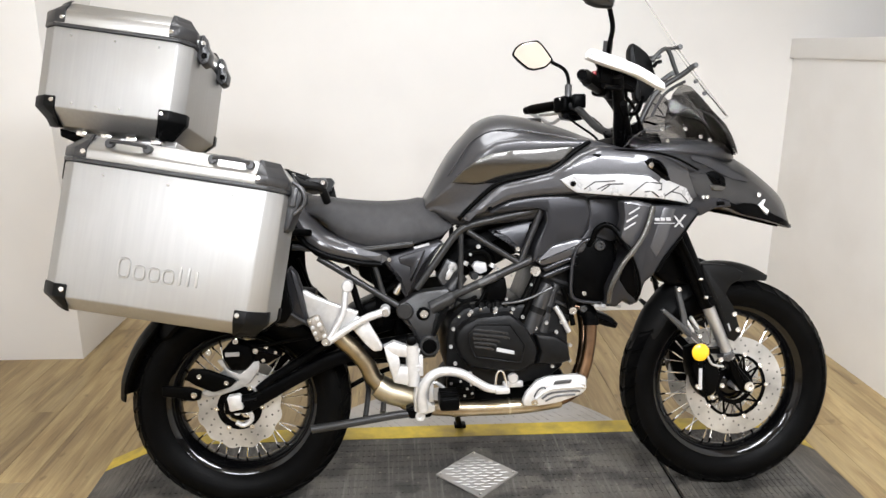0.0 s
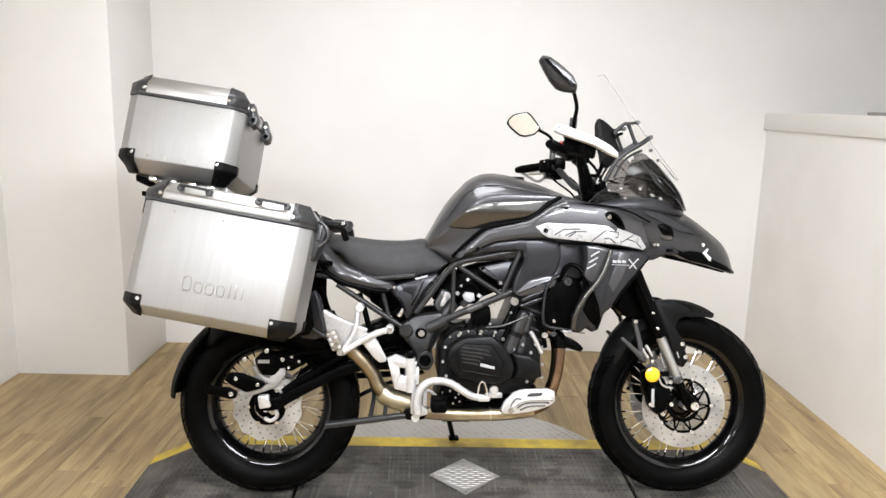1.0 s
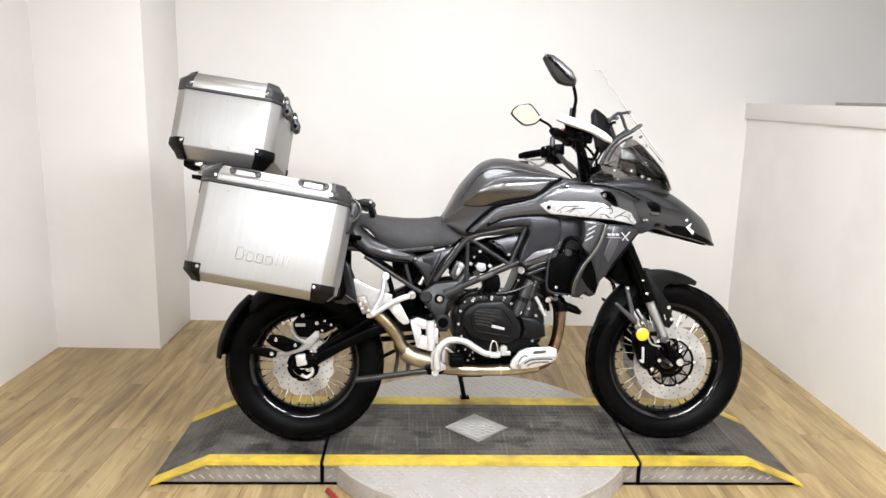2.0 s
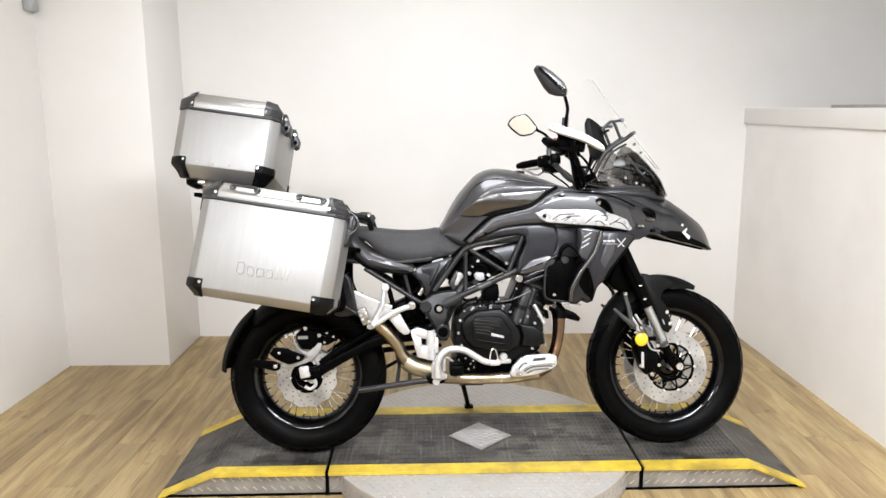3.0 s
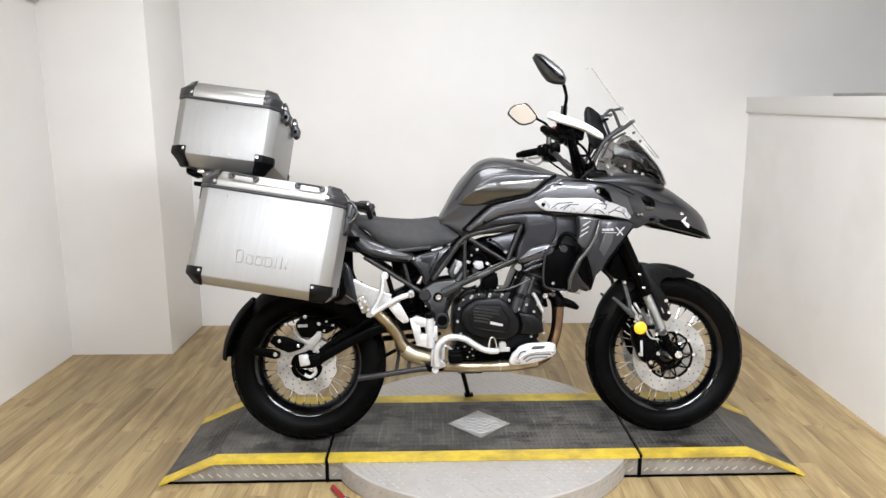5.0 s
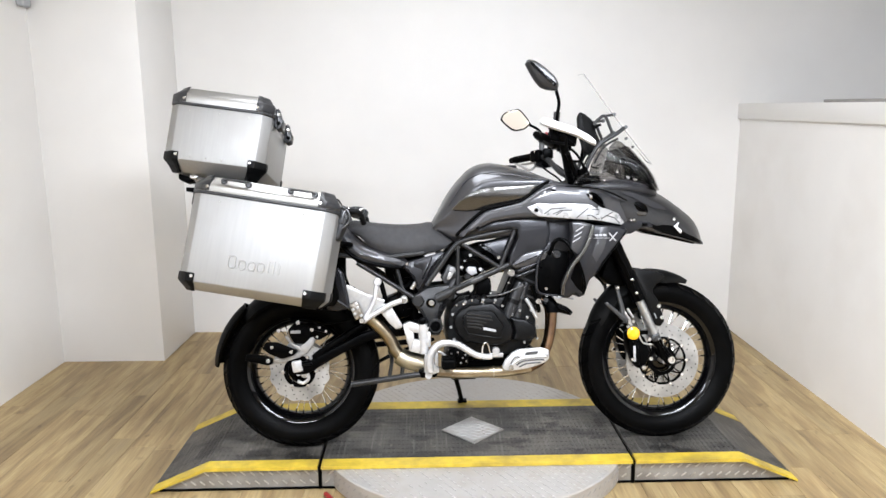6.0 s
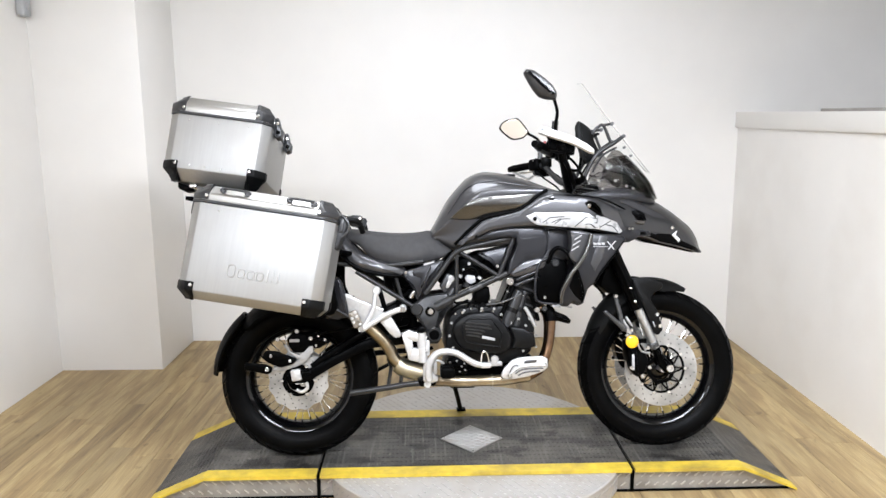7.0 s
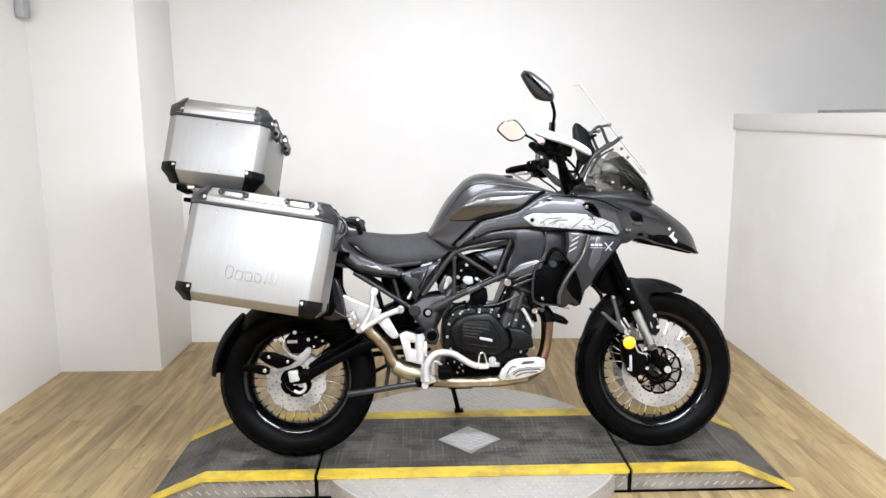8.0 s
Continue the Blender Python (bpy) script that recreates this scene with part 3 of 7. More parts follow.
def wheel(name, cx, cz, r_out, half, bead, n_spokes, lab):
    rim = part(name, lathe([(bead + 0.006, -half * 0.62), (bead + 0.001, -half * 0.68), (bead - 0.010, -half * 0.62), (bead - 0.020, -half * 0.45),
                            (bead - 0.030, -half * 0.22), (bead - 0.033, 0), (bead - 0.030, half * 0.22), (bead - 0.020, half * 0.45), (bead - 0.010, half * 0.62),
                            (bead + 0.001, half * 0.68), (bead + 0.006, half * 0.62), (bead - 0.006, 0)], 72, (cx, 0, cz)), RIM, bike, lab)
    w = r_out - bead
    prof = [(bead - 0.002, -half * 0.60), (bead + 0.10 * w, -half * 0.78), (bead + 0.35 * w, -half * 0.96), (bead + 0.58 * w, -half), (bead + 0.74 * w, -half * 0.92),
            (bead + 0.76 * w, -half * 0.94), (bead + 0.88 * w, -half * 0.70), (r_out - 0.004, -half * 0.36), (r_out - 0.002, 0)]
    part("tyre", lathe(prof + [(r, -y) for r, y in reversed(prof[:-1])], 96, (cx, 0, cz)), TYRE, rim, "black road-enduro tyre")
    # tread blocks over crown and shoulders
    bm = bmesh.new()
    nb = 34
    for k in range(nb):
        for lane, (ya, yb, ra, rb, skew) in enumerate(((-0.985, -0.50, 0.74, 0.985, 0.45), (-0.44, -0.05, 0.985, 1.0, 0.2), (0.05, 0.44, 1.0, 0.985, -0.2), (0.50, 0.985, 0.985, 0.74, -0.45))):
            a0 = 2 * math.pi * (k + 0.25 * lane) / nb
            a1 = a0 + 2 * math.pi / nb * 0.78
            c = []
            for lift in (-0.003, 0.0045):
                for y, rr, sk in ((ya, ra, 0), (yb, rb, skew)):
                    for a in (a0, a1):
                        t = a + sk * 2 * math.pi / nb
                        r = bead + rr * w + lift
                        c.append(bm.verts.new((cx + r * math.cos(t), y * half, cz + r * math.sin(t))))
            for q in ((0, 1, 3, 2), (4, 6, 7, 5), (0, 2, 6, 4), (1, 5, 7, 3), (0, 4, 5, 1), (2, 3, 7, 6)):
                bm.faces.new([c[i] for i in q])
    tagged(part("tread", bm, TYRE, rim), kind="stuff")
    part("hub", lathe([(0.018, -0.062), (0.03, -0.06), (0.052, -0.05), (0.052, -0.042), (0.03, -0.034), (0.028, 0.034), (0.052, 0.042), (0.052, 0.05), (0.03, 0.06), (0.018, 0.062)], 32, (cx, 0, cz)), RIM, rim, "black wheel hub")
    spoke = None
    for k in range(n_spokes):
        side = -1 if k % 2 else 1
        a = 2 * math.pi * k / n_spokes
        b = a + (0.42 if (k // 2) % 2 else -0.42)
        bm = pipe([(0.048 * math.cos(b), side * 0.046, 0.048 * math.sin(b)), ((bead - 0.034) * math.cos(a), side * 0.012, (bead - 0.034) * math.sin(a))], 0.0023, 6)
        nip = bmesh.new()
        tube(nip, [((bead - 0.043) * math.cos(a), side * 0.0135, (bead - 0.043) * math.sin(a)), ((bead - 0.030) * math.cos(a), side * 0.0115, (bead - 0.030) * math.sin(a))], 0.0032, 6)
        part("spoke", bm, SPOKE, rim).matrix_basis = pose(cx, 0, cz)
        part("spoke_nipple", nip, SATIN, rim).matrix_basis = pose(cx, 0, cz)
    return rim


def brake_disc(wheel_ob, cx, cz, y, r_out, r_in, arms, petals=0):
    t = 0.0025
    bm = lathe([(r_out, y - t), (r_out, y + t), (r_in, y + t), (r_in, y - t)], 96, (cx, 0, cz))
    if petals:
        for v in bm.verts:
            q = Vector((v.co.x - cx, v.co.z - cz))
            if q.length > (r_in + r_out) / 2:
                k = 1 - 0.06 * (0.5 + 0.5 * math.cos(petals * math.atan2(q.y, q.x)))
                v.co.x, v.co.z = cx + q.x * k, cz + q.y * k
    d = part("brake_disc", bm, ROTOR, wheel_ob, "drilled steel brake disc")
    bm = bmesh.new()
    for k in range(48):
        a = 2 * math.pi * k / 48
        r = r_in + (r_out - r_in) * (0.3, 0.55, 0.8)[k % 3]
        for s in (-1, 1):
            v = [bm.verts.new((cx + r * math.cos(a) + 0.003 * math.cos(q * math.pi / 4), y + s * (t + 0.0004), cz + r * math.sin(a) + 0.003 * math.sin(q * math.pi / 4))) for q in range(8)]
            bm.faces.new(v)
    # black carrier: hub ring, outer ring and straight slanted struts
    part("carrier", lathe([(0.060, y - 0.003), (0.060, y + 0.003), (0.046, y + 0.003), (0.046, y - 0.003)], 40, (cx, 0, cz)), SATIN, wheel_ob, "black disc carrier")
    part("carrier_ring", lathe([(r_in + 0.003, y - 0.0035), (r_in + 0.003, y + 0.0035), (r_in - 0.006, y + 0.0035), (r_in - 0.006, y - 0.0035)], 64, (cx, 0, cz)), SATIN, wheel_ob, "black outer ring of the disc carrier")
    for k in range(arms):
        a = 2 * math.pi * k / arms
        bm2 = bmesh.new()
        for s, th in ((-0.34, 0.0036), (0.08, 0.0028)):
            tube(bm2, [(cx + 0.054 * math.cos(a + s), y, cz + 0.054 * math.sin(a + s)), (cx + (r_in - 0.003) * math.cos(a), y, cz + (r_in - 0.003) * math.sin(a))], th, 6)
        part("carrier_arm", bm2, SATIN, wheel_ob)
        part("disc_button", bolt((cx + (r_in + 0.004) * math.cos(a), y - 0.003, cz + (r_in + 0.004) * math.sin(a)), 0.007, 0.004), CHROME, wheel_ob)
    tagged(part("drill_pattern", bm, GREY, wheel_ob), kind="stuff")


front = wheel("front_wheel", FX, FZ, 0.329, 0.056, 0.243, 36, "black spoked front wheel")
brake_disc(front, FX, FZ, -0.072, 0.154, 0.098, 10)
brake_disc(front, FX, FZ, 0.072, 0.154, 0.098, 10)
rear = wheel("rear_wheel", RX, RZ, 0.317, 0.072, 0.219, 36, "black spoked rear wheel")
brake_disc(rear, RX, RZ, -0.085, 0.124, 0.062, 6, 12)
part("sprocket", lathe([(0.10, 0.080), (0.10, 0.086), (0.06, 0.086), (0.06, 0.080)], 40, (RX, 0, RZ)), STEEL, rear)
part("axle_nut", bolt((0.748, -0.122, 0.336), 0.016, 0.014), CHROME, bike)
part("axle_nut", bolt((-0.7525, -0.100, 0.321), 0.017, 0.016), CHROME, bike)
part("axle", pipe([(FX, -0.10, FZ), (FX, 0.10, FZ)], 0.010), STEEL, bike)
part("axle", pipe([(RX, -0.125, RZ), (RX, 0.125, RZ)], 0.011), STEEL, bike)


def fork_at(z):
    return 0.693 - (z - 0.43) * 0.435


for s in (-1, 1):
    y = 0.105 * s
    part("fork_tube", pipe([(fork_at(1.13), y, 1.13), (fork_at(0.97), y, 0.97), (fork_at(0.96), y, 0.96), (fork_at(0.60), y, 0.60), (fork_at(0.585), y, 0.585)], 0.027, 20), SATIN, bike, "black fork tube")
    part("fork_slider", pipe([(fork_at(0.60), y, 0.60), (fork_at(0.42), y, 0.42)], 0.018, 20), ALU, bike, "polished fork slider")
    part("fork_foot", panel([(0.672, 0.445), (0.700, 0.458), (0.722, 0.395), (0.758, 0.354), (0.772, 0.334), (0.768, 0.316), (0.748, 0.308), (0.730, 0.318), (0.708, 0.352), (0.692, 0.398)], y + s * 0.016, y - s * 0.020, 0.008), SATIN, bike, "black cast fork foot")
    part("caliper", panel([(0.570, 0.452), (0.61, 0.462), (0.640, 0.43), (0.662, 0.375), (0.645, 0.318), (0.612, 0.302), (0.590, 0.33), (0.572, 0.39)], y + s * 0.024, y - s * 0.05, 0.010), SATIN, bike, "black four-piston brake caliper")
    for bx, bz in ((0.655, 0.425), (0.63, 0.31), (0.585, 0.345), (0.66, 0.345)):
        part("bolt", bolt((bx, y + s * 0.028, bz), 0.008, 0.007, s), CHROME, bike)
    part("fender_bracket", panel([(0.597, 0.712), (0.634, 0.712), (0.690, 0.706), (0.728, 0.685), (0.722, 0.664), (0.690, 0.648), (0.675, 0.621), (0.702, 0.578), (0.726, 0.498), (0.706, 0.473), (0.684, 0.484), (0.655, 0.571), (0.610, 0.66)], y + s * 0.018, y - s * 0.02, 0.006, 1), BLACK_MATT, bike, "black plastic fork guard")
    part("bolt", bolt((0.700, y + s * 0.018, 0.560), 0.008, 0.006, s), CHROME, bike)
    part("bolt", bolt((0.712, y + s * 0.018, 0.512), 0.008, 0.006, s), CHROME, bike)
    part("guard_mark", panel([(0.688, 0.508), (0.692, 0.510), (0.684, 0.532), (0.680, 0.530)], y + s * 0.019, y + s * 0.010, 0.0005, 0), PALE, bike)
    part("fork_stay", panel([(0.482, 0.573), (0.492, 0.580), (0.578, 0.508), (0.580, 0.488), (0.566, 0.490)], y, y - s * 0.012, 0.003, 1), GREY, bike, "grey mudguard stay")
    part("fork_stay", panel([(0.526, 0.645), (0.540, 0.645), (0.566, 0.550), (0.568, 0.505), (0.550, 0.505), (0.548, 0.55)], y - s * 0.004, y - s * 0.016, 0.003, 1), GREY, bike, "grey mudguard stay")
    part("bolt", bolt((0.534, y, 0.638), 0.008, 0.008, s), CHROME, bike)
    part("bolt", bolt((0.589, y + s * 0.024, 0.499), 0.008, 0.008, s), CHROME, bike)
    part("caliper_fin", panel([(0.560, 0.535), (0.566, 0.545), (0.590, 0.505), (0.583, 0.500)], y - s * 0.005, y - s * 0.02, 0.002, 1), STEEL, bike)
    part("caliper_fin", panel([(0.575, 0.545), (0.582, 0.553), (0.606, 0.512), (0.600, 0.508)], y - s * 0.005, y - s * 0.02, 0.002, 1), STEEL, bike)
    part("slider_clamp", panel([(0.668, 0.437), (0.700, 0.452), (0.706, 0.430), (0.69, 0.412), (0.668, 0.418)], y + s * 0.020, y - s * 0.02, 0.006, 1), GREY, bike, "grey clamp at the fork foot")
    part("line_clip", pipe([(0.612, y + s * 0.03, 0.445), (0.628, y + s * 0.03, 0.412), (0.665, y + s * 0.025, 0.402)], 0.0035, 8, 3), STEEL, bike)
    part("reflector", lathe([(0.020, s * 0.150), (0.0255, s * 0.152), (0.0265, s * 0.157), (0.022, s * 0.161), (0.010, s * 0.163)], 24, (0.583, 0, 0.455), closed=False), AMBER, bike, "round amber reflector")
    part("reflector_bracket", cube(0.58, 0.645, y + s * 0.018 - 0.004, s * 0.150 + 0.002, 0.447, 0.463, 0.002), SATIN, bike)
part("triple_clamp", panel([(0.36, 1.10), (0.46, 1.10), (0.47, 1.07), (0.45, 1.05), (0.37, 1.06)], -0.14, 0.14, 0.01), SATIN, bike)
part("triple_clamp", panel([(0.44, 0.90), (0.54, 0.89), (0.55, 0.86), (0.45, 0.87)], -0.14, 0.14, 0.01), SATIN, bike)
part("brake_hose", pipe([(0.622, -0.137, 0.585), (0.603, -0.137, 0.616), (0.566, -0.137, 0.709), (0.521, -0.137, 0.802)], 0.005, 8, 4), PLASTIC, bike)
part("hose_clip", cube(0.580, 0.592, -0.146, -0.130, 0.668, 0.676, 0.002), CHROME, bike)
part("hose_clip", cube(0.597, 0.609, -0.146, -0.130, 0.612, 0.622, 0.002), CHROME, bike)
part("steering_stop", panel([(0.475, 0.68), (0.52, 0.80), (0.56, 0.84), (0.60, 0.70), (0.58, 0.645), (0.52, 0.645)], -0.07, 0.07, 0.01), SATIN, bike, "black steering head shroud")
part("brake_hose", pipe([(0.455, -0.04, 0.70), (0.470, -0.05, 0.675), (0.492, -0.05, 0.648)], 0.004, 8, 3), PLASTIC, bike)
part("brake_pad_bar", cube(0.588, 0.598, -0.137, -0.132, 0.335, 0.40, 0.001), PALE, bike, "pale marking bar on the caliper")


def guard(name, line, half, drop, thick, material, label, tip=0.6, y0=0.0):
    """A curved mudguard shell along a line of (x, z), arched across."""
    pts = curve_points([(x, 0, z) for x, z in line], 5)
    secs, n = [], 9
    for i, p in enumerate(pts):
        d = (pts[min(i + 1, len(pts) - 1)] - pts[max(i - 1, 0)]).normalized()
        nrm = Vector((-d.z, 0, d.x))
        if nrm.z < 0 and abs(nrm.z) > abs(nrm.x):
            nrm = -nrm
        e = min(1.0, 0.55 + 0.45 * math.sin(math.pi * min(1, (i + 1) / (len(pts) * 0.3)) / 2), tip + (1 - tip) * min(1, (len(pts) - 1 - i) / (len(pts) * 0.3)))
        outer = [p + nrm * (-drop * min(1, e + 0.15) * abs(u) ** 2.2) + Vector((0, y0 + half * e * u, 0)) for u in np.linspace(-1, 1, n)]
        inner = [q - nrm * thick for q in reversed(outer)]
        secs.append(outer + inner)
    return part(name, loft(secs), material, bike, label)


guard("front_mudguard", [(0.425, 0.462), (0.442, 0.515), (0.475, 0.575), (0.530, 0.636), (0.595, 0.678), (0.660, 0.705), (0.72, 0.708), (0.78, 0.697), (0.834, 0.676), (0.868, 0.655)], 0.075, 0.05, 0.005, BLACK_MATT, "matt black front mudguard with a pointed tip", 0.12)
rg = [(RX + 0.362 * math.cos(radians(a)), RZ + 0.362 * math.sin(radians(a))) for a in (176, 165, 152, 140, 130)]
guard("rear_hugger", rg, 0.085, 0.03, 0.006, PLASTIC, "black rear mudguard flap")
guard("inner_mudguard", [(-1.02, 0.565), (-0.96, 0.625), (-0.85, 0.668), (-0.70, 0.675), (-0.55, 0.66)], 0.12, 0.05, 0.01, PLASTIC, "black inner rear mudguard")
part("hugger_plate", panel([(-0.918, 0.430), (-0.902, 0.457), (-0.855, 0.453), (-0.776, 0.418), (-0.792, 0.400), (-0.842, 0.386), (-0.894, 0.410)], -0.125, -0.112, 0.003, 1), PLASTIC, bike)
part("hugger_link", panel([(-0.985, 0.41), (-0.940, 0.405), (-0.905, 0.402), (-0.876, 0.388), (-0.880, 0.366), (-0.900, 0.361), (-0.945, 0.373), (-0.985, 0.38)], -0.122, -0.108, 0.004, 1), PLASTIC, bike, "black mudguard link")
part("axle_hook", pipe([(-0.740, -0.128, 0.326), (-0.736, -0.128, 0.304), (-0.758, -0.128, 0.288), (-0.780, -0.128, 0.298)], 0.007, 8, 3), STEEL, bike)
part("bolt", bolt((-0.895, -0.122, 0.381), 0.009, 0.008), CHROME, bike)
part("bolt", bolt((-0.878, -0.125, 0.435), 0.007, 0.006), CHROME, bike)
part("bolt", bolt((-0.803, -0.125, 0.414), 0.007, 0.006), CHROME, bike)

for s in (-1, 1):
    y = 0.115 * s
    secs = []
    for x, z, hh, ww in ((-0.81, 0.345, 0.026, 0.014), (-0.74, 0.348, 0.026, 0.016), (-0.62, 0.412, 0.022, 0.018), (-0.52, 0.462, 0.022, 0.02), (-0.44, 0.487, 0.024, 0.022), (-0.24, 0.505, 0.034, 0.024)):
        secs.append([(x, y + ww * math.copysign(abs(math.cos(t)) ** 0.5, math.cos(t)), z + hh * math.copysign(abs(math.sin(t)) ** 0.5, math.sin(t))) for t in np.linspace(0, 2 * math.pi, 16, endpoint=False)])
    part("swingarm", loft(secs), SATIN, bike, "black steel swingarm")
    part("swingarm_brace", pipe([(-0.715, y, 0.385), (-0.678, y, 0.414), (-0.60, y, 0.462), (-0.52, y, 0.510), (-0.42, y * 0.9, 0.545)], 0.014, 12, 3), SATIN, bike, "black swingarm brace")
    part("axle_block", panel([(-0.802, 0.376), (-0.765, 0.380), (-0.755, 0.338), (-0.795, 0.331)], y + s * 0.024, y, 0.003, 1), CAST, bike, "silver chain adjuster block")
    part("adjuster_bolt", pipe([(-0.765, y + s * 0.018, 0.360), (-0.72, y + s * 0.018, 0.366)], 0.005, 8), SATIN, bike)
part("caliper_bracket", panel([(-0.832, 0.474), (-0.815, 0.478), (-0.801, 0.448), (-0.767, 0.432), (-0.735, 0.466), (-0.712, 0.468), (-0.711, 0.444), (-0.743, 0.402), (-0.779, 0.386), (-0.845, 0.367), (-0.878, 0.374), (-0.876, 0.386), (-0.795, 0.404), (-0.770, 0.414), (-0.800, 0.431)], -0.108, -0.096, 0.003, 1), LUG_DULL, bike, "silver rear caliper bracket")
part("rear_caliper", panel([(-0.816, 0.502), (-0.788, 0.533), (-0.732, 0.516), (-0.725, 0.469), (-0.750, 0.442), (-0.792, 0.444), (-0.812, 0.478)], -0.115, -0.06, 0.008), SATIN, bike, "black rear brake caliper")
part("rear_caliper", panel([(-0.790, 0.520), (-0.724, 0.524), (-0.668, 0.505), (-0.645, 0.480), (-0.691, 0.455), (-0.745, 0.462)], -0.100, -0.06, 0.008, 1), SATIN, bike, "black rear brake caliper body")
part("caliper_mark", cube(-0.805, -0.765, -0.1165, -0.1145, 0.487, 0.499, 0.0005), PALE, bike, "pale marking bar")
for bx, bz in ((-0.690, 0.508), (-0.664, 0.492), (-0.70, 0.470)):
    part("bolt", bolt((bx, -0.100, bz), 0.006, 0.008), CHROME, bike)
for bx, bz in ((-0.852, 0.50), (-0.72, 0.50), (-0.775, 0.53)):
    part("bolt", bolt((bx, -0.108, bz), 0.009, 0.008), CHROME, bike)
part("brake_line", pipe([(-0.73, -0.11, 0.51), (-0.62, -0.13, 0.53), (-0.5, -0.13, 0.55), (-0.38, -0.12, 0.57)], 0.005, 8, 4), PLASTIC, bike)

# frame tubes, both sides
for s in (-1, 1):
    y = 0.145 * s
    part("frame_tube", pipe([(-0.255, y, 0.670), (-0.190, y, 0.757), (-0.140, y, 0.822), (-0.098, y, 0.848), (0.0, y, 0.869), (0.10, y * 0.97, 0.889), (0.26, y * 0.7, 0.93)], 0.0108, 12, 4), FRAME, bike, "charcoal tubular frame rail")
    part("frame_tube", pipe([(-0.21, y, 0.622), (0.08, y, 0.745), (0.25, y * 0.8, 0.82)], 0.0125, 12), FRAME, bike, "charcoal tubular frame rail")
    part("frame_tube", pipe([(0.108, y, 0.885), (0.045, y, 0.735)], 0.0095, 12), FRAME, bike)
    part("frame_tube", pipe([(-0.124, y, 0.825), (-0.128, y, 0.655)], 0.008, 12), FRAME, bike)
    part("frame_tube", pipe([(-0.106, y, 0.832), (0.044, y, 0.735)], 0.0088, 12), FRAME, bike)
    part("subframe_tube", pipe([(-0.53, y, 0.768), (-0.29, y, 0.612)], 0.0095, 12), FRAME, bike, "charcoal subframe tube")
    part("subframe_tube", pipe([(-0.372, y, 0.745), (-0.345, y, 0.64)], 0.0075, 12), FRAME, bike)
    part("subframe_tube", pipe([(-0.60, y, 0.80), (-0.45, y, 0.785), (-0.26, y, 0.80)], 0.009, 12, 3), FRAME, bike)
    part("pivot_plate", panel([(-0.315, 0.622), (-0.256, 0.662), (-0.165, 0.672), (-0.138, 0.640), (-0.146, 0.612), (-0.192, 0.592), (-0.200, 0.545), (-0.190, 0.50), (-0.205, 0.468), (-0.238, 0.468), (-0.252, 0.49), (-0.268, 0.545), (-0.305, 0.59)], -0.155 * -s, 0.11 * s, 0.012), FRAME, bike, "charcoal cast pivot plate")
    part("frame_socket", pipe([(-0.215, 0.150 * s, 0.615), (-0.15, 0.150 * s, 0.645)], 0.020, 14), FRAME, bike)
    part("pivot_boss", drum((-0.222, 0, 0.507), 0.030, 0.15 * s, 0.170 * s, 0.004), FRAME, bike)
    part("pivot_cap", drum((-0.222, 0, 0.507), 0.021, 0.16 * s, 0.174 * s, 0.004), SATIN, bike)
    part("frame_knot", drum((-0.29, 0, 0.610), 0.024, 0.12 * s, 0.168 * s, 0.004), FRAME, bike)
    part("bolt", bolt((-0.235, 0.160 * s, 0.600), 0.012, 0.008, s), CHROME, bike)
    part("bolt", bolt((0.088, 0.155 * s, 0.713), 0.016, 0.012, s), CHROME, bike)
    part("rear_rack_strut", pipe([(-0.62, 0.16 * s, 0.735), (-0.585, 0.165 * s, 0.645), (-0.51, 0.18 * s, 0.565)], 0.006, 8), SATIN, bike)


# tank
def tank_section(x):
    top = float(np.interp(x, [-0.225, -0.20, -0.158, -0.12, -0.07, -0.034, 0.014, 0.074, 0.135, 0.195, 0.268, 0.33, 0.40],
                          [0.924, 0.967, 1.044, 1.091, 1.143, 1.163, 1.171, 1.163, 1.147, 1.128, 1.095, 1.075, 1.055]))
    edge = float(np.interp(x, [-0.225, -0.136, -0.10, -0.065, -0.02, 0.05, 0.24, 0.40], [0.90, 0.975, 1.012, 1.045, 1.072, 1.08, 1.08, 1.05]))
    edge = min(edge, top - 0.012)
    w = float(np.interp(x, [-0.225, -0.15, -0.05, 0.10, 0.25, 0.40], [0.095, 0.125, 0.155, 0.168, 0.16, 0.13]))
    low = float(np.interp(x, [-0.225, -0.143, -0.12, 0.0, 0.4], [0.905, 0.858, 0.85, 0.86, 0.90]))
    low = min(low, edge - 0.02)
    half = [(0, top), (0.35 * w, top - 0.10 * (top - edge)), (0.68 * w, top - 0.36 * (top - edge)), (0.90 * w, edge + 0.22 * (top - edge)), (w, edge),
            (0.965 * w, edge - 0.25 * (edge - low)), (0.90 * w, edge - 0.6 * (edge - low)), (0.86 * w, low), (0.4 * w, low - 0.01)]
    loop = half + [(-y, z) for y, z in reversed(half[1:])]
    sm = curve_points([(x, y, z) for y, z in loop], 3, True)
    return sm


part("tank", loft([tank_section(x) for x in np.linspace(-0.222, 0.40, 26)]), PAINT, bike, "glossy graphite fuel tank", 60)


def tank_y(x, z):
    """Half-width of the tank at a place on its side."""
    s = tank_section(x)
    c = [p for p in s if p.y > 0]
    best = sorted(c, key=lambda p: abs(p.z - z))[:2]
    return max(p.y for p in best)


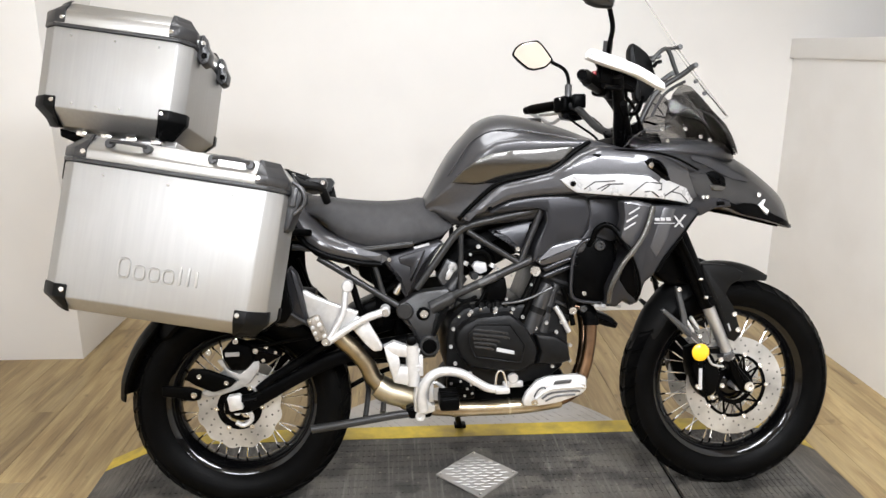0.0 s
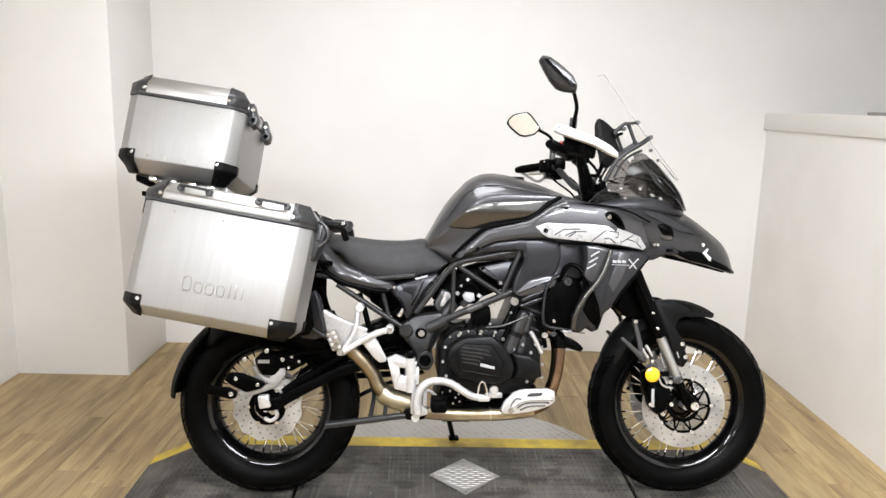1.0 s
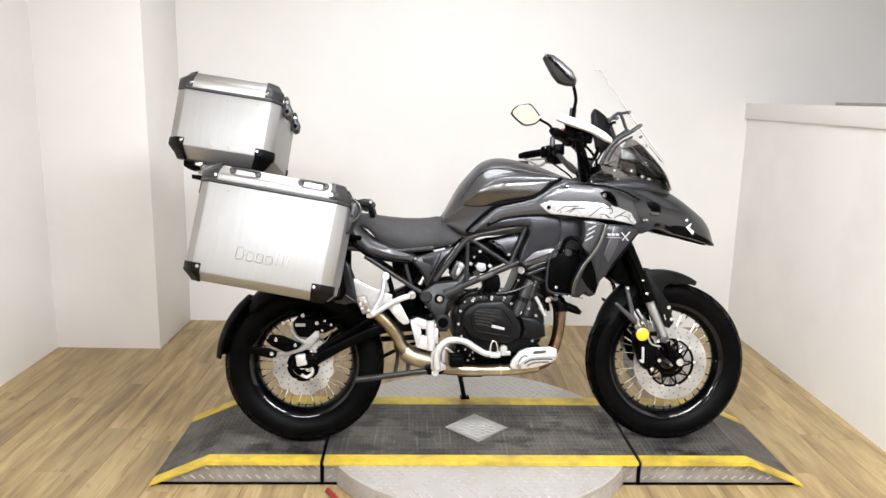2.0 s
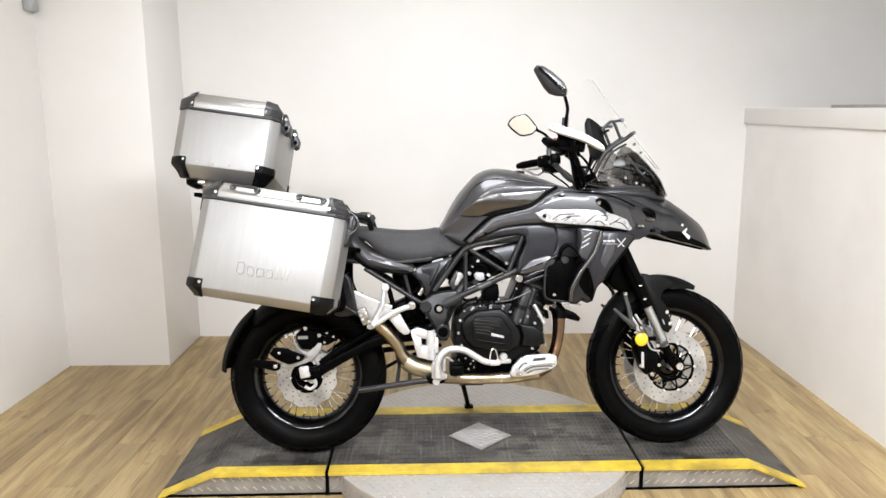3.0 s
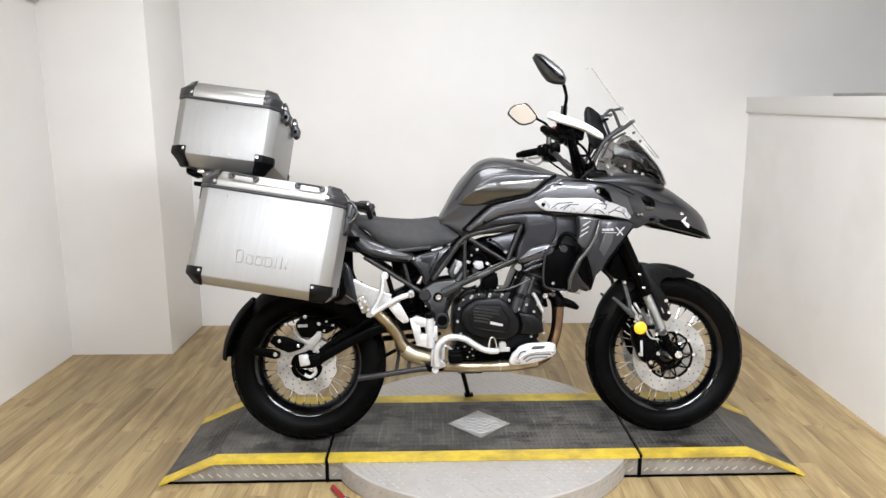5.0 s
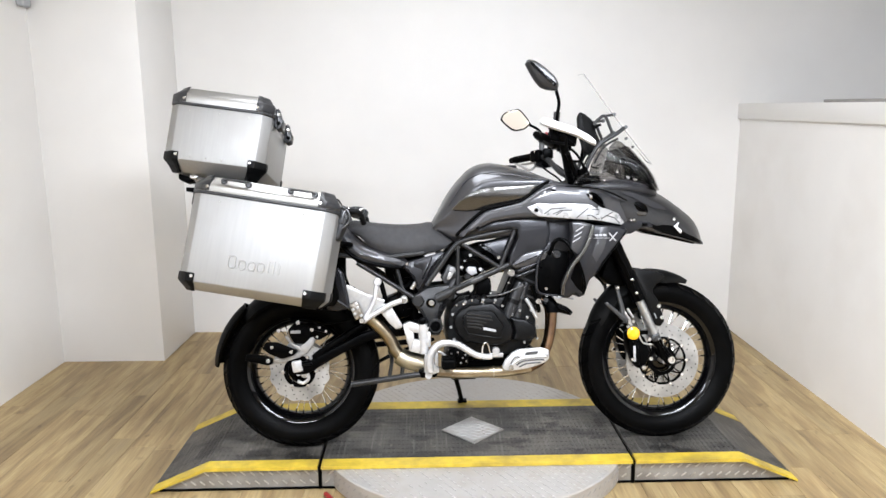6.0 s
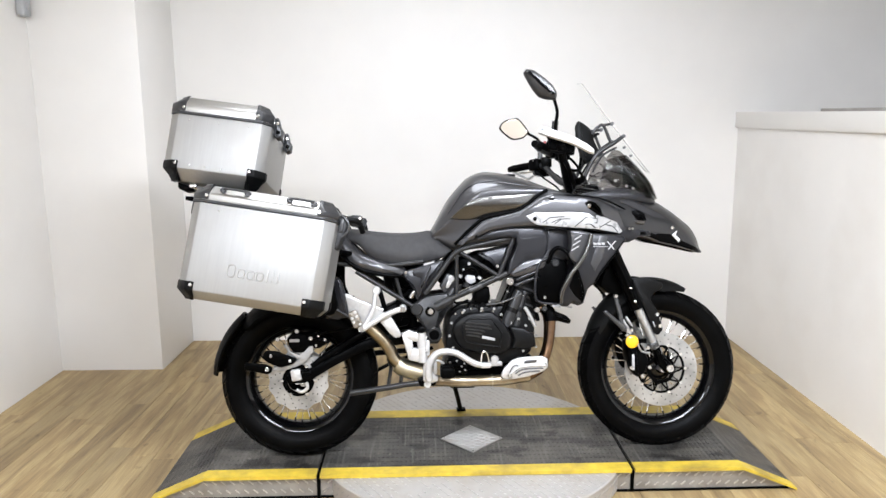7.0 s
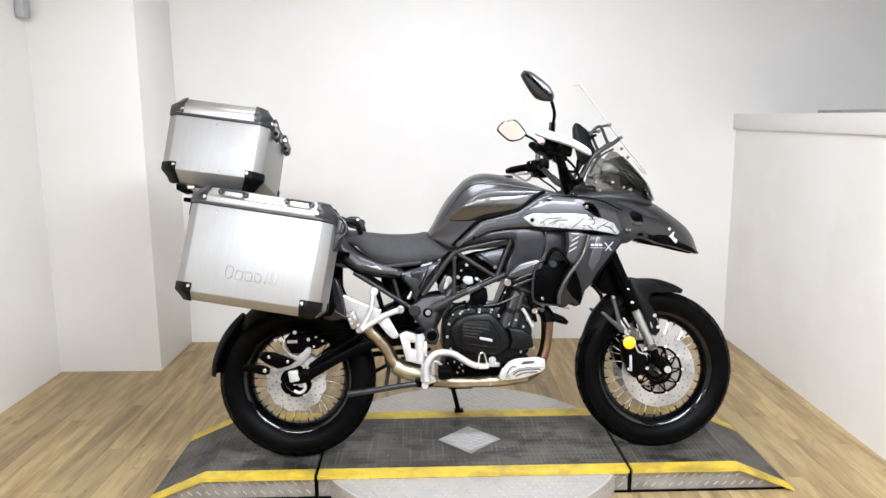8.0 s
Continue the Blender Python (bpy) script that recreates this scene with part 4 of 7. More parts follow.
for s in (-1, 1):
    inl = [(-0.150, 0.970), (-0.118, 1.002), (-0.08, 1.030), (-0.035, 1.050), (0.02, 1.058), (0.12, 1.063), (0.205, 1.068), (0.165, 1.030), (0.125, 1.003), (0.05, 0.988), (-0.02, 0.968), (-0.08, 0.963)]
    lean_in = (lambda sg: lambda x, z: sg * (-0.42 * max(0, 1.022 - z) - 0.06 * max(0, z - 1.022)) + sg * (0.02 * min(1, (x + 0.15) / 0.2) - 0.010))(s)
    part("tank_inset", panel(inl, 0.170 * s, 0.11 * s, 0.004, 2, lean_in, cuts=2), INSET, bike, "gloss dark inset panel of the tank")
    part("inset_mark", panel([(-0.105, 0.979), (-0.065, 0.979), (-0.065, 0.984), (-0.105, 0.984)], 0.1655 * s, 0.14 * s, 0.0005, 0, lean_in), DECAL, bike)
    part("tank_trim", pipe([(0.245, 0.166 * s, 1.078), (0.197, 0.172 * s, 1.050), (0.133, 0.175 * s, 1.000), (0.06, 0.173 * s, 0.985), (-0.013, 0.167 * s, 0.968), (-0.07, 0.155 * s, 0.925), (-0.13, 0.14 * s, 0.866)], 0.007, 8, 4), PLASTIC, bike, "black rubber trim")
for s in (-1, 1):
    part("tank_seam", pipe([(x, s * (tank_y(x, z) - 0.001), z) for x, z in ((-0.155, 0.990), (-0.120, 1.040), (-0.085, 1.085), (-0.037, 1.112), (0.030, 1.118), (0.119, 1.104), (0.215, 1.085))], 0.0022, 6, 4), PAINT_MATT, bike, "dark seam of the tank shell")
part("fuel_cap", lathe([(0.01, 0), (0.038, 0.002), (0.042, 0.006), (0.042, -0.01)], 28, closed=False), ENGINE_GREY, bike).matrix_basis = pose(0.10, 0.0, 1.150, 90, 0, 0)

# seat
secs = []
for x, top, low, w, crown in ((-0.60, 0.935, 0.905, 0.075, 0.01), (-0.575, 0.940, 0.890, 0.10, 0.012), (-0.52, 0.938, 0.872, 0.125, 0.015), (-0.47, 0.930, 0.822, 0.135, 0.016), (-0.40, 0.922, 0.796, 0.14, 0.016),
                              (-0.33, 0.919, 0.783, 0.14, 0.018), (-0.27, 0.922, 0.792, 0.13, 0.02), (-0.225, 0.926, 0.803, 0.115, 0.022), (-0.175, 0.890, 0.815, 0.108, 0.02), (-0.145, 0.866, 0.842, 0.10, 0.012)):
    half = [(0, top), (0.45 * w, top - 0.1 * crown), (0.78 * w, top - crown), (0.93 * w, top - crown - 0.22 * (top - low)), (w, top - crown - 0.55 * (top - low)), (0.99 * w, low + 0.006), (0.93 * w, low), (0.4 * w, low)]
    secs.append([Vector((x, y, z)) for y, z in half + [(-y, z) for y, z in reversed(half[1:])]])
rows = [curve_points([s[k] for s in secs], 3) for k in range(len(secs[0]))]
part("seat", loft([[r[i] for r in rows] for i in range(len(rows[0]))]), SEAT, bike, "black vinyl rider seat", 60)

for s in (-1, 1):
    part("tail_panel", panel([(-0.605, 0.925), (-0.575, 0.918), (-0.545, 0.878), (-0.50, 0.838), (-0.44, 0.812), (-0.385, 0.795), (-0.335, 0.778), (-0.322, 0.758), (-0.345, 0.738), (-0.40, 0.742), (-0.46, 0.752), (-0.53, 0.772), (-0.585, 0.82), (-0.615, 0.88)],
                             0.162 * s, 0.08 * s, 0.030, 2, (lambda sg: lambda x, z: -sg * 0.22 * max(0, z - 0.80))(s), cuts=2), PAINT, bike, "glossy graphite tail panel")
    # Black overlay sets the tail panel's dark half below its highlight by colour.
    part("tail_lower", panel([(-0.590, 0.866), (-0.556, 0.812), (-0.500, 0.780), (-0.410, 0.758), (-0.348, 0.752), (-0.345, 0.737), (-0.40, 0.740), (-0.46, 0.750), (-0.53, 0.770), (-0.585, 0.818), (-0.612, 0.875)], 0.164 * s, 0.10 * s, 0.008, 2, (lambda sg: lambda x, z: -sg * 0.22 * max(0, z - 0.80))(s), cuts=1), SATIN, bike, "black overlay for the tail panel's half below its highlight")
    part("side_cover", panel([(-0.330, 0.766), (-0.25, 0.788), (-0.185, 0.806), (-0.172, 0.798), (-0.196, 0.778), (-0.230, 0.738), (-0.265, 0.671), (-0.281, 0.637), (-0.296, 0.660), (-0.303, 0.700), (-0.332, 0.729), (-0.345, 0.750)], 0.150 * s, 0.08 * s, 0.008), PAINT_MATT, bike, "matt black side cover")
    part("side_cover_rib", panel([(-0.305, 0.764), (-0.225, 0.786), (-0.238, 0.750), (-0.262, 0.705), (-0.272, 0.690), (-0.270, 0.735), (-0.300, 0.745)], 0.155 * s, 0.14 * s, 0.004), PAINT_MATT, bike)
    part("bolt", bolt((-0.33, 0.150 * s, 0.758), 0.007, 0.008, s), CHROME, bike)
    part("seat_tag", cube(-0.26, -0.215, 0.152 * s - 0.001, 0.152 * s + 0.001, 0.790, 0.797, m=Matrix.Translation((-0.237, 0, 0.794)) @ Euler((0, radians(-14), 0)).to_matrix().to_4x4() @ Matrix.Translation((0.237, 0, -0.794))), PALE, bike, "pale marking strip")
    # side fairing
    flare = (lambda sg: lambda x, z: sg * (0.055 * max(0, min(1, (x - 0.0) / 0.40)) - 0.08 * max(0, (x - 0.42)) / 0.15 + 0.16 * max(0, 0.98 - z) * 0 - 0.20 * max(0, z - 1.0)))(s)
    part("side_fairing", panel([(-0.128, 0.862), (-0.075, 0.913), (-0.016, 0.964), (0.06, 0.980), (0.131, 0.995), (0.172, 1.022), (0.205, 1.046), (0.262, 1.068), (0.34, 1.058), (0.40, 1.048), (0.47, 1.030), (0.560, 0.992), (0.594, 0.948), (0.588, 0.910), (0.534, 0.890),
                                (0.43, 0.910), (0.314, 0.921), (0.20, 0.933), (0.10, 0.930), (0.015, 0.918), (-0.065, 0.880)], 0.180 * s, 0.10 * s, 0.016, 2, flare, cuts=2), PAINT, bike, "glossy graphite side fairing")
    part("fairing_decal", panel([(0.150, 0.973), (0.190, 0.988), (0.25, 0.984), (0.312, 0.985), (0.38, 0.980), (0.44, 0.970), (0.521, 0.942), (0.548, 0.905), (0.535, 0.896), (0.49, 0.905), (0.427, 0.915), (0.311, 0.925), (0.23, 0.933), (0.196, 0.936), (0.172, 0.950)],
                                0.1850 * s, 0.16 * s, 0.002, 0, flare, cuts=2), SILVER, bike, "silver stripe decal")
    for q in ([(0.250, 0.944), (0.281, 0.958), (0.322, 0.958)], [(0.286, 0.956), (0.262, 0.940)], [(0.339, 0.926), (0.384, 0.962), (0.430, 0.957), (0.428, 0.940), (0.380, 0.935)], [(0.400, 0.936), (0.420, 0.920)],
              [(0.440, 0.922), (0.492, 0.947)], [(0.462, 0.934), (0.500, 0.926), (0.527, 0.902)], [(0.215, 0.945), (0.245, 0.965), (0.30, 0.967)]):
        part("decal_stroke", pipe([(x, s * 0.1850 + flare(x, z), z) for x, z in q], 0.0019, 6), DECAL, bike)
    part("fairing_bolt", bolt((0.185, 0.2085 * s, 0.961), 0.008, 0.006, s), SATIN, bike)
    part("fairing_bolt", bolt((-0.045, 0.178 * s, 0.895), 0.007, 0.006, s), SATIN, bike)
    part("fairing_slot", panel([(0.235, 1.042), (0.34, 1.045), (0.345, 1.036), (0.26, 1.030)], 0.189 * s, 0.15 * s, 0.003, 1, lambda x, z: s * 0.02), SATIN, bike)
    part("lower_fairing", panel([(-0.065, 0.880), (0.015, 0.918), (0.10, 0.930), (0.18, 0.934), (0.24, 0.926), (0.25, 0.87), (0.238, 0.82), (0.205, 0.785), (0.135, 0.768), (0.075, 0.735), (0.085, 0.79), (0.118, 0.855), (0.112, 0.893), (0.06, 0.888)], 0.172 * s, 0.10 * s, 0.010, 2, cuts=1), PAINT_MATT, bike, "matt black knee panel")
    part("knee_scoop", panel([(0.083, 0.745), (0.133, 0.790), (0.205, 0.807), (0.240, 0.800), (0.226, 0.765), (0.161, 0.741), (0.105, 0.728)], 0.182 * s, 0.10 * s, 0.012, 1), PAINT, bike, "satin graphite lower scoop")
    for k in range(2):
        part("scoop_fin", panel([(0.105 - 0.004 * k, 0.722 - 0.022 * k), (0.15, 0.742 - 0.022 * k), (0.215, 0.760 - 0.022 * k), (0.20, 0.745 - 0.022 * k), (0.15, 0.724 - 0.020 * k), (0.115, 0.710 - 0.020 * k)], 0.176 * s, 0.10 * s, 0.006, 1), PAINT_MATT, bike)
    part("inner_fairing", panel([(0.24, 0.92), (0.33, 0.918), (0.34, 0.85), (0.33, 0.80), (0.27, 0.78), (0.20, 0.785), (0.24, 0.83)], 0.170 * s, 0.08 * s, 0.008), PAINT_MATT, bike, "matt inner fairing")
    flare2 = (lambda sg: lambda x, z: sg * (-0.10 * max(0, x - 0.40) - 0.12 * max(0, 0.75 - z)))(s)
    part("radiator_shroud", panel([(0.395, 0.900), (0.484, 0.895), (0.545, 0.884), (0.552, 0.868), (0.523, 0.836), (0.478, 0.783), (0.440, 0.735), (0.424, 0.705), (0.392, 0.678), (0.380, 0.640), (0.374, 0.620), (0.351, 0.611), (0.334, 0.629), (0.311, 0.609), (0.283, 0.611), (0.283, 0.665), (0.301, 0.702), (0.324, 0.740), (0.353, 0.775), (0.385, 0.828)], 0.226 * s, 0.12 * s, 0.010, 1, flare2, cuts=1), PAINT_MATT, bike, "matt graphite radiator shroud")
    # Black panel gives the lower shroud its shade by colour.
    part("shroud_facet", panel([(0.330, 0.735), (0.352, 0.765), (0.372, 0.700), (0.378, 0.650), (0.362, 0.630), (0.338, 0.650), (0.312, 0.690)], 0.229 * s, 0.18 * s, 0.006, 1, flare2), SATIN, bike, "black facet for the shaded lower part of the shroud")
    part("shroud_facet", panel([(0.440, 0.890), (0.478, 0.886), (0.452, 0.800), (0.418, 0.748), (0.400, 0.780), (0.418, 0.830)], 0.2275 * s, 0.18 * s, 0.004, 0, flare2), PAINT, bike, "glossy facet of the shroud")
    part("shroud_lip", panel([(0.535, 0.860), (0.548, 0.872), (0.500, 0.806), (0.440, 0.728), (0.428, 0.708), (0.416, 0.706), (0.440, 0.748)], 0.2285 * s, 0.17 * s, 0.003, 0, flare2), SATIN, bike, "black lip of the shroud")
    part("shroud_blade", panel([(0.318, 0.912), (0.36, 0.912), (0.408, 0.900), (0.388, 0.832), (0.350, 0.777), (0.329, 0.784), (0.311, 0.811), (0.323, 0.864)], 0.240 * s, 0.19 * s, 0.010, 1), PAINT, bike, "glossy graphite blade")
    part("blade_edge", pipe([(0.402, 0.243 * s, 0.895), (0.388, 0.247 * s, 0.850), (0.371, 0.249 * s, 0.812), (0.342, 0.250 * s, 0.771), (0.317, 0.250 * s, 0.741), (0.295, 0.248 * s, 0.702), (0.281, 0.244 * s, 0.667), (0.278, 0.236 * s, 0.628)], 0.0085, 12, 4), INSET, bike, "bright glossy edge of the blade")
    for k in range(3):
        x, z = 0.334 - 0.006 * k, 0.872 - 0.021 * k
        part("blade_slash", panel([(x, z), (x + 0.031, z + 0.018), (x + 0.031, z + 0.023), (x, z + 0.005)], 0.2415 * s, 0.235 * s, 0.0004, 0), PALE, bike)
    for k, (a, b) in enumerate(((0.414, 0.428), (0.431, 0.444), (0.447, 0.461))):
        part("shroud_mark", panel([(a, 0.853), (b, 0.852), (b, 0.861), (a, 0.862)], 0.2285 * s, 0.22 * s, 0.0005, 1, flare2), PALE, bike, "pale marking bar")
    part("shroud_mark", panel([(0.469, 0.866), (0.475, 0.866), (0.502, 0.833), (0.496, 0.833)], 0.2285 * s, 0.215 * s, 0.0005, 0, flare2), PALE, bike, "pale marking stroke")
    part("shroud_mark", panel([(0.503, 0.868), (0.509, 0.867), (0.477, 0.833), (0.472, 0.834)], 0.2285 * s, 0.215 * s, 0.0005, 0, flare2), PALE, bike, "pale marking stroke")
    part("shroud_mark", panel([(0.411, 0.8475), (0.474, 0.8455), (0.474, 0.8435), (0.411, 0.8455)], 0.2285 * s, 0.22 * s, 0.0003, 0, flare2), PALE, bike, "pale marking line")
    part("radiator_side", panel([(0.207, 0.785), (0.232, 0.805), (0.264, 0.811), (0.320, 0.790), (0.315, 0.720), (0.300, 0.640), (0.280, 0.618), (0.216, 0.622), (0.192, 0.641), (0.188, 0.70), (0.195, 0.749)], 0.176 * s, 0.06 * s, 0.010, 1), SATIN, bike, "black radiator side cover")
    part("radiator_rim", pipe([(0.247, 0.185 * s, 0.806), (0.211, 0.186 * s, 0.789), (0.192, 0.186 * s, 0.749), (0.185, 0.186 * s, 0.690), (0.186, 0.186 * s, 0.646), (0.204, 0.186 * s, 0.628), (0.243, 0.186 * s, 0.621), (0.270, 0.186 * s, 0.618)], 0.0052, 10, 4), PAINT_MATT, bike, "satin rim of the radiator cover")
    part("crash_bar", pipe([(0.240, 0.17 * s, 0.785), (0.246, 0.19 * s, 0.803), (0.254, 0.20 * s, 0.829), (0.275, 0.205 * s, 0.844), (0.302, 0.212 * s, 0.834), (0.320, 0.225 * s, 0.806), (0.336, 0.235 * s, 0.776)], 0.0085, 12, 4), SATIN, bike, "black tubular crash bar")
    part("bolt", bolt((0.270, 0.176 * s, 0.784), 0.015, 0.010, s), ENGINE_GREY, bike)
    part("bolt", bolt((0.250, 0.176 * s, 0.795), 0.005, 0.006, s), CHROME, bike)
    part("bolt", bolt((0.224, 0.178 * s, 0.647), 0.007, 0.006, s), CHROME, bike)
    part("crash_bar", pipe([(0.337, 0.245 * s, 0.770), (0.358, 0.246 * s, 0.711), (0.368, 0.238 * s, 0.660), (0.366, 0.20 * s, 0.622)], 0.0045, 10, 3), SATIN, bike, "thin black bar on the shroud")
    part("tag_plate", panel([(0.250, 0.619), (0.286, 0.614), (0.284, 0.604), (0.252, 0.609)], 0.19 * s, 0.15 * s, 0.002, 0), PALE, bike, "pale maker's tag")
    part("frame_cover", panel([(-0.040, 0.829), (0.017, 0.842), (0.092, 0.857), (0.078, 0.801), (0.058, 0.757), (0.037, 0.765), (0.012, 0.802), (-0.010, 0.815)], 0.128 * s, 0.06 * s, 0.010), PAINT_MATT, bike, "matt frame cover")
    part("bolt", bolt((0.042, 0.128 * s, 0.775), 0.008, 0.006, s), CHROME, bike)
    # peak side windows
    part("beak_scoop", panel([(0.584, 0.985), (0.616, 0.990), (0.646, 0.973), (0.652, 0.943), (0.631, 0.934), (0.600, 0.958)], 0.164 * s, 0.10 * s, 0.006), SATIN, bike, "dark scoop in the beak")
    part("fairing_seam", pipe([(0.215, 0.186 * s, 1.040), (0.30, 0.205 * s, 1.052), (0.393, 0.222 * s, 1.046), (0.470, 0.218 * s, 1.029), (0.555, 0.185 * s, 0.993)], 0.0032, 6, 4), SATIN, bike, "dark fairing joint")
    lamp = part("indicator", panel([(0.381, 1.020), (0.400, 1.029), (0.424, 1.022), (0.450, 0.995), (0.470, 0.966), (0.522, 0.929), (0.483, 0.943), (0.426, 0.973), (0.394, 0.996)], 0.242 * s, 0.17 * s, 0.012, 2, lambda x, z: -0.10 * s * max(0, x - 0.44) / 0.08), SATIN, bike, "smoked indicator in the fairing")
    part("indicator_bulb", drum((0.397, 0, 1.008), 0.008, 0.236 * s, 0.245 * s, 0.003, 12), CHROME, lamp)

# beak
def beak_crease(x):
    return float(np.interp(x, [0.40, 0.50, 0.597, 0.66, 0.728, 0.79, 0.844, 0.89, 0.923], [1.050, 1.046, 1.031, 1.004, 0.973, 0.934, 0.894, 0.852, 0.814]))


def beak_low(x):
    return float(np.interp(x, [0.40, 0.50, 0.58, 0.633, 0.68, 0.704, 0.751, 0.798, 0.846, 0.886, 0.931], [1.0, 0.965, 0.905, 0.888, 0.882, 0.866, 0.855, 0.845, 0.831, 0.820, 0.806]))


def beak_half(x):
    return float(np.interp(x, [0.40, 0.50, 0.58, 0.64, 0.70, 0.76, 0.82, 0.87, 0.90, 0.923], [0.17, 0.178, 0.168, 0.154, 0.138, 0.120, 0.100, 0.080, 0.060, 0.022]))


secs = []
for x, top in ((0.40, 1.062), (0.50, 1.068), (0.58, 1.066), (0.64, 1.054), (0.70, 1.038), (0.742, 1.030), (0.794, 0.997), (0.83, 0.970), (0.86, 0.946), (0.885, 0.924), (0.905, 0.898), (0.918, 0.872), (0.926, 0.843), (0.931, 0.816)):
    cr, low, w = beak_crease(x), beak_low(x), beak_half(x)
    half = [(0, top), (0.28 * w, top - 0.16 * (top - cr)), (0.60 * w, top - 0.52 * (top - cr)), (0.86 * w, cr + 0.004), (0.90 * w, cr - 0.004), (0.97 * w, cr - 0.30 * (cr - low)), (w, cr - 0.62 * (cr - low)), (0.94 * w, low + 0.004), (0.80 * w, low), (0.35 * w, low + 0.010)]
    secs.append([Vector((x, y, z)) for y, z in half + [(-y, z) for y, z in reversed(half[1:])]])
rows = [curve_points([s[k] for s in secs], 3) for k in range(len(secs[0]))]
part("beak", loft([[r[i] for r in rows] for i in range(len(rows[0]))]), BEAK, bike, "graphite beak with black underside", 24)
for s in (-1, 1):
    xs = np.linspace(0.625, 0.912, 14)
    strip = []
    for x in xs:
        w, low, up = beak_half(x), beak_low(x), float(np.interp(x, [0.625, 0.64, 0.69, 0.714, 0.769, 0.797, 0.832, 0.879, 0.92], [0.010, 0.014, 0.014, 0.030, 0.038, 0.024, 0.020, 0.014, 0.008]))
        strip.append([(x, s * (w * 0.95 + 0.004), low - 0.004), (x, s * (w * 1.0 + 0.004), low + 0.35 * up), (x, s * (w * 1.0 + 0.003), low + up), (x, s * (w - 0.015), low + up), (x, s * (w * 0.6), low - 0.004)])
    # Lighter paint stands in for the facet that catches light along the crease.
    ridge = []
    for x in np.linspace(0.545, 0.735, 10):
        w, cr, wide = beak_half(x), beak_crease(x), float(np.interp(x, [0.545, 0.60, 0.68, 0.735], [0.010, 0.024, 0.026, 0.008]))
        ridge.append([(x, s * (w * 0.90 + 0.004), cr - 0.006), (x, s * (w * 0.95 + 0.004), cr - 0.006 - wide), (x, s * (w * 0.90 - 0.01), cr - 0.006 - wide), (x, s * (w * 0.85 - 0.01), cr - 0.006)])
    part("beak_ridge", loft(ridge), PAINT, bike, "lighter strip for the lit facet along the beak")
    part("scoop_lip", panel([(0.598, 0.951), (0.648, 0.946), (0.640, 0.930), (0.606, 0.932)], 0.1655 * s, 0.12 * s, 0.004, 1), INSET, bike, "grey lip of the beak scoop")
    part("beak_lower", loft(strip), SATIN, bike, "black lower beak edge")
    part("beak_joint", panel([(0.500, 0.917), (0.546, 0.932), (0.667, 0.902), (0.671, 0.884), (0.622, 0.880), (0.580, 0.860), (0.548, 0.858)], 0.155 * s, 0.10 * s, 0.006, 0), PAINT_MATT, bike, "matt dark piece joining beak and fairing")
    # White piece stands in for the bright wall seen through a gap.
    part("beak_vent", panel([(0.770, 0.886), (0.792, 0.902), (0.785, 0.884), (0.804, 0.868), (0.799, 0.856), (0.788, 0.866)], s * 0.122, s * 0.10, 0.002, 0), WHITE, bike, "white piece for the wall seen through the beak's notch")
    part("beak_bolt", bolt((0.770, 0.117 * s, 0.915), 0.007, 0.008, s), CHROME, bike)
    part("beak_bolt", bolt((0.575, 0.170 * s, 0.915), 0.006, 0.008, s), CHROME, bike)
    part("beak_bolt", bolt((0.588, 0.168 * s, 0.915), 0.006, 0.008, s), CHROME, bike)
part("headlight", panel([(0.66, 0.99), (0.76, 0.96), (0.77, 0.91), (0.70, 0.90)], -0.09, 0.09, 0.02), SMOKE, bike, "headlight glass under the beak")

# cockpit
part("dash_cowl", loft([[(x, w * math.copysign(abs(math.cos(t)) ** 0.7, math.cos(t)), zc + h * math.copysign(abs(math.sin(t)) ** 0.8, math.sin(t))) for t in np.linspace(0, 2 * math.pi, 24, endpoint=False)]
                        for x, w, zc, h in ((0.33, 0.10, 1.048, 0.012), (0.40, 0.15, 1.050, 0.026), (0.50, 0.165, 1.052, 0.036), (0.58, 0.155, 1.050, 0.040), (0.66, 0.125, 1.042, 0.038), (0.70, 0.085, 1.035, 0.028), (0.725, 0.05, 1.028, 0.015))]), PAINT_MATT, bike, "graphite cockpit cowl")
for cx, cz in ((0.456, 1.110), (0.471, 1.077), (0.524, 1.110), (0.569, 1.087), (0.596, 1.077)):
    part("bolt", bolt((cx, -0.162, cz), 0.006, 0.006), CHROME, bike)


def screen(pts, half, back, thick, n=12):
    """A curved sheet: a centre line of (x, z), swept back towards its sides."""
    line = curve_points([(x, 0, z) for x, z in pts], 5)
    secs = []
    for i, p in enumerate(line):
        w = half[0] + (half[1] - half[0]) * i / (len(line) - 1)
        outer = [Vector((p.x - back * u * u, w * u, p.z - 0.02 * u * u * i / len(line))) for u in np.linspace(-1, 1, n)]
        secs.append(outer + [q - Vector((thick, 0, thick * 0.6)) for q in reversed(outer)])
    return loft(secs)


ws = part("windscreen", screen([(0.712, 1.150), (0.680, 1.195), (0.643, 1.244), (0.555, 1.364), (0.489, 1.459), (0.437, 1.534)], (0.13, 0.10), 0.05, 0.003), CLEAR, bike, "clear acrylic windscreen")
ws.visible_shadow = False
part("screen_base", screen([(0.742, 1.040), (0.722, 1.100), (0.690, 1.150), (0.648, 1.200), (0.618, 1.232)], (0.15, 0.08), 0.06, 0.004), SMOKE, bike, "smoked lower screen")
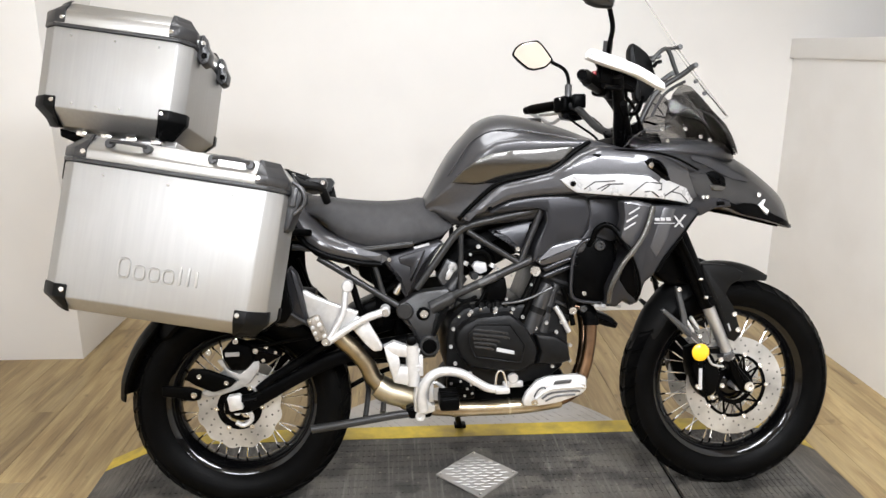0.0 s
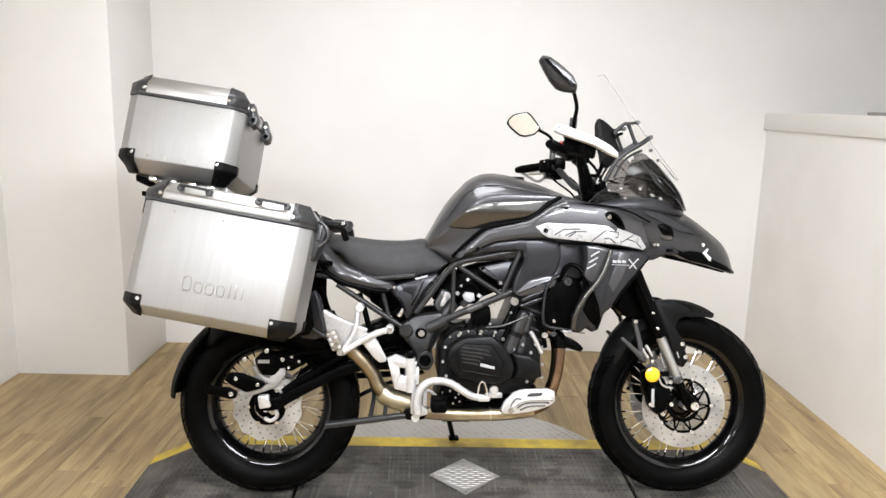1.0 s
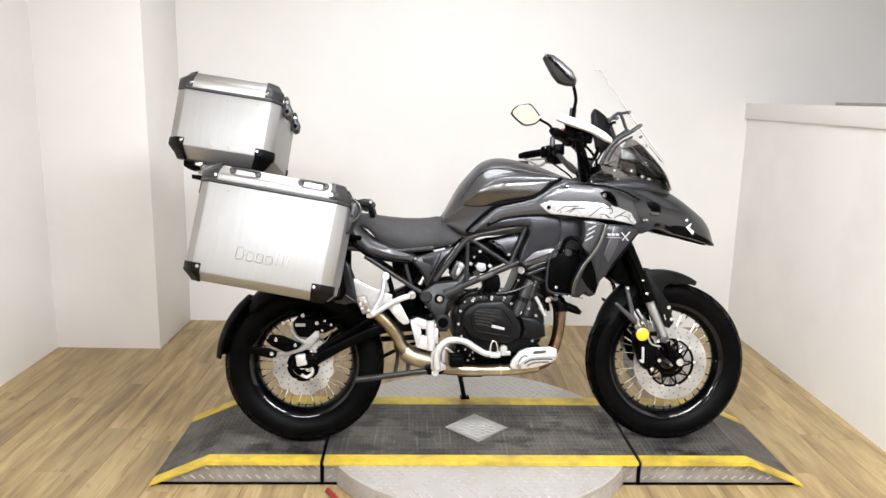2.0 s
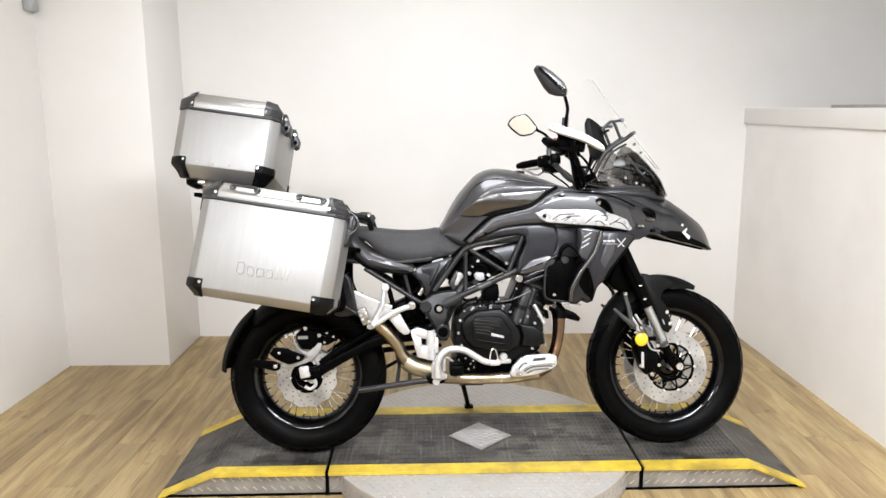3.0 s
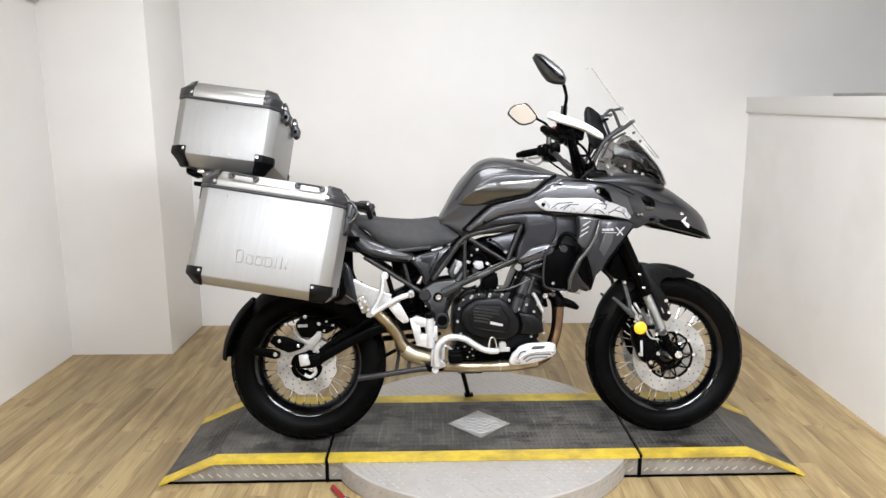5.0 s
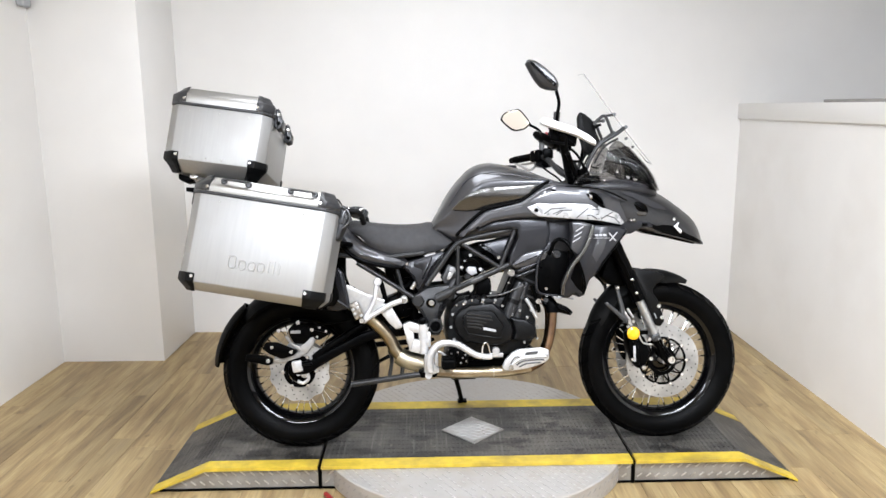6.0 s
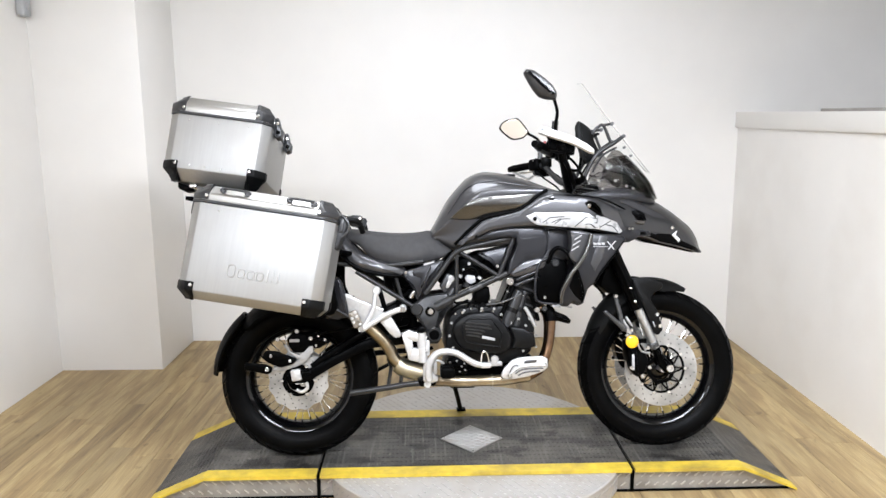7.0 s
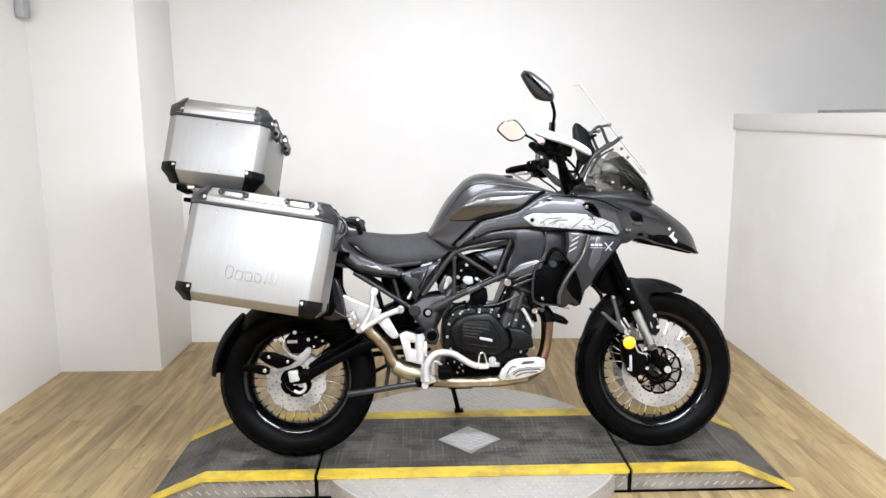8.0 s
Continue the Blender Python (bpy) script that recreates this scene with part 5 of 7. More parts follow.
for s in (-1, 1):
    part("cockpit_side", panel([(0.478, 1.120), (0.490, 1.170), (0.510, 1.217), (0.536, 1.244), (0.562, 1.237), (0.596, 1.202), (0.630, 1.162), (0.665, 1.126), (0.690, 1.079), (0.704, 1.035), (0.594, 1.050)], 0.125 * s, 0.119 * s, 0.002, 2, lambda x, z: -s * 0.10 * max(0, z - 1.1)), SMOKE, bike, "smoked cockpit side screen")
    part("screen_trim", panel([(0.612, 1.180), (0.655, 1.150), (0.696, 1.094), (0.716, 1.033), (0.675, 1.035), (0.625, 1.10)], 0.075 * s, 0.065 * s, 0.003, 2), SATIN, bike, "dark screen edge trim")
    part("cockpit_frame", pipe([(0.490, 0.128 * s, 1.160), (0.54, 0.128 * s, 1.145), (0.590, 0.126 * s, 1.130), (0.640, 0.118 * s, 1.075)], 0.0035, 8, 4), SATIN, bike)
    part("cockpit_frame", pipe([(0.505, 0.124 * s, 1.215), (0.545, 0.122 * s, 1.205), (0.600, 0.12 * s, 1.130), (0.640, 0.12 * s, 1.09)], 0.002, 8, 4), GREY, bike, "grey seam of the screen")
    part("screen_brace", pipe([(0.416, 0.09 * s, 1.131), (0.439, 0.09 * s, 1.177), (0.463, 0.09 * s, 1.216), (0.498, 0.09 * s, 1.246), (0.545, 0.09 * s, 1.273), (0.581, 0.085 * s, 1.298)], 0.0085, 10, 3), FRAME, bike, "tubular windscreen brace")
    part("screen_brace", pipe([(0.448, 0.10 * s, 1.150), (0.477, 0.10 * s, 1.203), (0.507, 0.10 * s, 1.231), (0.550, 0.098 * s, 1.252)], 0.0045, 8, 3), FRAME, bike)
    part("screen_brace", pipe([(0.455, 0.085 * s, 1.312), (0.469, 0.085 * s, 1.331), (0.495, 0.085 * s, 1.349), (0.509, 0.085 * s, 1.333), (0.520, 0.085 * s, 1.303), (0.534, 0.085 * s, 1.268)], 0.0065, 10, 3), FRAME, bike, "tubular windscreen brace")
    part("screen_brace", pipe([(0.495, 0.085 * s, 1.347), (0.535, 0.082 * s, 1.353)], 0.0055, 8), FRAME, bike)
    part("brace_clamp", drum((0.538, 0, 1.353), 0.008, 0.074 * s, 0.092 * s, 0.002, 12), GREY, bike)
    part("brace_clamp", drum((0.585, 0, 1.300), 0.008, 0.076 * s, 0.094 * s, 0.002, 12), GREY, bike)
    part("brace_hook", pipe([(0.459, 0.085 * s, 1.297), (0.470, 0.085 * s, 1.309), (0.483, 0.085 * s, 1.312)], 0.0055, 8, 3), SATIN, bike)
    for cx, cz in ((0.586, 1.253), (0.613, 1.218)):
        part("screen_bolt", bolt((cx, 0.085 * s, cz), 0.0065, 0.010, s), GREY, bike)
for s in (-1, 1):
    wing = part("screen_wing", panel([(0.338, 1.056), (0.361, 1.088), (0.396, 1.106), (0.441, 1.122), (0.487, 1.138), (0.520, 1.168), (0.560, 1.175), (0.610, 1.150), (0.650, 1.100), (0.640, 1.055), (0.531, 1.045), (0.429, 1.045)], 0.176 * s, 0.171 * s, 0.002, 2, lambda x, z: -s * 0.40 * max(0, z - 1.07)), WING, bike, "clear screen wing")
    wing.visible_shadow = False
    # Thin grey tubes added for the glints and fine lines about the screen.
    part("wing_edge", pipe([(0.340, 0.176 * s, 1.060), (0.396, 0.163 * s, 1.105), (0.487, 0.150 * s, 1.137), (0.540, 0.134 * s, 1.172), (0.610, 0.145 * s, 1.149), (0.648, 0.164 * s, 1.100)], 0.0013, 6, 3), GREY, bike, "grey line for the glint along the screen wing's edge")
    part("dash_cable", pipe([(0.37, 0.10 * s, 1.092), (0.41, 0.12 * s, 1.112), (0.45, 0.13 * s, 1.105), (0.49, 0.14 * s, 1.120)], 0.003, 8, 4), GREY, bike, "thin grey line added over the dash")
part("display", panel([(0.404, 1.371), (0.423, 1.362), (0.451, 1.340), (0.465, 1.317), (0.470, 1.286), (0.486, 1.251), (0.466, 1.223), (0.450, 1.200), (0.433, 1.191), (0.414, 1.210), (0.410, 1.240), (0.401, 1.268), (0.396, 1.310), (0.394, 1.350)], -0.062, -0.030, 0.006, 1), BLACK_MATT, bike, "dark instrument display housing")

# handlebar
part("handlebar", pipe([(0.177, -0.375, 1.219), (0.237, -0.27, 1.212), (0.287, -0.20, 1.202), (0.35, -0.13, 1.15), (0.385, -0.07, 1.125), (0.395, 0.0, 1.122), (0.39, 0.07, 1.115), (0.36, 0.14, 1.135), (0.315, 0.25, 1.212), (0.265, 0.32, 1.224), (0.205, 0.402, 1.219)], 0.0125, 12, 4), FRAME, bike, "dark tapered handlebar")
for s, pts in ((-1, [(0.155, -0.445, 1.232), (0.225, -0.325, 1.226)]), (1, [(0.178, 0.412, 1.201), (0.245, 0.32, 1.206)])):
    part("grip", pipe(pts, 0.0175, 14), PLASTIC, bike, "black rubber grip")
    e, d = Vector(pts[0]), (Vector(pts[0]) - Vector(pts[1])).normalized()
    part("bar_end", pipe([e, e + d * 0.03], 0.0165, 14, r_end=0.013), SATIN, bike)
    g = Vector(pts[1])
    part("switch_housing", cube(-0.03, 0.03, -0.022, 0.022, -0.028, 0.026, 0.010, 3, Matrix.Translation(g + Vector((0.018, -s * 0.03, 0))) @ Euler((0, 0, radians(-s * 57))).to_matrix().to_4x4()), SATIN, bike, "black switch housing")
    part("lever", pipe([g + Vector((0.05, -s * 0.02, -0.005)), g + Vector((0.055, s * 0.03, -0.012)), g + Vector((0.02, s * 0.09, -0.02)), g + Vector((-0.03, s * 0.14, -0.02))], 0.006, 8, 4), SATIN if s < 0 else STEEL, bike, "brake lever" if s < 0 else "silver clutch lever")
    part("master_cylinder", cube(-0.022, 0.022, -0.03, 0.03, -0.018, 0.03, 0.006, 2, Matrix.Translation(g + Vector((0.06, -s * 0.06, 0.0)))), SATIN, bike)
    part("riser", pipe([(0.40, 0.05 * s, 1.09), (0.392, 0.05 * s, 1.128)], 0.018, 12), SATIN, bike)
    part("cable", pipe([g + Vector((0.06, -s * 0.05, -0.01)), (0.36, s * 0.20, 1.17), (0.40, s * 0.14, 1.10), (0.39, s * 0.10, 1.02)], 0.005, 8, 5), PLASTIC, bike)
    part("cable", pipe([g + Vector((0.05, -s * 0.03, -0.02)), (0.31, s * 0.22, 1.155), (0.36, s * 0.15, 1.10), (0.35, s * 0.10, 1.05)], 0.004, 8, 5), PLASTIC, bike)
part("kill_switch", cube(0.188, 0.198, -0.40, -0.388, 1.240, 1.252, 0.003), RED, bike, "red stop switch")
part("hand_guard", panel([(0.166, 1.292), (0.176, 1.303), (0.193, 1.301), (0.254, 1.280), (0.308, 1.262), (0.355, 1.239), (0.381, 1.219), (0.383, 1.200), (0.356, 1.209), (0.301, 1.236), (0.240, 1.253), (0.186, 1.271), (0.166, 1.280)], -0.43, -0.405, 0.008, 1,
                         lambda x, z: 0.25 * max(0, x - 0.26)), WHITE, bike, "white plastic hand guard")
part("guard_bolt", bolt((0.179, -0.43, 1.292), 0.006, 0.004), HOUSING, bike)
part("guard_liner", panel([(0.200, 1.284), (0.252, 1.258), (0.315, 1.236), (0.308, 1.199), (0.275, 1.206), (0.252, 1.201), (0.232, 1.218), (0.205, 1.222), (0.200, 1.245), (0.212, 1.262)], -0.385, -0.36, 0.008, 1), SATIN, bike, "black hand guard bracket")
part("control_stalk", pipe([(0.266, -0.345, 1.235), (0.277, -0.32, 1.19), (0.296, -0.27, 1.15), (0.32, -0.19, 1.11), (0.35, -0.10, 1.075)], 0.016, 12, 4), SATIN, bike, "black hose bundle")
part("control_stalk", pipe([(0.288, -0.33, 1.17), (0.312, -0.27, 1.145), (0.345, -0.2, 1.10)], 0.010, 10, 4), SATIN, bike)
part("switch_block", cube(0.245, 0.300, -0.35, -0.31, 1.185, 1.235, 0.008), SATIN, bike, "black switch housing")
part("far_controls", panel([(0.243, 1.226), (0.262, 1.236), (0.303, 1.228), (0.318, 1.19), (0.335, 1.155), (0.300, 1.150), (0.258, 1.158)], 0.335, 0.28, 0.010, 1), SATIN, bike, "black clutch lever perch")
part("clutch_lever", pipe([(0.172, 0.41, 1.189), (0.20, 0.40, 1.172), (0.238, 0.37, 1.148), (0.26, 0.34, 1.16)], 0.006, 8, 3), STEEL, bike, "silver clutch lever")
for k, (bx, bz) in enumerate(((0.252, 1.222), (0.262, 1.205), (0.272, 1.225), (0.286, 1.195))):
    part("bolt", bolt((bx, 0.278, bz), 0.006, 0.006), CHROME, bike)
part("guard_stay", pipe([(0.345, -0.33, 1.19), (0.352, -0.26, 1.155), (0.33, -0.2, 1.16)], 0.006, 8, 3), SATIN, bike)

# mirrors
for s, out, stem in ((-1, [(0.126, 1.496), (0.136, 1.510), (0.163, 1.504), (0.198, 1.478), (0.234, 1.444), (0.248, 1.414), (0.244, 1.392), (0.207, 1.396), (0.182, 1.406), (0.162, 1.430), (0.141, 1.466)],
                      [(0.244, -0.40, 1.396), (0.257, -0.385, 1.353), (0.253, -0.37, 1.313), (0.254, -0.355, 1.290)]),
                     (1, [(0.128, 1.391), (0.138, 1.414), (0.158, 1.428), (0.211, 1.434), (0.228, 1.418), (0.251, 1.385), (0.265, 1.360), (0.240, 1.336), (0.203, 1.330), (0.181, 1.336), (0.148, 1.366)],
                      [(0.261, 0.40, 1.356), (0.303, 0.385, 1.328), (0.314, 0.37, 1.289), (0.308, 0.35, 1.235)])):
    y = 0.42 * s
    if s < 0:
        head = part("mirror", panel(out, y - 0.020, y + 0.012, 0.018, 2, lambda x, z: -0.22 * (x - 0.18) - 0.12 * (z - 1.45)), BEAK, bike, "black rear-view mirror")
        part("mirror_glass", panel(inset(out, 0.006), y + 0.0135, y + 0.008, 0.001, 2, lambda x, z: -0.22 * (x - 0.18) - 0.12 * (z - 1.45)), MIRROR, head, "mirror glass", 4)
    else:
        head = part("mirror", panel(out, y + 0.024, y - 0.004, 0.016, 2, lambda x, z: -0.5 * (x - 0.20) - 0.13 * (z - 1.38)), SATIN, bike, "black rear-view mirror")
        part("mirror_glass", panel(inset(out, 0.005), y - 0.0055, y, 0.001, 2, lambda x, z: -0.5 * (x - 0.20) - 0.13 * (z - 1.38)), MIRROR, head, "mirror glass", 4)
    part("mirror_stem", pipe(stem, 0.0065, 10, 4), SATIN, bike)
    part("mirror_socket", pipe([(stem[-1][0] + 0.001, stem[-1][1], stem[-1][2] + 0.034), (stem[-1][0] - 0.004, stem[-1][1] - 0.012 * s, stem[-1][2] - 0.035)], 0.0125, 12), GREY, bike, "grey mirror socket")

# the bar ends sit closer in and lower on the raised side, higher on the far one
for ob in bike.children:
    ys = [v.co.y for v in ob.data.vertices]
    zs = [v.co.z for v in ob.data.vertices]
    if min(zs) > 1.10 and ob.name.split(".")[0] != "handlebar":
        kind = ob.name.split(".")[0]
        if sum(ys) / len(ys) < -0.22:
            ob.location = (0.0, 0.05, 0.008) if kind.startswith("mirror") else (0.012, 0.05, -0.002)
        elif sum(ys) / len(ys) > 0.22:
            ob.location = (0.008, 0.0, 0.030) if kind.startswith("mirror") else (0.020, 0.0, 0.020)

# engine
part("crankcase", panel([(-0.165, 0.570), (-0.12, 0.612), (0.0, 0.62), (0.15, 0.615), (0.185, 0.56), (0.188, 0.50), (0.172, 0.425), (0.125, 0.390), (0.01, 0.372), (-0.13, 0.378), (-0.18, 0.44)], -0.145, 0.145, 0.015), ENGINE, bike, "black engine block")
cov = part("clutch_cover", panel([(-0.144, 0.550), (-0.122, 0.572), (-0.084, 0.591), (0.010, 0.597), (0.051, 0.561), (0.084, 0.508), (0.091, 0.481), (0.082, 0.445), (0.045, 0.424), (-0.045, 0.430), (-0.112, 0.444), (-0.140, 0.482), (-0.151, 0.524)], -0.186, -0.13, 0.018, 0), ENGINE, bike, "black clutch cover")
rim_line = [(-0.113, 0.545), (-0.087, 0.570), (0.007, 0.566), (0.049, 0.506), (0.037, 0.455), (-0.015, 0.463), (-0.094, 0.477), (-0.109, 0.509)]
part("cover_plate", panel(rim_line, -0.1925, -0.17, 0.006, 0), ENGINE, cov)
part("cover_rim", pipe([(x, -0.192, z) for x, z in rim_line], 0.0028, 8, 0, True), ENGINE, cov)
for k in range(5):
    x0, z0 = -0.100 + 0.002 * abs(k - 1.5), 0.556 - 0.0125 * k
    x1 = (-0.012, -0.008, -0.034, -0.044, -0.052)[k]
    part("cover_rib", pipe([(x0, -0.1925, z0), (x1, -0.1925, z0 - 0.14 * (x1 - x0)), (x1 + 0.010, -0.1925, z0 - 0.14 * (x1 - x0) - 0.006)], 0.0036, 6, 3), ENGINE_GREY, cov)
part("cover_mark", panel([(-0.032, 0.502), (0.018, 0.490), (0.017, 0.480), (-0.034, 0.491)], -0.1955, -0.19, 0.001, 0), PALE, cov, "pale marking bar")
part("water_pump_cover", panel([(0.080, 0.534), (0.142, 0.526), (0.180, 0.501), (0.187, 0.450), (0.149, 0.438), (0.086, 0.442), (0.098, 0.480)], -0.178, -0.13, 0.014, 0), ENGINE, bike, "black side cover of the engine")
for bx, bz in ((-0.152, 0.551), (-0.099, 0.600), (-0.027, 0.606), (0.022, 0.604), (0.050, 0.580), (0.088, 0.545), (0.149, 0.532), (0.190, 0.491), (0.188, 0.446), (0.136, 0.431), (-0.160, 0.500), (-0.148, 0.450), (-0.105, 0.420), (0.165, 0.560), (0.120, 0.560)):
    part("engine_bolt", bolt((bx, -0.146, bz), 0.0056, 0.013), STEEL, bike)
part("oil_window", drum((0.02, 0, 0.40), 0.016, -0.145, -0.158, 0.003), STEEL, bike)
part("drain_block", cube(-0.01, 0.05, -0.155, -0.13, 0.372, 0.39, 0.003), STEEL, bike)
bm = bmesh.new()
m = Matrix.Translation((0.150, 0, 0.640)) @ Euler((0, radians(22), 0)).to_matrix().to_4x4()
box(bm, -0.075, 0.075, -0.13, 0.13, -0.08, 0.13, 0.01, 2, m)
part("cylinder_head", bm, ENGINE, bike, "black cylinder block")
for k in range(4):
    part("cylinder_rib", cube(-0.05, 0.082, -0.137, -0.12, -0.055 + 0.03 * k, -0.045 + 0.03 * k, 0.002, 1, m), ENGINE_GREY, bike)
for e, (x0, x1, r) in enumerate(((0.118, 0.076, 0.026), (0.142, 0.116, 0.015))):
    part("barrel", pipe([(x0 + 0.012, -0.13, 0.668), (x0, -0.132, 0.648), (x1, -0.135, 0.545), (x1 - 0.004, -0.135, 0.53)], r, 16), ENGINE_GREY, bike, "grey engine barrel")
    part("barrel_band", pipe([((x0 + x1) / 2 + 0.004, -0.1335, 0.605), ((x0 + x1) / 2 - 0.003, -0.1335, 0.588)], r + 0.002, 16), ENGINE, bike)
part("coolant_pipe", pipe([(0.146, -0.15, 0.606), (0.160, -0.152, 0.585), (0.187, -0.15, 0.530)], 0.008, 10, 3), STEEL, bike, "silver coolant pipe")
for pts, r in (([(0.104, -0.15, 0.695), (0.075, -0.15, 0.63), (0.044, -0.15, 0.560)], 0.009), ([(0.085, -0.14, 0.70), (0.05, -0.14, 0.63), (0.02, -0.14, 0.60)], 0.004), ([(0.028, -0.152, 0.626), (0.081, -0.154, 0.638), (0.142, -0.152, 0.668)], 0.0035),
               ([(-0.10, -0.13, 0.60), (-0.07, -0.14, 0.63), (-0.05, -0.12, 0.66)], 0.006), ([(-0.15, -0.13, 0.60), (-0.12, -0.14, 0.625), (-0.08, -0.13, 0.63), (-0.04, -0.12, 0.62)], 0.004), ([(-0.03, -0.13, 0.62), (-0.035, -0.14, 0.60), (-0.02, -0.15, 0.585)], 0.010), ([(0.17, -0.15, 0.66), (0.19, -0.15, 0.60), (0.20, -0.15, 0.55)], 0.008)):
    part("hose", pipe(pts, r, 10, 4), PLASTIC, bike, "black rubber hose")
part("throttle_body", panel([(-0.193, 0.697), (-0.164, 0.751), (-0.132, 0.737), (-0.124, 0.700), (-0.147, 0.671), (-0.179, 0.671)], -0.112, -0.03, 0.008, 1), GREY, bike, "grey cast throttle body")
part("throttle_spindle", drum((-0.147, 0, 0.727), 0.014, -0.105, -0.124, 0.003, 16), STEEL, bike)
part("throttle_lever", panel([(-0.165, 0.712), (-0.150, 0.733), (-0.138, 0.722), (-0.158, 0.690), (-0.170, 0.690)], -0.124, -0.118, 0.002, 1), STEEL, bike)
part("hose", pipe([(-0.119, -0.12, 0.742), (-0.100, -0.125, 0.765), (-0.068, -0.125, 0.773), (-0.041, -0.12, 0.757), (-0.032, -0.115, 0.718)], 0.009, 10, 4), PLASTIC, bike, "black rubber hose")
for bx, bz in ((-0.111, 0.737), (-0.031, 0.727)):
    part("hose_clip", pipe([(bx - 0.003, -0.121, bz - 0.004), (bx + 0.003, -0.121, bz + 0.006)], 0.0105, 12), STEEL, bike)
part("wiring", pipe([(-0.265, -0.13, 0.630), (-0.208, -0.135, 0.650), (-0.162, -0.135, 0.647), (-0.121, -0.13, 0.628), (-0.080, -0.13, 0.640)], 0.005, 8, 4), PLASTIC, bike, "black wiring loom")
part("plug_lead", pipe([(-0.010, -0.15, 0.620), (0.040, -0.16, 0.626), (0.086, -0.16, 0.641), (0.136, -0.155, 0.663)], 0.0035, 8, 4), GREY, bike, "grey plug lead")
for x0, x1, z0, z1 in ((-0.372, -0.350, 0.560, 0.668), (-0.322, -0.300, 0.655, 0.688)):
    part("connector", cube(x0, x1, -0.125, -0.095, z0, z1, 0.003, 1), SATIN, bike, "black cable connector")
part("loom", pipe([(-0.455, -0.115, 0.735), (-0.436, -0.12, 0.680), (-0.420, -0.12, 0.620), (-0.400, -0.11, 0.560)], 0.010, 10, 4), PLASTIC, bike, "black wiring loom")
part("shock_linkage", panel([(-0.46, 0.600), (-0.36, 0.640), (-0.31, 0.600), (-0.32, 0.540), (-0.40, 0.520), (-0.47, 0.555)], -0.085, 0.06, 0.012, 1), SATIN, bike, "black rear shock mount")
part("plate_recess", drum((-0.237, 0, 0.599), 0.020, -0.150, -0.157, 0.002, 18), SATIN, bike, "dark recess in the pivot plate")
for bx, bz, rr in ((-0.106, 0.593, 0.007), (-0.030, 0.599, 0.007), (0.016, 0.593, 0.006), (-0.135, 0.588, 0.005), (-0.072, 0.607, 0.005)):
    part("bolt", bolt((bx, -0.150, bz), rr, 0.010), CHROME, bike)
for k in range(5):
    part("case_lug", cube(-0.10 + 0.024 * k, -0.086 + 0.024 * k, -0.146, -0.12, 0.606, 0.622 + 0.004 * (k % 2), 0.003, 1), ENGINE, bike)
part("relay_box", panel([(-0.047, 0.690), (0.006, 0.692), (0.012, 0.655), (0.008, 0.623), (-0.051, 0.620), (-0.056, 0.655)], -0.125, -0.03, 0.008, 1), SATIN, bike, "black engine breather box")
part("intake_stub", pipe([(-0.12, -0.10, 0.70), (-0.15, -0.11, 0.665), (-0.165, -0.11, 0.64)], 0.022, 14, 3), ENGINE_GREY, bike, "grey intake stub")
for bx, bz, rr in ((0.005, 0.632, 0.006), (-0.075, 0.787, 0.009), (-0.098, 0.765, 0.006), (-0.018, 0.72, 0.006), (0.02, 0.70, 0.005), (0.078, 0.672, 0.006), (0.140, 0.655, 0.006), (0.155, 0.602, 0.006), (0.07, 0.56, 0.007), (-0.03, 0.604, 0.007)):
    part("clip", bolt((bx, -0.142, bz), rr * 0.7, 0.008), STEEL, bike)
part("scuffed_band", pipe([(-0.075, -0.1455, 0.679), (-0.025, -0.1455, 0.700)], 0.0129, 12), GREY, bike, "scuffed grey band on the frame rail")
part("pump_can", drum((-0.062, 0, 0.738), 0.042, -0.11, -0.02, 0.008), SATIN, bike, "black round pump housing")
part("reservoir", panel([(-0.092, 0.728), (-0.080, 0.742), (-0.050, 0.737), (-0.047, 0.712), (-0.067, 0.703), (-0.084, 0.712)], -0.128, -0.095, 0.006, 1), PALE, bike, "translucent white fluid bottle")
part("reservoir_cap", drum((-0.085, 0, 0.700), 0.012, -0.13, -0.08, 0.003), ENGINE_GREY, bike)
part("airbox", panel([(-0.20, 0.71), (-0.14, 0.80), (-0.02, 0.84), (0.07, 0.84), (0.045, 0.755), (-0.04, 0.712), (-0.15, 0.69)], -0.085, 0.085, 0.02), PLASTIC, bike, "black airbox")
part("battery_tray", panel([(-0.43, 0.79), (-0.22, 0.79), (-0.24, 0.68), (-0.30, 0.62), (-0.36, 0.66), (-0.42, 0.70)], -0.06, 0.10, 0.012), PLASTIC, bike)
part("rear_shock", pipe([(-0.33, -0.06, 0.70), (-0.30, -0.06, 0.52)], 0.018, 12), SATIN, bike)
for k in range(6):
    part("shock_coil", pipe([(-0.315 + 0.034 * math.cos(t) - 0.005 * (k + t / 6.28), -0.055 + 0.034 * math.sin(t), 0.56 + 0.022 * (k + t / 6.28)) for t in np.linspace(0, 2 * math.pi, 13)], 0.005, 6), SATIN, bike)
part("loom", pipe([(-0.30, -0.10, 0.70), (-0.33, -0.12, 0.67), (-0.36, -0.12, 0.66), (-0.38, -0.11, 0.72)], 0.007, 8, 4), PLASTIC, bike)
part("coil_can", pipe([(-0.315, -0.125, 0.655), (-0.285, -0.125, 0.70)], 0.012, 10), CHROME, bike)
part("radiator", cube(0.285, 0.325, -0.16, 0.16, 0.62, 0.86, 0.006), SATIN, bike)
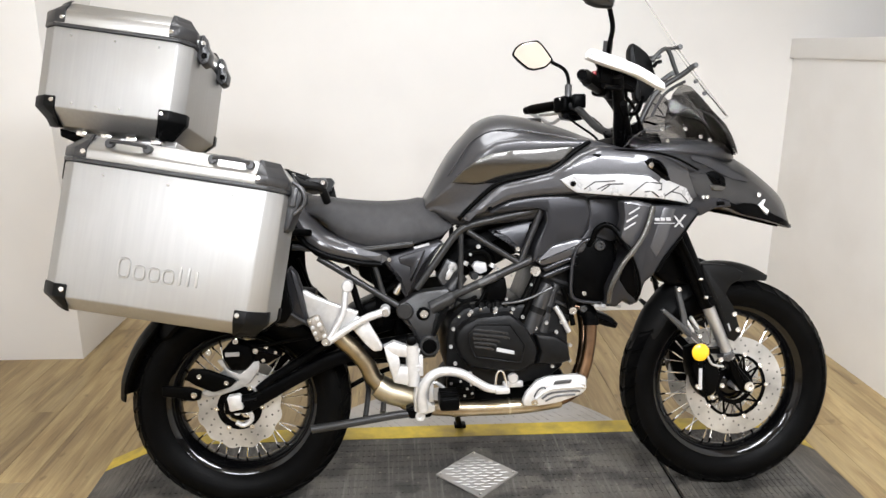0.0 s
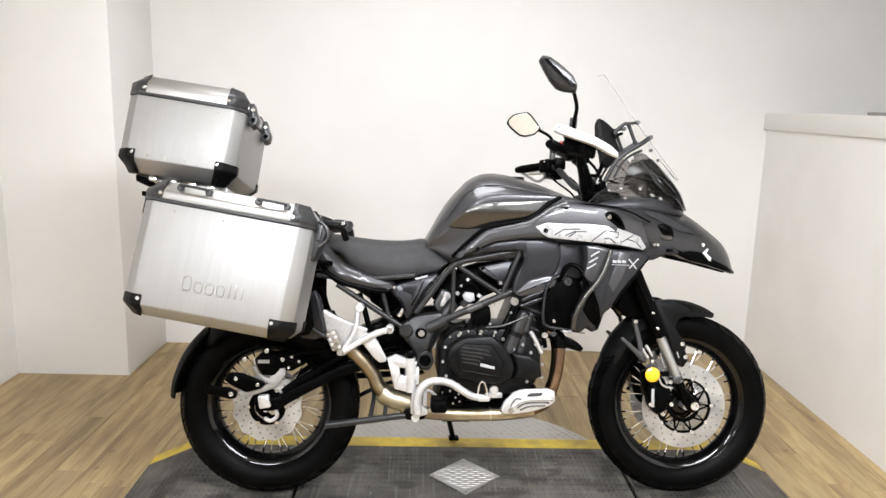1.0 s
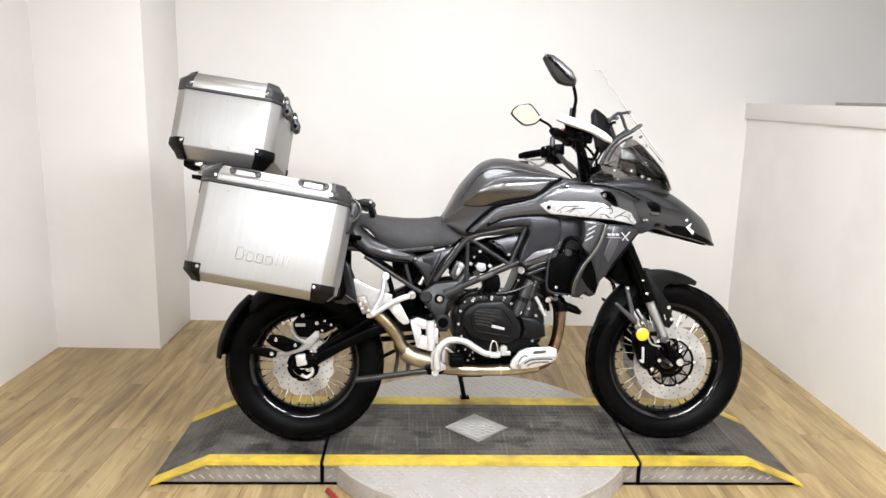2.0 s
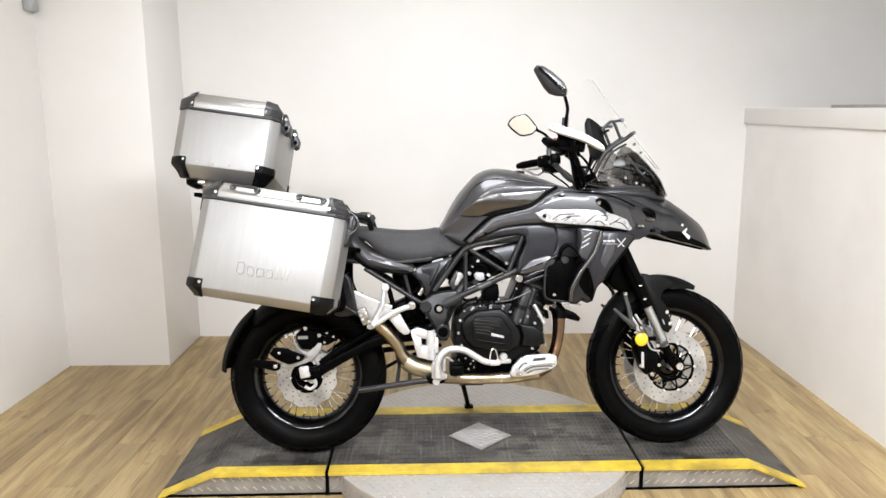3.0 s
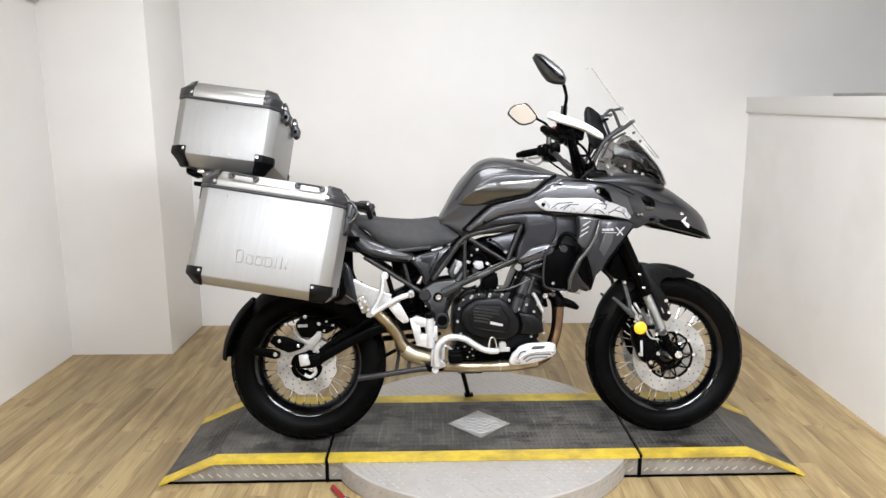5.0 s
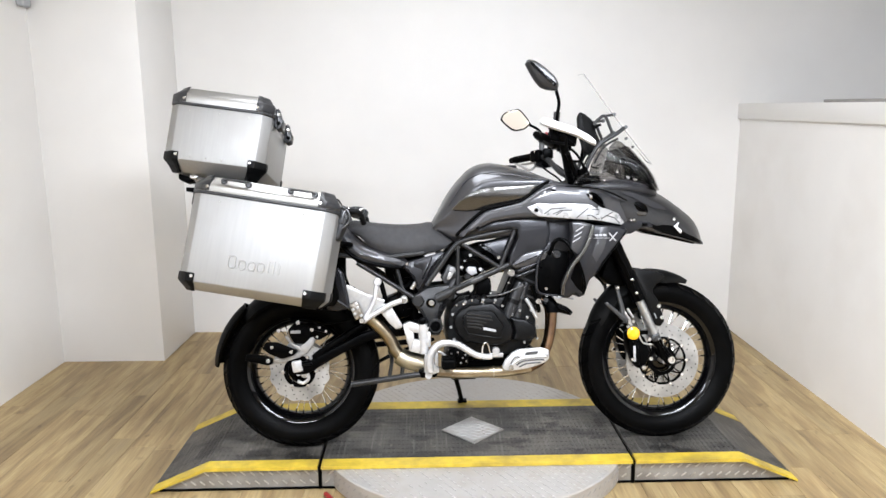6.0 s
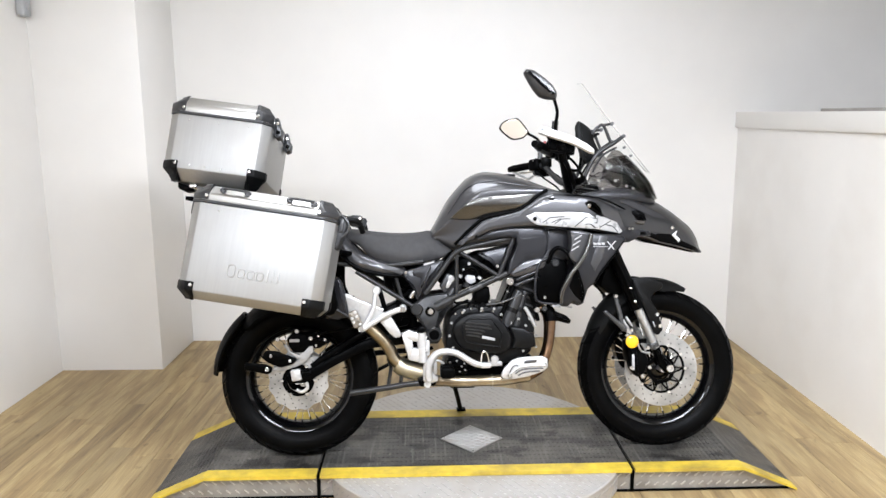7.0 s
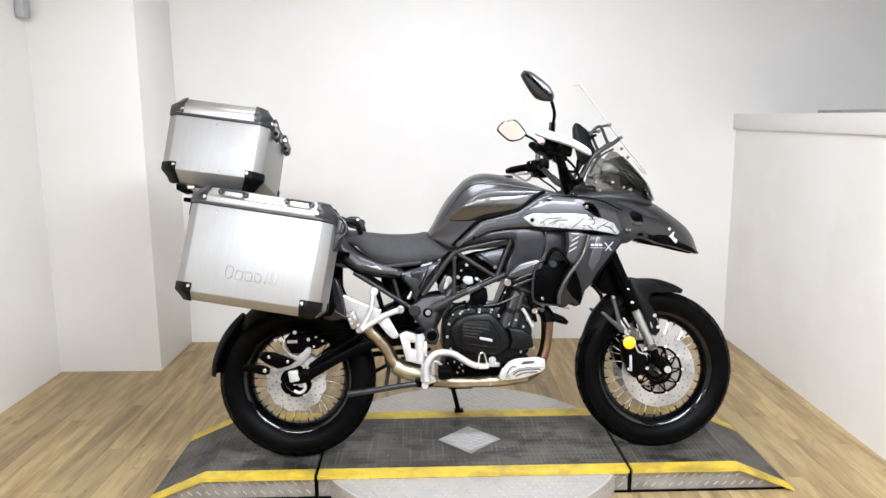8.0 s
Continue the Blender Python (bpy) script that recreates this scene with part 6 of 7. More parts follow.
part("horn", panel([(0.214, 0.593), (0.271, 0.586), (0.318, 0.568), (0.340, 0.545), (0.330, 0.532), (0.294, 0.542), (0.248, 0.560)], -0.145, -0.06, 0.008, 1), SATIN, bike, "black lower radiator stay")
part("bolt", bolt((0.193, -0.165, 0.597), 0.012, 0.014), CHROME, bike)
part("bolt", bolt((0.224, -0.165, 0.601), 0.010, 0.012), GREY, bike)
part("clip_strip", pipe([(0.30, -0.168, 0.61), (0.335, -0.168, 0.602)], 0.004, 6), PALE, bike)

# exhaust
part("header_pipe", pipe([(0.215, -0.11, 0.60), (0.254, -0.13, 0.575), (0.256, -0.135, 0.53), (0.246, -0.14, 0.46), (0.228, -0.145, 0.40), (0.202, -0.15, 0.352), (0.14, -0.15, 0.322)], 0.0185, 14, 4), HEADER, bike, "heat-tinted exhaust header")
part("header_pipe", pipe([(0.215, -0.03, 0.60), (0.250, -0.05, 0.57), (0.252, -0.08, 0.50), (0.235, -0.10, 0.42), (0.195, -0.12, 0.36), (0.13, -0.13, 0.325)], 0.0165, 14, 4), HEADER, bike, "heat-tinted exhaust header")
part("header_sleeve", pipe([(0.235, -0.12, 0.598), (0.255, -0.13, 0.575), (0.257, -0.135, 0.545)], 0.0245, 14, 3), SATIN, bike, "black header sleeve")
part("exhaust_pipe", pipe([(0.16, -0.15, 0.328), (0.06, -0.15, 0.316), (-0.05, -0.15, 0.314), (-0.153, -0.15, 0.316), (-0.25, -0.145, 0.325), (-0.30, -0.14, 0.342)], 0.0225, 14, 4), EXHAUST, bike, "golden heat-tinted exhaust pipe")
part("exhaust_clamp", pipe([(0.005, -0.15, 0.315), (0.011, -0.15, 0.315)], 0.0245, 14), COLLECTOR, bike)
part("exhaust_clamp", pipe([(-0.158, -0.15, 0.316), (-0.148, -0.15, 0.316)], 0.0250, 14), EXHAUST, bike)
pump = part("brake_pump", panel([(-0.173, 0.407), (-0.126, 0.411), (-0.092, 0.394), (-0.092, 0.344), (-0.172, 0.342)], -0.158, -0.12, 0.006, 1), SATIN, bike, "black rear brake pump block")
for k in range(4):
    part("pump_rib", cube(-0.168, -0.128, -0.163, -0.150, 0.352 + 0.013 * k, 0.357 + 0.013 * k, 0.001, 1), PLASTIC, pump)
for bx, bz in ((-0.161, 0.394), (-0.134, 0.399), (-0.150, 0.374), (-0.104, 0.388), (-0.123, 0.356), (-0.101, 0.362), (-0.115, 0.376)):
    part("pump_bolt", bolt((bx, -0.158, bz), 0.0038, 0.007), STEEL, pump)
part("collector", pipe([(-0.26, -0.13, 0.345), (-0.30, -0.13, 0.360), (-0.345, -0.13, 0.372), (-0.372, -0.13, 0.390)], 0.042, 18, 4, r_end=0.034), COLLECTOR, bike, "pale heat-tinted steel collector box")
part("tail_pipe", pipe([(-0.365, -0.13, 0.388), (-0.387, -0.13, 0.415), (-0.402, -0.13, 0.45), (-0.435, -0.135, 0.495), (-0.485, -0.14, 0.545), (-0.54, -0.15, 0.60), (-0.60, -0.16, 0.63)], 0.025, 14, 4), EXHAUST, bike, "golden heat-tinted link pipe")
sh = [(0.040, 0.337), (0.052, 0.364), (0.083, 0.397), (0.113, 0.408), (0.203, 0.412), (0.231, 0.401), (0.231, 0.366), (0.214, 0.350), (0.146, 0.329), (0.089, 0.322), (0.048, 0.324)]
shield = part("exhaust_shield", panel(sh, -0.186, -0.172, 0.007, 1), CAST, bike, "silver cast exhaust heat shield")
part("shield_slot", panel([(0.130, 0.384), (0.138, 0.397), (0.188, 0.399), (0.182, 0.387)], -0.1885, -0.18, 0.002), GREY, shield, "dark slot")
for pts in ([(0.098, 0.344), (0.128, 0.361), (0.200, 0.364), (0.208, 0.360)], [(0.108, 0.337), (0.140, 0.350), (0.196, 0.353)]):
    part("shield_slot", pipe([(x, -0.187, z) for x, z in pts], 0.0030, 8, 3), GREY, shield, "dark slot")
part("shield_slot", pipe([(0.076, -0.187, 0.352), (0.088, -0.187, 0.372), (0.104, -0.187, 0.378), (0.110, -0.187, 0.370), (0.098, -0.187, 0.356), (0.082, -0.187, 0.350)], 0.0024, 8, 2, True), GREY, shield, "dark slot")
part("shield_rib", pipe([(0.078, -0.187, 0.345), (0.12, -0.190, 0.373), (0.20, -0.190, 0.378), (0.224, -0.187, 0.374)], 0.005, 8, 3), CAST, shield)
part("bolt", bolt((0.076, -0.186, 0.337), 0.010, 0.007), CHROME, bike)
part("bolt", bolt((0.218, -0.186, 0.376), 0.007, 0.006), CHROME, bike)

# rider and passenger footrests
bm = panel([(-0.353, 0.520), (-0.324, 0.532), (-0.280, 0.516), (-0.250, 0.505), (-0.256, 0.482), (-0.311, 0.488), (-0.330, 0.495)], -0.205, -0.178, 0.005, 0)
for piece in ([(-0.353, 0.520), (-0.311, 0.496), (-0.307, 0.458), (-0.326, 0.414), (-0.336, 0.450)], [(-0.326, 0.414), (-0.309, 0.462), (-0.276, 0.458), (-0.255, 0.462), (-0.255, 0.403), (-0.281, 0.403)]):
    panel(piece, -0.2045, -0.178, 0.005, 0, bm=bm)
tube(bm, [(-0.274, -0.195, 0.520), (-0.272, -0.195, 0.46), (-0.270, -0.195, 0.404)], 0.019, 16)
box(bm, -0.256, -0.243, -0.205, -0.185, 0.43, 0.49, 0.004)
part("footrest_hanger", bm, CAST, bike, "pale cast aluminium footrest hanger")
# Added black plate, so that the hanger's open window reads dark.
part("hanger_web", panel([(-0.335, 0.475), (-0.285, 0.490), (-0.255, 0.470), (-0.250, 0.425), (-0.300, 0.415), (-0.335, 0.440)], -0.165, -0.12, 0.006, 1), SATIN, bike, "black plate added behind the footrest hanger")
part("hanger_knob", lathe([(0.004, -0.212), (0.013, -0.208), (0.016, -0.195), (0.013, -0.182), (0.004, -0.178)], 16, (-0.275, 0, 0.532), closed=False), SATIN, bike)
part("hanger_lower", panel([(-0.265, 0.415), (-0.235, 0.415), (-0.232, 0.36), (-0.212, 0.345), (-0.212, 0.328), (-0.245, 0.318), (-0.272, 0.33), (-0.272, 0.37)], -0.208, -0.165, 0.006, 1), CAST, bike, "pale cast aluminium pedal bracket")
part("hanger_clamp", panel([(-0.295, 0.335), (-0.27, 0.345), (-0.235, 0.345), (-0.215, 0.33), (-0.225, 0.308), (-0.285, 0.306)], -0.200, -0.12, 0.006, 1), SATIN, bike)
part("bolt", bolt((-0.255, -0.208, 0.318), 0.014, 0.010), CAST, bike)
part("bolt", bolt((-0.248, -0.208, 0.352), 0.012, 0.010), CHROME, bike)
part("bolt", bolt((-0.258, -0.205, 0.455), 0.010, 0.008), CAST, bike)
part("brake_pedal", pipe([(-0.247, -0.218, 0.335), (-0.250, -0.22, 0.37), (-0.243, -0.222, 0.405), (-0.222, -0.223, 0.435), (-0.188, -0.224, 0.447), (-0.14, -0.224, 0.440), (-0.098, -0.225, 0.415), (-0.065, -0.226, 0.396), (-0.035, -0.226, 0.390), (-0.01, -0.226, 0.388)], 0.0155, 12, 4, r_end=0.011), CAST, bike, "pale cast brake pedal")
tip = part("pedal_tip", cube(-0.045, -0.004, -0.245, -0.21, 0.380, 0.398, 0.005), CAST, bike)
part("pedal_loop", pipe([(-0.044, -0.228, 0.396), (-0.040, -0.228, 0.43), (-0.032, -0.228, 0.443), (-0.024, -0.228, 0.443), (-0.017, -0.228, 0.43), (-0.010, -0.228, 0.396)], 0.0035, 8, 3), CHROME, tip)
part("foot_peg", cube(-0.205, -0.15, -0.29, -0.20, 0.352, 0.392, 0.010, 3), PLASTIC, bike, "black rubber rider footpeg")
for k in range(5):
    part("peg_rib", cube(-0.203, -0.152, -0.283 + 0.016 * k, -0.275 + 0.016 * k, 0.391, 0.397, 0.002, 1), PLASTIC, bike)
part("pedal_spring", pipe([(-0.235, -0.2, 0.40), (-0.21, -0.2, 0.41), (-0.18, -0.19, 0.385)], 0.005, 8, 3), STEEL, bike)
part("brake_switch", cube(-0.23, -0.215, -0.205, -0.185, 0.355, 0.41, 0.004), STEEL, bike)
part("passenger_bracket", panel([(-0.583, 0.676), (-0.565, 0.684), (-0.530, 0.664), (-0.495, 0.648), (-0.45, 0.630), (-0.418, 0.618), (-0.44, 0.585), (-0.468, 0.558), (-0.505, 0.540), (-0.532, 0.555), (-0.555, 0.60)], -0.195, -0.180, 0.005, 1), CAST, bike, "pale cast passenger footrest plate")
part("heel_guard", panel([(-0.603, 0.752), (-0.584, 0.732), (-0.572, 0.690), (-0.563, 0.642), (-0.556, 0.592), (-0.602, 0.580), (-0.648, 0.587), (-0.648, 0.635), (-0.630, 0.697)], -0.205, -0.175, 0.010, 1), PAINT_MATT, bike, "matt dark heel guard")
part("carrier_rod", pipe([(-0.640, -0.225, 0.652), (-0.60, -0.215, 0.620), (-0.552, -0.208, 0.586)], 0.005, 8), FRAME, bike, "thin carrier rod")
part("carrier_bracket", panel([(-0.700, 0.676), (-0.652, 0.665), (-0.654, 0.652), (-0.685, 0.608), (-0.70, 0.608)], -0.262, -0.25, 0.003, 1), SATIN, bike, "black carrier bracket")
part("bolt", bolt((-0.655, -0.262, 0.659), 0.005, 0.005), CHROME, bike)
part("bolt", bolt((-0.668, -0.262, 0.660), 0.005, 0.005), CHROME, bike)
part("bracket_leg", panel([(-0.462, 0.600), (-0.425, 0.606), (-0.395, 0.592), (-0.353, 0.516), (-0.358, 0.505), (-0.378, 0.502), (-0.40, 0.520)], -0.190, -0.178, 0.005, 1), CAST, bike, "pale cast bracket leg")
part("bracket_arm", pipe([(-0.345, -0.2, 0.618), (-0.39, -0.205, 0.605), (-0.43, -0.205, 0.586), (-0.508, -0.215, 0.540)], 0.011, 10, 4), CAST, bike, "pale cast footrest arm")
part("bracket_arm", pipe([(-0.450, -0.2, 0.694), (-0.455, -0.205, 0.665), (-0.460, -0.21, 0.625), (-0.482, -0.212, 0.58), (-0.512, -0.218, 0.535)], 0.009, 10, 4), CAST, bike, "pale cast footrest arm")
part("arm_boss", drum((-0.448, 0, 0.692), 0.016, -0.17, -0.215, 0.004), CAST, bike)
part("arm_boss", drum((-0.345, 0, 0.618), 0.014, -0.15, -0.212, 0.004), CAST, bike)
part("bolt", bolt((-0.345, -0.212, 0.618), 0.009, 0.006), CHROME, bike)
peg_at = Matrix.Translation((-0.530, -0.215, 0.586)) @ Euler((0, radians(-22), 0)).to_matrix().to_4x4()
peg = part("passenger_peg", cube(-0.018, 0.018, -0.035, 0.0, -0.034, 0.034, 0.008, 2, peg_at), PEG, bike, "worn steel folded passenger footpeg")
for k in range(8):
    part("peg_tooth", box(bmesh.new(), -0.016 + 0.02 * (k % 2), -0.004 + 0.02 * (k % 2), -0.041, -0.03, -0.032 + 0.017 * (k // 2), -0.021 + 0.017 * (k // 2), 0.003, 1, peg_at), CAST if k % 3 else PEG, peg)
part("bolt", bolt((-0.51, -0.225, 0.545), 0.012, 0.012), CHROME, bike)
part("centre_stand", pipe([(-0.56, -0.205, 0.292), (-0.48, -0.20, 0.300), (-0.40, -0.195, 0.309), (-0.32, -0.19, 0.318), (-0.225, -0.18, 0.322)], 0.0115, 12, 3), FRAME, bike, "folded tubular centre stand leg")
part("stand_strut", pipe([(-0.36, -0.17, 0.32), (-0.355, -0.10, 0.37), (-0.36, -0.06, 0.40)], 0.008, 8, 3), FRAME, bike)
part("stand_strut", pipe([(-0.41, -0.17, 0.31), (-0.40, -0.10, 0.37), (-0.41, -0.06, 0.40)], 0.008, 8, 3), FRAME, bike)
part("chain_guard", pipe([(-0.50, 0.10, 0.40), (-0.40, 0.10, 0.405), (-0.30, 0.10, 0.41)], 0.012, 8), SATIN, bike)
part("chain", pipe([(-0.60, 0.085, 0.425), (-0.40, 0.085, 0.44), (-0.22, 0.085, 0.46)], 0.008, 8), SATIN, bike)
part("chain", pipe([(-0.60, 0.085, 0.26), (-0.40, 0.085, 0.36), (-0.22, 0.085, 0.42)], 0.008, 8), SATIN, bike)
part("side_stand", pipe([(-0.17, 0.12, 0.34), (-0.15, 0.17, 0.29), (-0.115, 0.28, 0.20), (-0.085, 0.40, 0.080)], 0.011, 10, 3), SATIN, bike, "black side stand leg")
part("stand_foot", cube(-0.103, -0.060, 0.382, 0.424, 0.0, 0.012, 0.005, 2, Matrix.Translation((0, 0.405, 0.070)) @ Euler((radians(LEAN), 0, 0)).to_matrix().to_4x4() @ Matrix.Translation((0, -0.405, 0))), SATIN, bike)
part("bash_bracket", cube(-0.16, -0.06, -0.13, -0.10, 0.282, 0.30, 0.005), SATIN, bike)
part("belly_pan", panel([(-0.17, 0.40), (0.17, 0.42), (0.20, 0.36), (0.12, 0.315), (-0.14, 0.31), (-0.19, 0.34)], -0.10, 0.10, 0.015), SATIN, bike, "black sump guard")

# luggage rack
for s in (-1, 1):
    part("rack_plate", panel([(-0.66, 0.865), (-0.618, 0.89), (-0.604, 0.84), (-0.606, 0.70), (-0.592, 0.64), (-0.612, 0.605), (-0.69, 0.60), (-0.68, 0.66), (-0.665, 0.74)], 0.255 * s, 0.235 * s, 0.006, 1), SATIN, bike, "black pannier carrier plate")
    part("rack_tube", pipe([(-0.55, 0.16 * s, 0.84), (-0.62, 0.235 * s, 0.85), (-0.80, 0.245 * s, 0.85), (-1.00, 0.245 * s, 0.87), (-1.05, 0.22 * s, 0.95), (-1.02, 0.12 * s, 1.02)], 0.010, 10, 4), SATIN, bike, "black tubular luggage carrier")
    part("rack_tube", pipe([(-0.60, 0.245 * s, 0.65), (-0.80, 0.245 * s, 0.66), (-1.00, 0.245 * s, 0.72), (-1.02, 0.245 * s, 0.86)], 0.010, 10, 4), SATIN, bike, "black tubular luggage carrier")
    part("grab_rail", pipe([(-0.50, 0.13 * s, 0.925), (-0.515, 0.175 * s, 0.965), (-0.56, 0.185 * s, 0.975), (-0.62, 0.17 * s, 1.0), (-0.80, 0.14 * s, 1.05), (-0.95, 0.12 * s, 1.065)], 0.012, 10, 4), BLACK_MATT, bike, "black grab rail")
part("tail", loft([[(x, w * math.cos(t), zc + h * math.sin(t)) for t in np.linspace(0, 2 * math.pi, 18, endpoint=False)] for x, w, zc, h in ((-0.55, 0.12, 0.86, 0.06), (-0.70, 0.12, 0.88, 0.065), (-0.85, 0.11, 0.91, 0.055), (-1.0, 0.09, 0.94, 0.04), (-1.08, 0.06, 0.955, 0.02))]), PLASTIC, bike, "black tail unit")
part("rack_platform", panel([(-1.20, 1.085), (-0.86, 1.040), (-0.62, 0.985), (-0.62, 0.965), (-0.86, 1.020), (-1.20, 1.065)], -0.13, 0.13, 0.006, 1), SATIN, bike, "black top rack plate")
for s in (-1, 1):
    part("rail_end", panel([(-0.560, 0.985), (-0.535, 0.992), (-0.503, 0.990), (-0.494, 0.976), (-0.506, 0.948), (-0.535, 0.945), (-0.565, 0.958)], 0.178 * s, 0.13 * s, 0.006, 1), FRAME, bike, "charcoal grab rail end")
    part("bolt", bolt((-0.506, 0.178 * s, 0.978), 0.007, 0.007, s), CHROME, bike)
    part("bolt", bolt((-0.585, 0.178 * s, 1.0), 0.007, 0.007, s), CHROME, bike)
part("pillion_seat", loft([[(x, w * math.copysign(abs(math.cos(t)) ** 0.6, math.cos(t)), zc + h * math.copysign(abs(math.sin(t)) ** 0.7, math.sin(t))) for t in np.linspace(0, 2 * math.pi, 20, endpoint=False)] for x, w, zc, h in ((-0.56, 0.10, 0.925, 0.025), (-0.62, 0.13, 0.945, 0.04), (-0.75, 0.13, 0.965, 0.045), (-0.86, 0.12, 0.985, 0.04), (-0.92, 0.08, 0.99, 0.02))]), SEAT, bike, "black vinyl pillion seat")


# ---- luggage ----
CAPS = mat("grey_black_plastic", (0.025, 0.025, 0.0265), 0.36, var=0.15, scale=60, bump=0.08, bump_scale=300)


def chamfer_box(x0, x1, y0, y1, z0, z1, c, cz0, cz1, bevel=0.004):
    """A box with cut corners: upright edges by c, bottom edge by cz0, top edge by cz1."""
    def ring(z, k):
        a, b = c, k
        return [(x0 + b, y0 + a + b, z), (x0 + a + b, y0 + b, z), (x1 - a - b, y0 + b, z), (x1 - b, y0 + a + b, z), (x1 - b, y1 - a - b, z), (x1 - a - b, y1 - b, z), (x0 + a + b, y1 - b, z), (x0 + b, y1 - a - b, z)]
    rings = []
    if cz0:
        rings.append(ring(z0, cz0))
    rings += [ring(z0 + cz0, 0), ring(z1 - cz1, 0)]
    if cz1:
        rings.append(ring(z1, cz1))
    bm = loft(rings)
    if bevel:
        bmesh.ops.bevel(bm, geom=list(bm.edges), offset=bevel, segments=2, profile=0.5, affect="EDGES")
    return bm


def corner_cap(x, y, z, sx, sy, sz, w, h, c, cut):
    """A moulded corner piece that wraps one corner of a case and follows its cut edge."""
    t, g = 0.004, 0.012
    pts = [(x - sx * w, y + sy * t), (x - sx * c, y + sy * t), (x + sx * t, y - sy * c), (x + sx * t, y - sy * w), (x + sx * (t - g), y - sy * w), (x - sx * (c + 0.004), y - sy * g), (x - sx * w, y - sy * g)]

    def lvl(zz, k):
        return [(px - sx * (k if i in (1, 2, 3) else k * 0.5 if i in (4, 5) else 0), py - sy * (k if i in (0, 1, 2) else k * 0.5 if i in (5, 6) else 0), zz) for i, (px, py) in enumerate(pts)]
    bm = loft([lvl(z + sz * t, cut), lvl(z - sz * cut, 0), lvl(z - sz * h, 0)])
    bmesh.ops.bevel(bm, geom=list(bm.edges), offset=0.002, segments=1, affect="EDGES")
    return bm


def case(name, m, lx, ly, body_h, lid_h, c, cut, label, category, group, faces, handles):
    """An aluminium luggage case; x along the bike, outer face towards -y, origin at the bottom centre."""
    ob = thing(name, m, label, category, group)
    x0, x1, y0, y1 = -lx / 2, lx / 2, -ly / 2, ly / 2
    part("body", chamfer_box(x0, x1, y0, y1, 0, body_h, c, cut, 0), ALU, ob, "brushed aluminium body")
    part("seal", chamfer_box(x0 - 0.003, x1 + 0.003, y0 - 0.003, y1 + 0.003, body_h + 0.001, body_h + 0.011, c, 0, 0, 0.002), CAPS, ob, "dark rubber lid seal")
    lid = part("lid", chamfer_box(x0 - 0.001, x1 + 0.001, y0 - 0.001, y1 + 0.001, body_h + 0.010, body_h + lid_h, c, 0, 0.034), ALU_LID, ob, "brushed aluminium lid")
    for sx in (-1, 1):
        for sy in (-1, 1):
            ex, ey = sx * lx / 2, sy * ly / 2
            cap = part("corner_cap", corner_cap(ex, ey, 0, sx, sy, -1, c + 0.029, cut + 0.030, c, cut), BLACK_MATT, ob, "black plastic corner")
            part("rivet", bolt((ex - sx * (c + 0.020), ey + sy * 0.004, cut + 0.018), 0.006, 0.004, sy, False), CHROME, cap)
            cap = part("lid_corner", corner_cap(ex, ey, body_h + lid_h, sx, sy, 1, c + 0.027, lid_h - 0.012, c, 0.034), CAPS, lid, "grey-black plastic lid corner")
            part("rivet", bolt((ex - sx * (c + 0.020), ey + sy * 0.004, body_h + 0.026), 0.006, 0.004, sy, False), CHROME, lid)
    for hx in handles:
        zt = body_h + lid_h - 0.020
        part("handle", pipe([(hx - 0.042, y0 + 0.018, zt + 0.004), (hx - 0.040, y0 + 0.006, zt + 0.010), (hx - 0.030, y0 + 0.002, zt + 0.012), (hx + 0.030, y0 + 0.002, zt + 0.012), (hx + 0.040, y0 + 0.006, zt + 0.010), (hx + 0.042, y0 + 0.018, zt + 0.004)], 0.0045, 8, 3), CAPS, lid, "dark lashing loop")
        for e in (-0.044, 0.044):
            part("loop_foot", drum((hx + e, 0, zt + 0.006), 0.011, y0 + 0.022, y0 + 0.006, 0.002, 12), CAPS, lid)
    for rx in faces:
        part("rivet", bolt((rx, y0, body_h - 0.022), 0.0028, 0.003, -1, False), CHROME, ob)
    return ob, x0, x1, y0, y1


# side case and top case
at = BIKE @ pose(-0.886, -0.503, 0.713, -6.0, 9.86, -4.8) @ pose(0, 0.124, -0.048)
side, x0, x1, y0, y1 = case("side_case", at, 0.522, 0.24, 0.343, 0.068, 0.038, 0.030, "brushed aluminium motorcycle side case with black plastic corners", "luggage case", "luggage cases", (-0.15, 0.0, 0.15), (-0.108, 0.132))
# raised plain rings and bars where the maker's name is embossed
for xx, w, h in ((-0.084, 0.026, 0.043), (-0.047, 0.024, 0.030), (-0.013, 0.024, 0.030), (0.020, 0.024, 0.030)):
    ring = [(xx + w * (0.5 + 0.5 * math.copysign(abs(math.cos(t)) ** 0.6, math.cos(t))), y0 - 0.0004, 0.096 + h * (0.5 + 0.5 * math.copysign(abs(math.sin(t)) ** 0.6, math.sin(t)))) for t in np.linspace(0, 2 * math.pi, 20, endpoint=False)]
    part("embossed_ring", pipe(ring, 0.0030, 6, closed=True), ALU_LID, side)
for xx, h in ((0.056, 0.044), (0.075, 0.044), (0.094, 0.038)):
    part("embossed_bar", panel([(xx, 0.096), (xx + 0.007, 0.096), (xx + 0.007, 0.096 + h), (xx, 0.096 + h)], y0 - 0.003, y0 + 0.001, 0.0017, 1), ALU_LID, side)
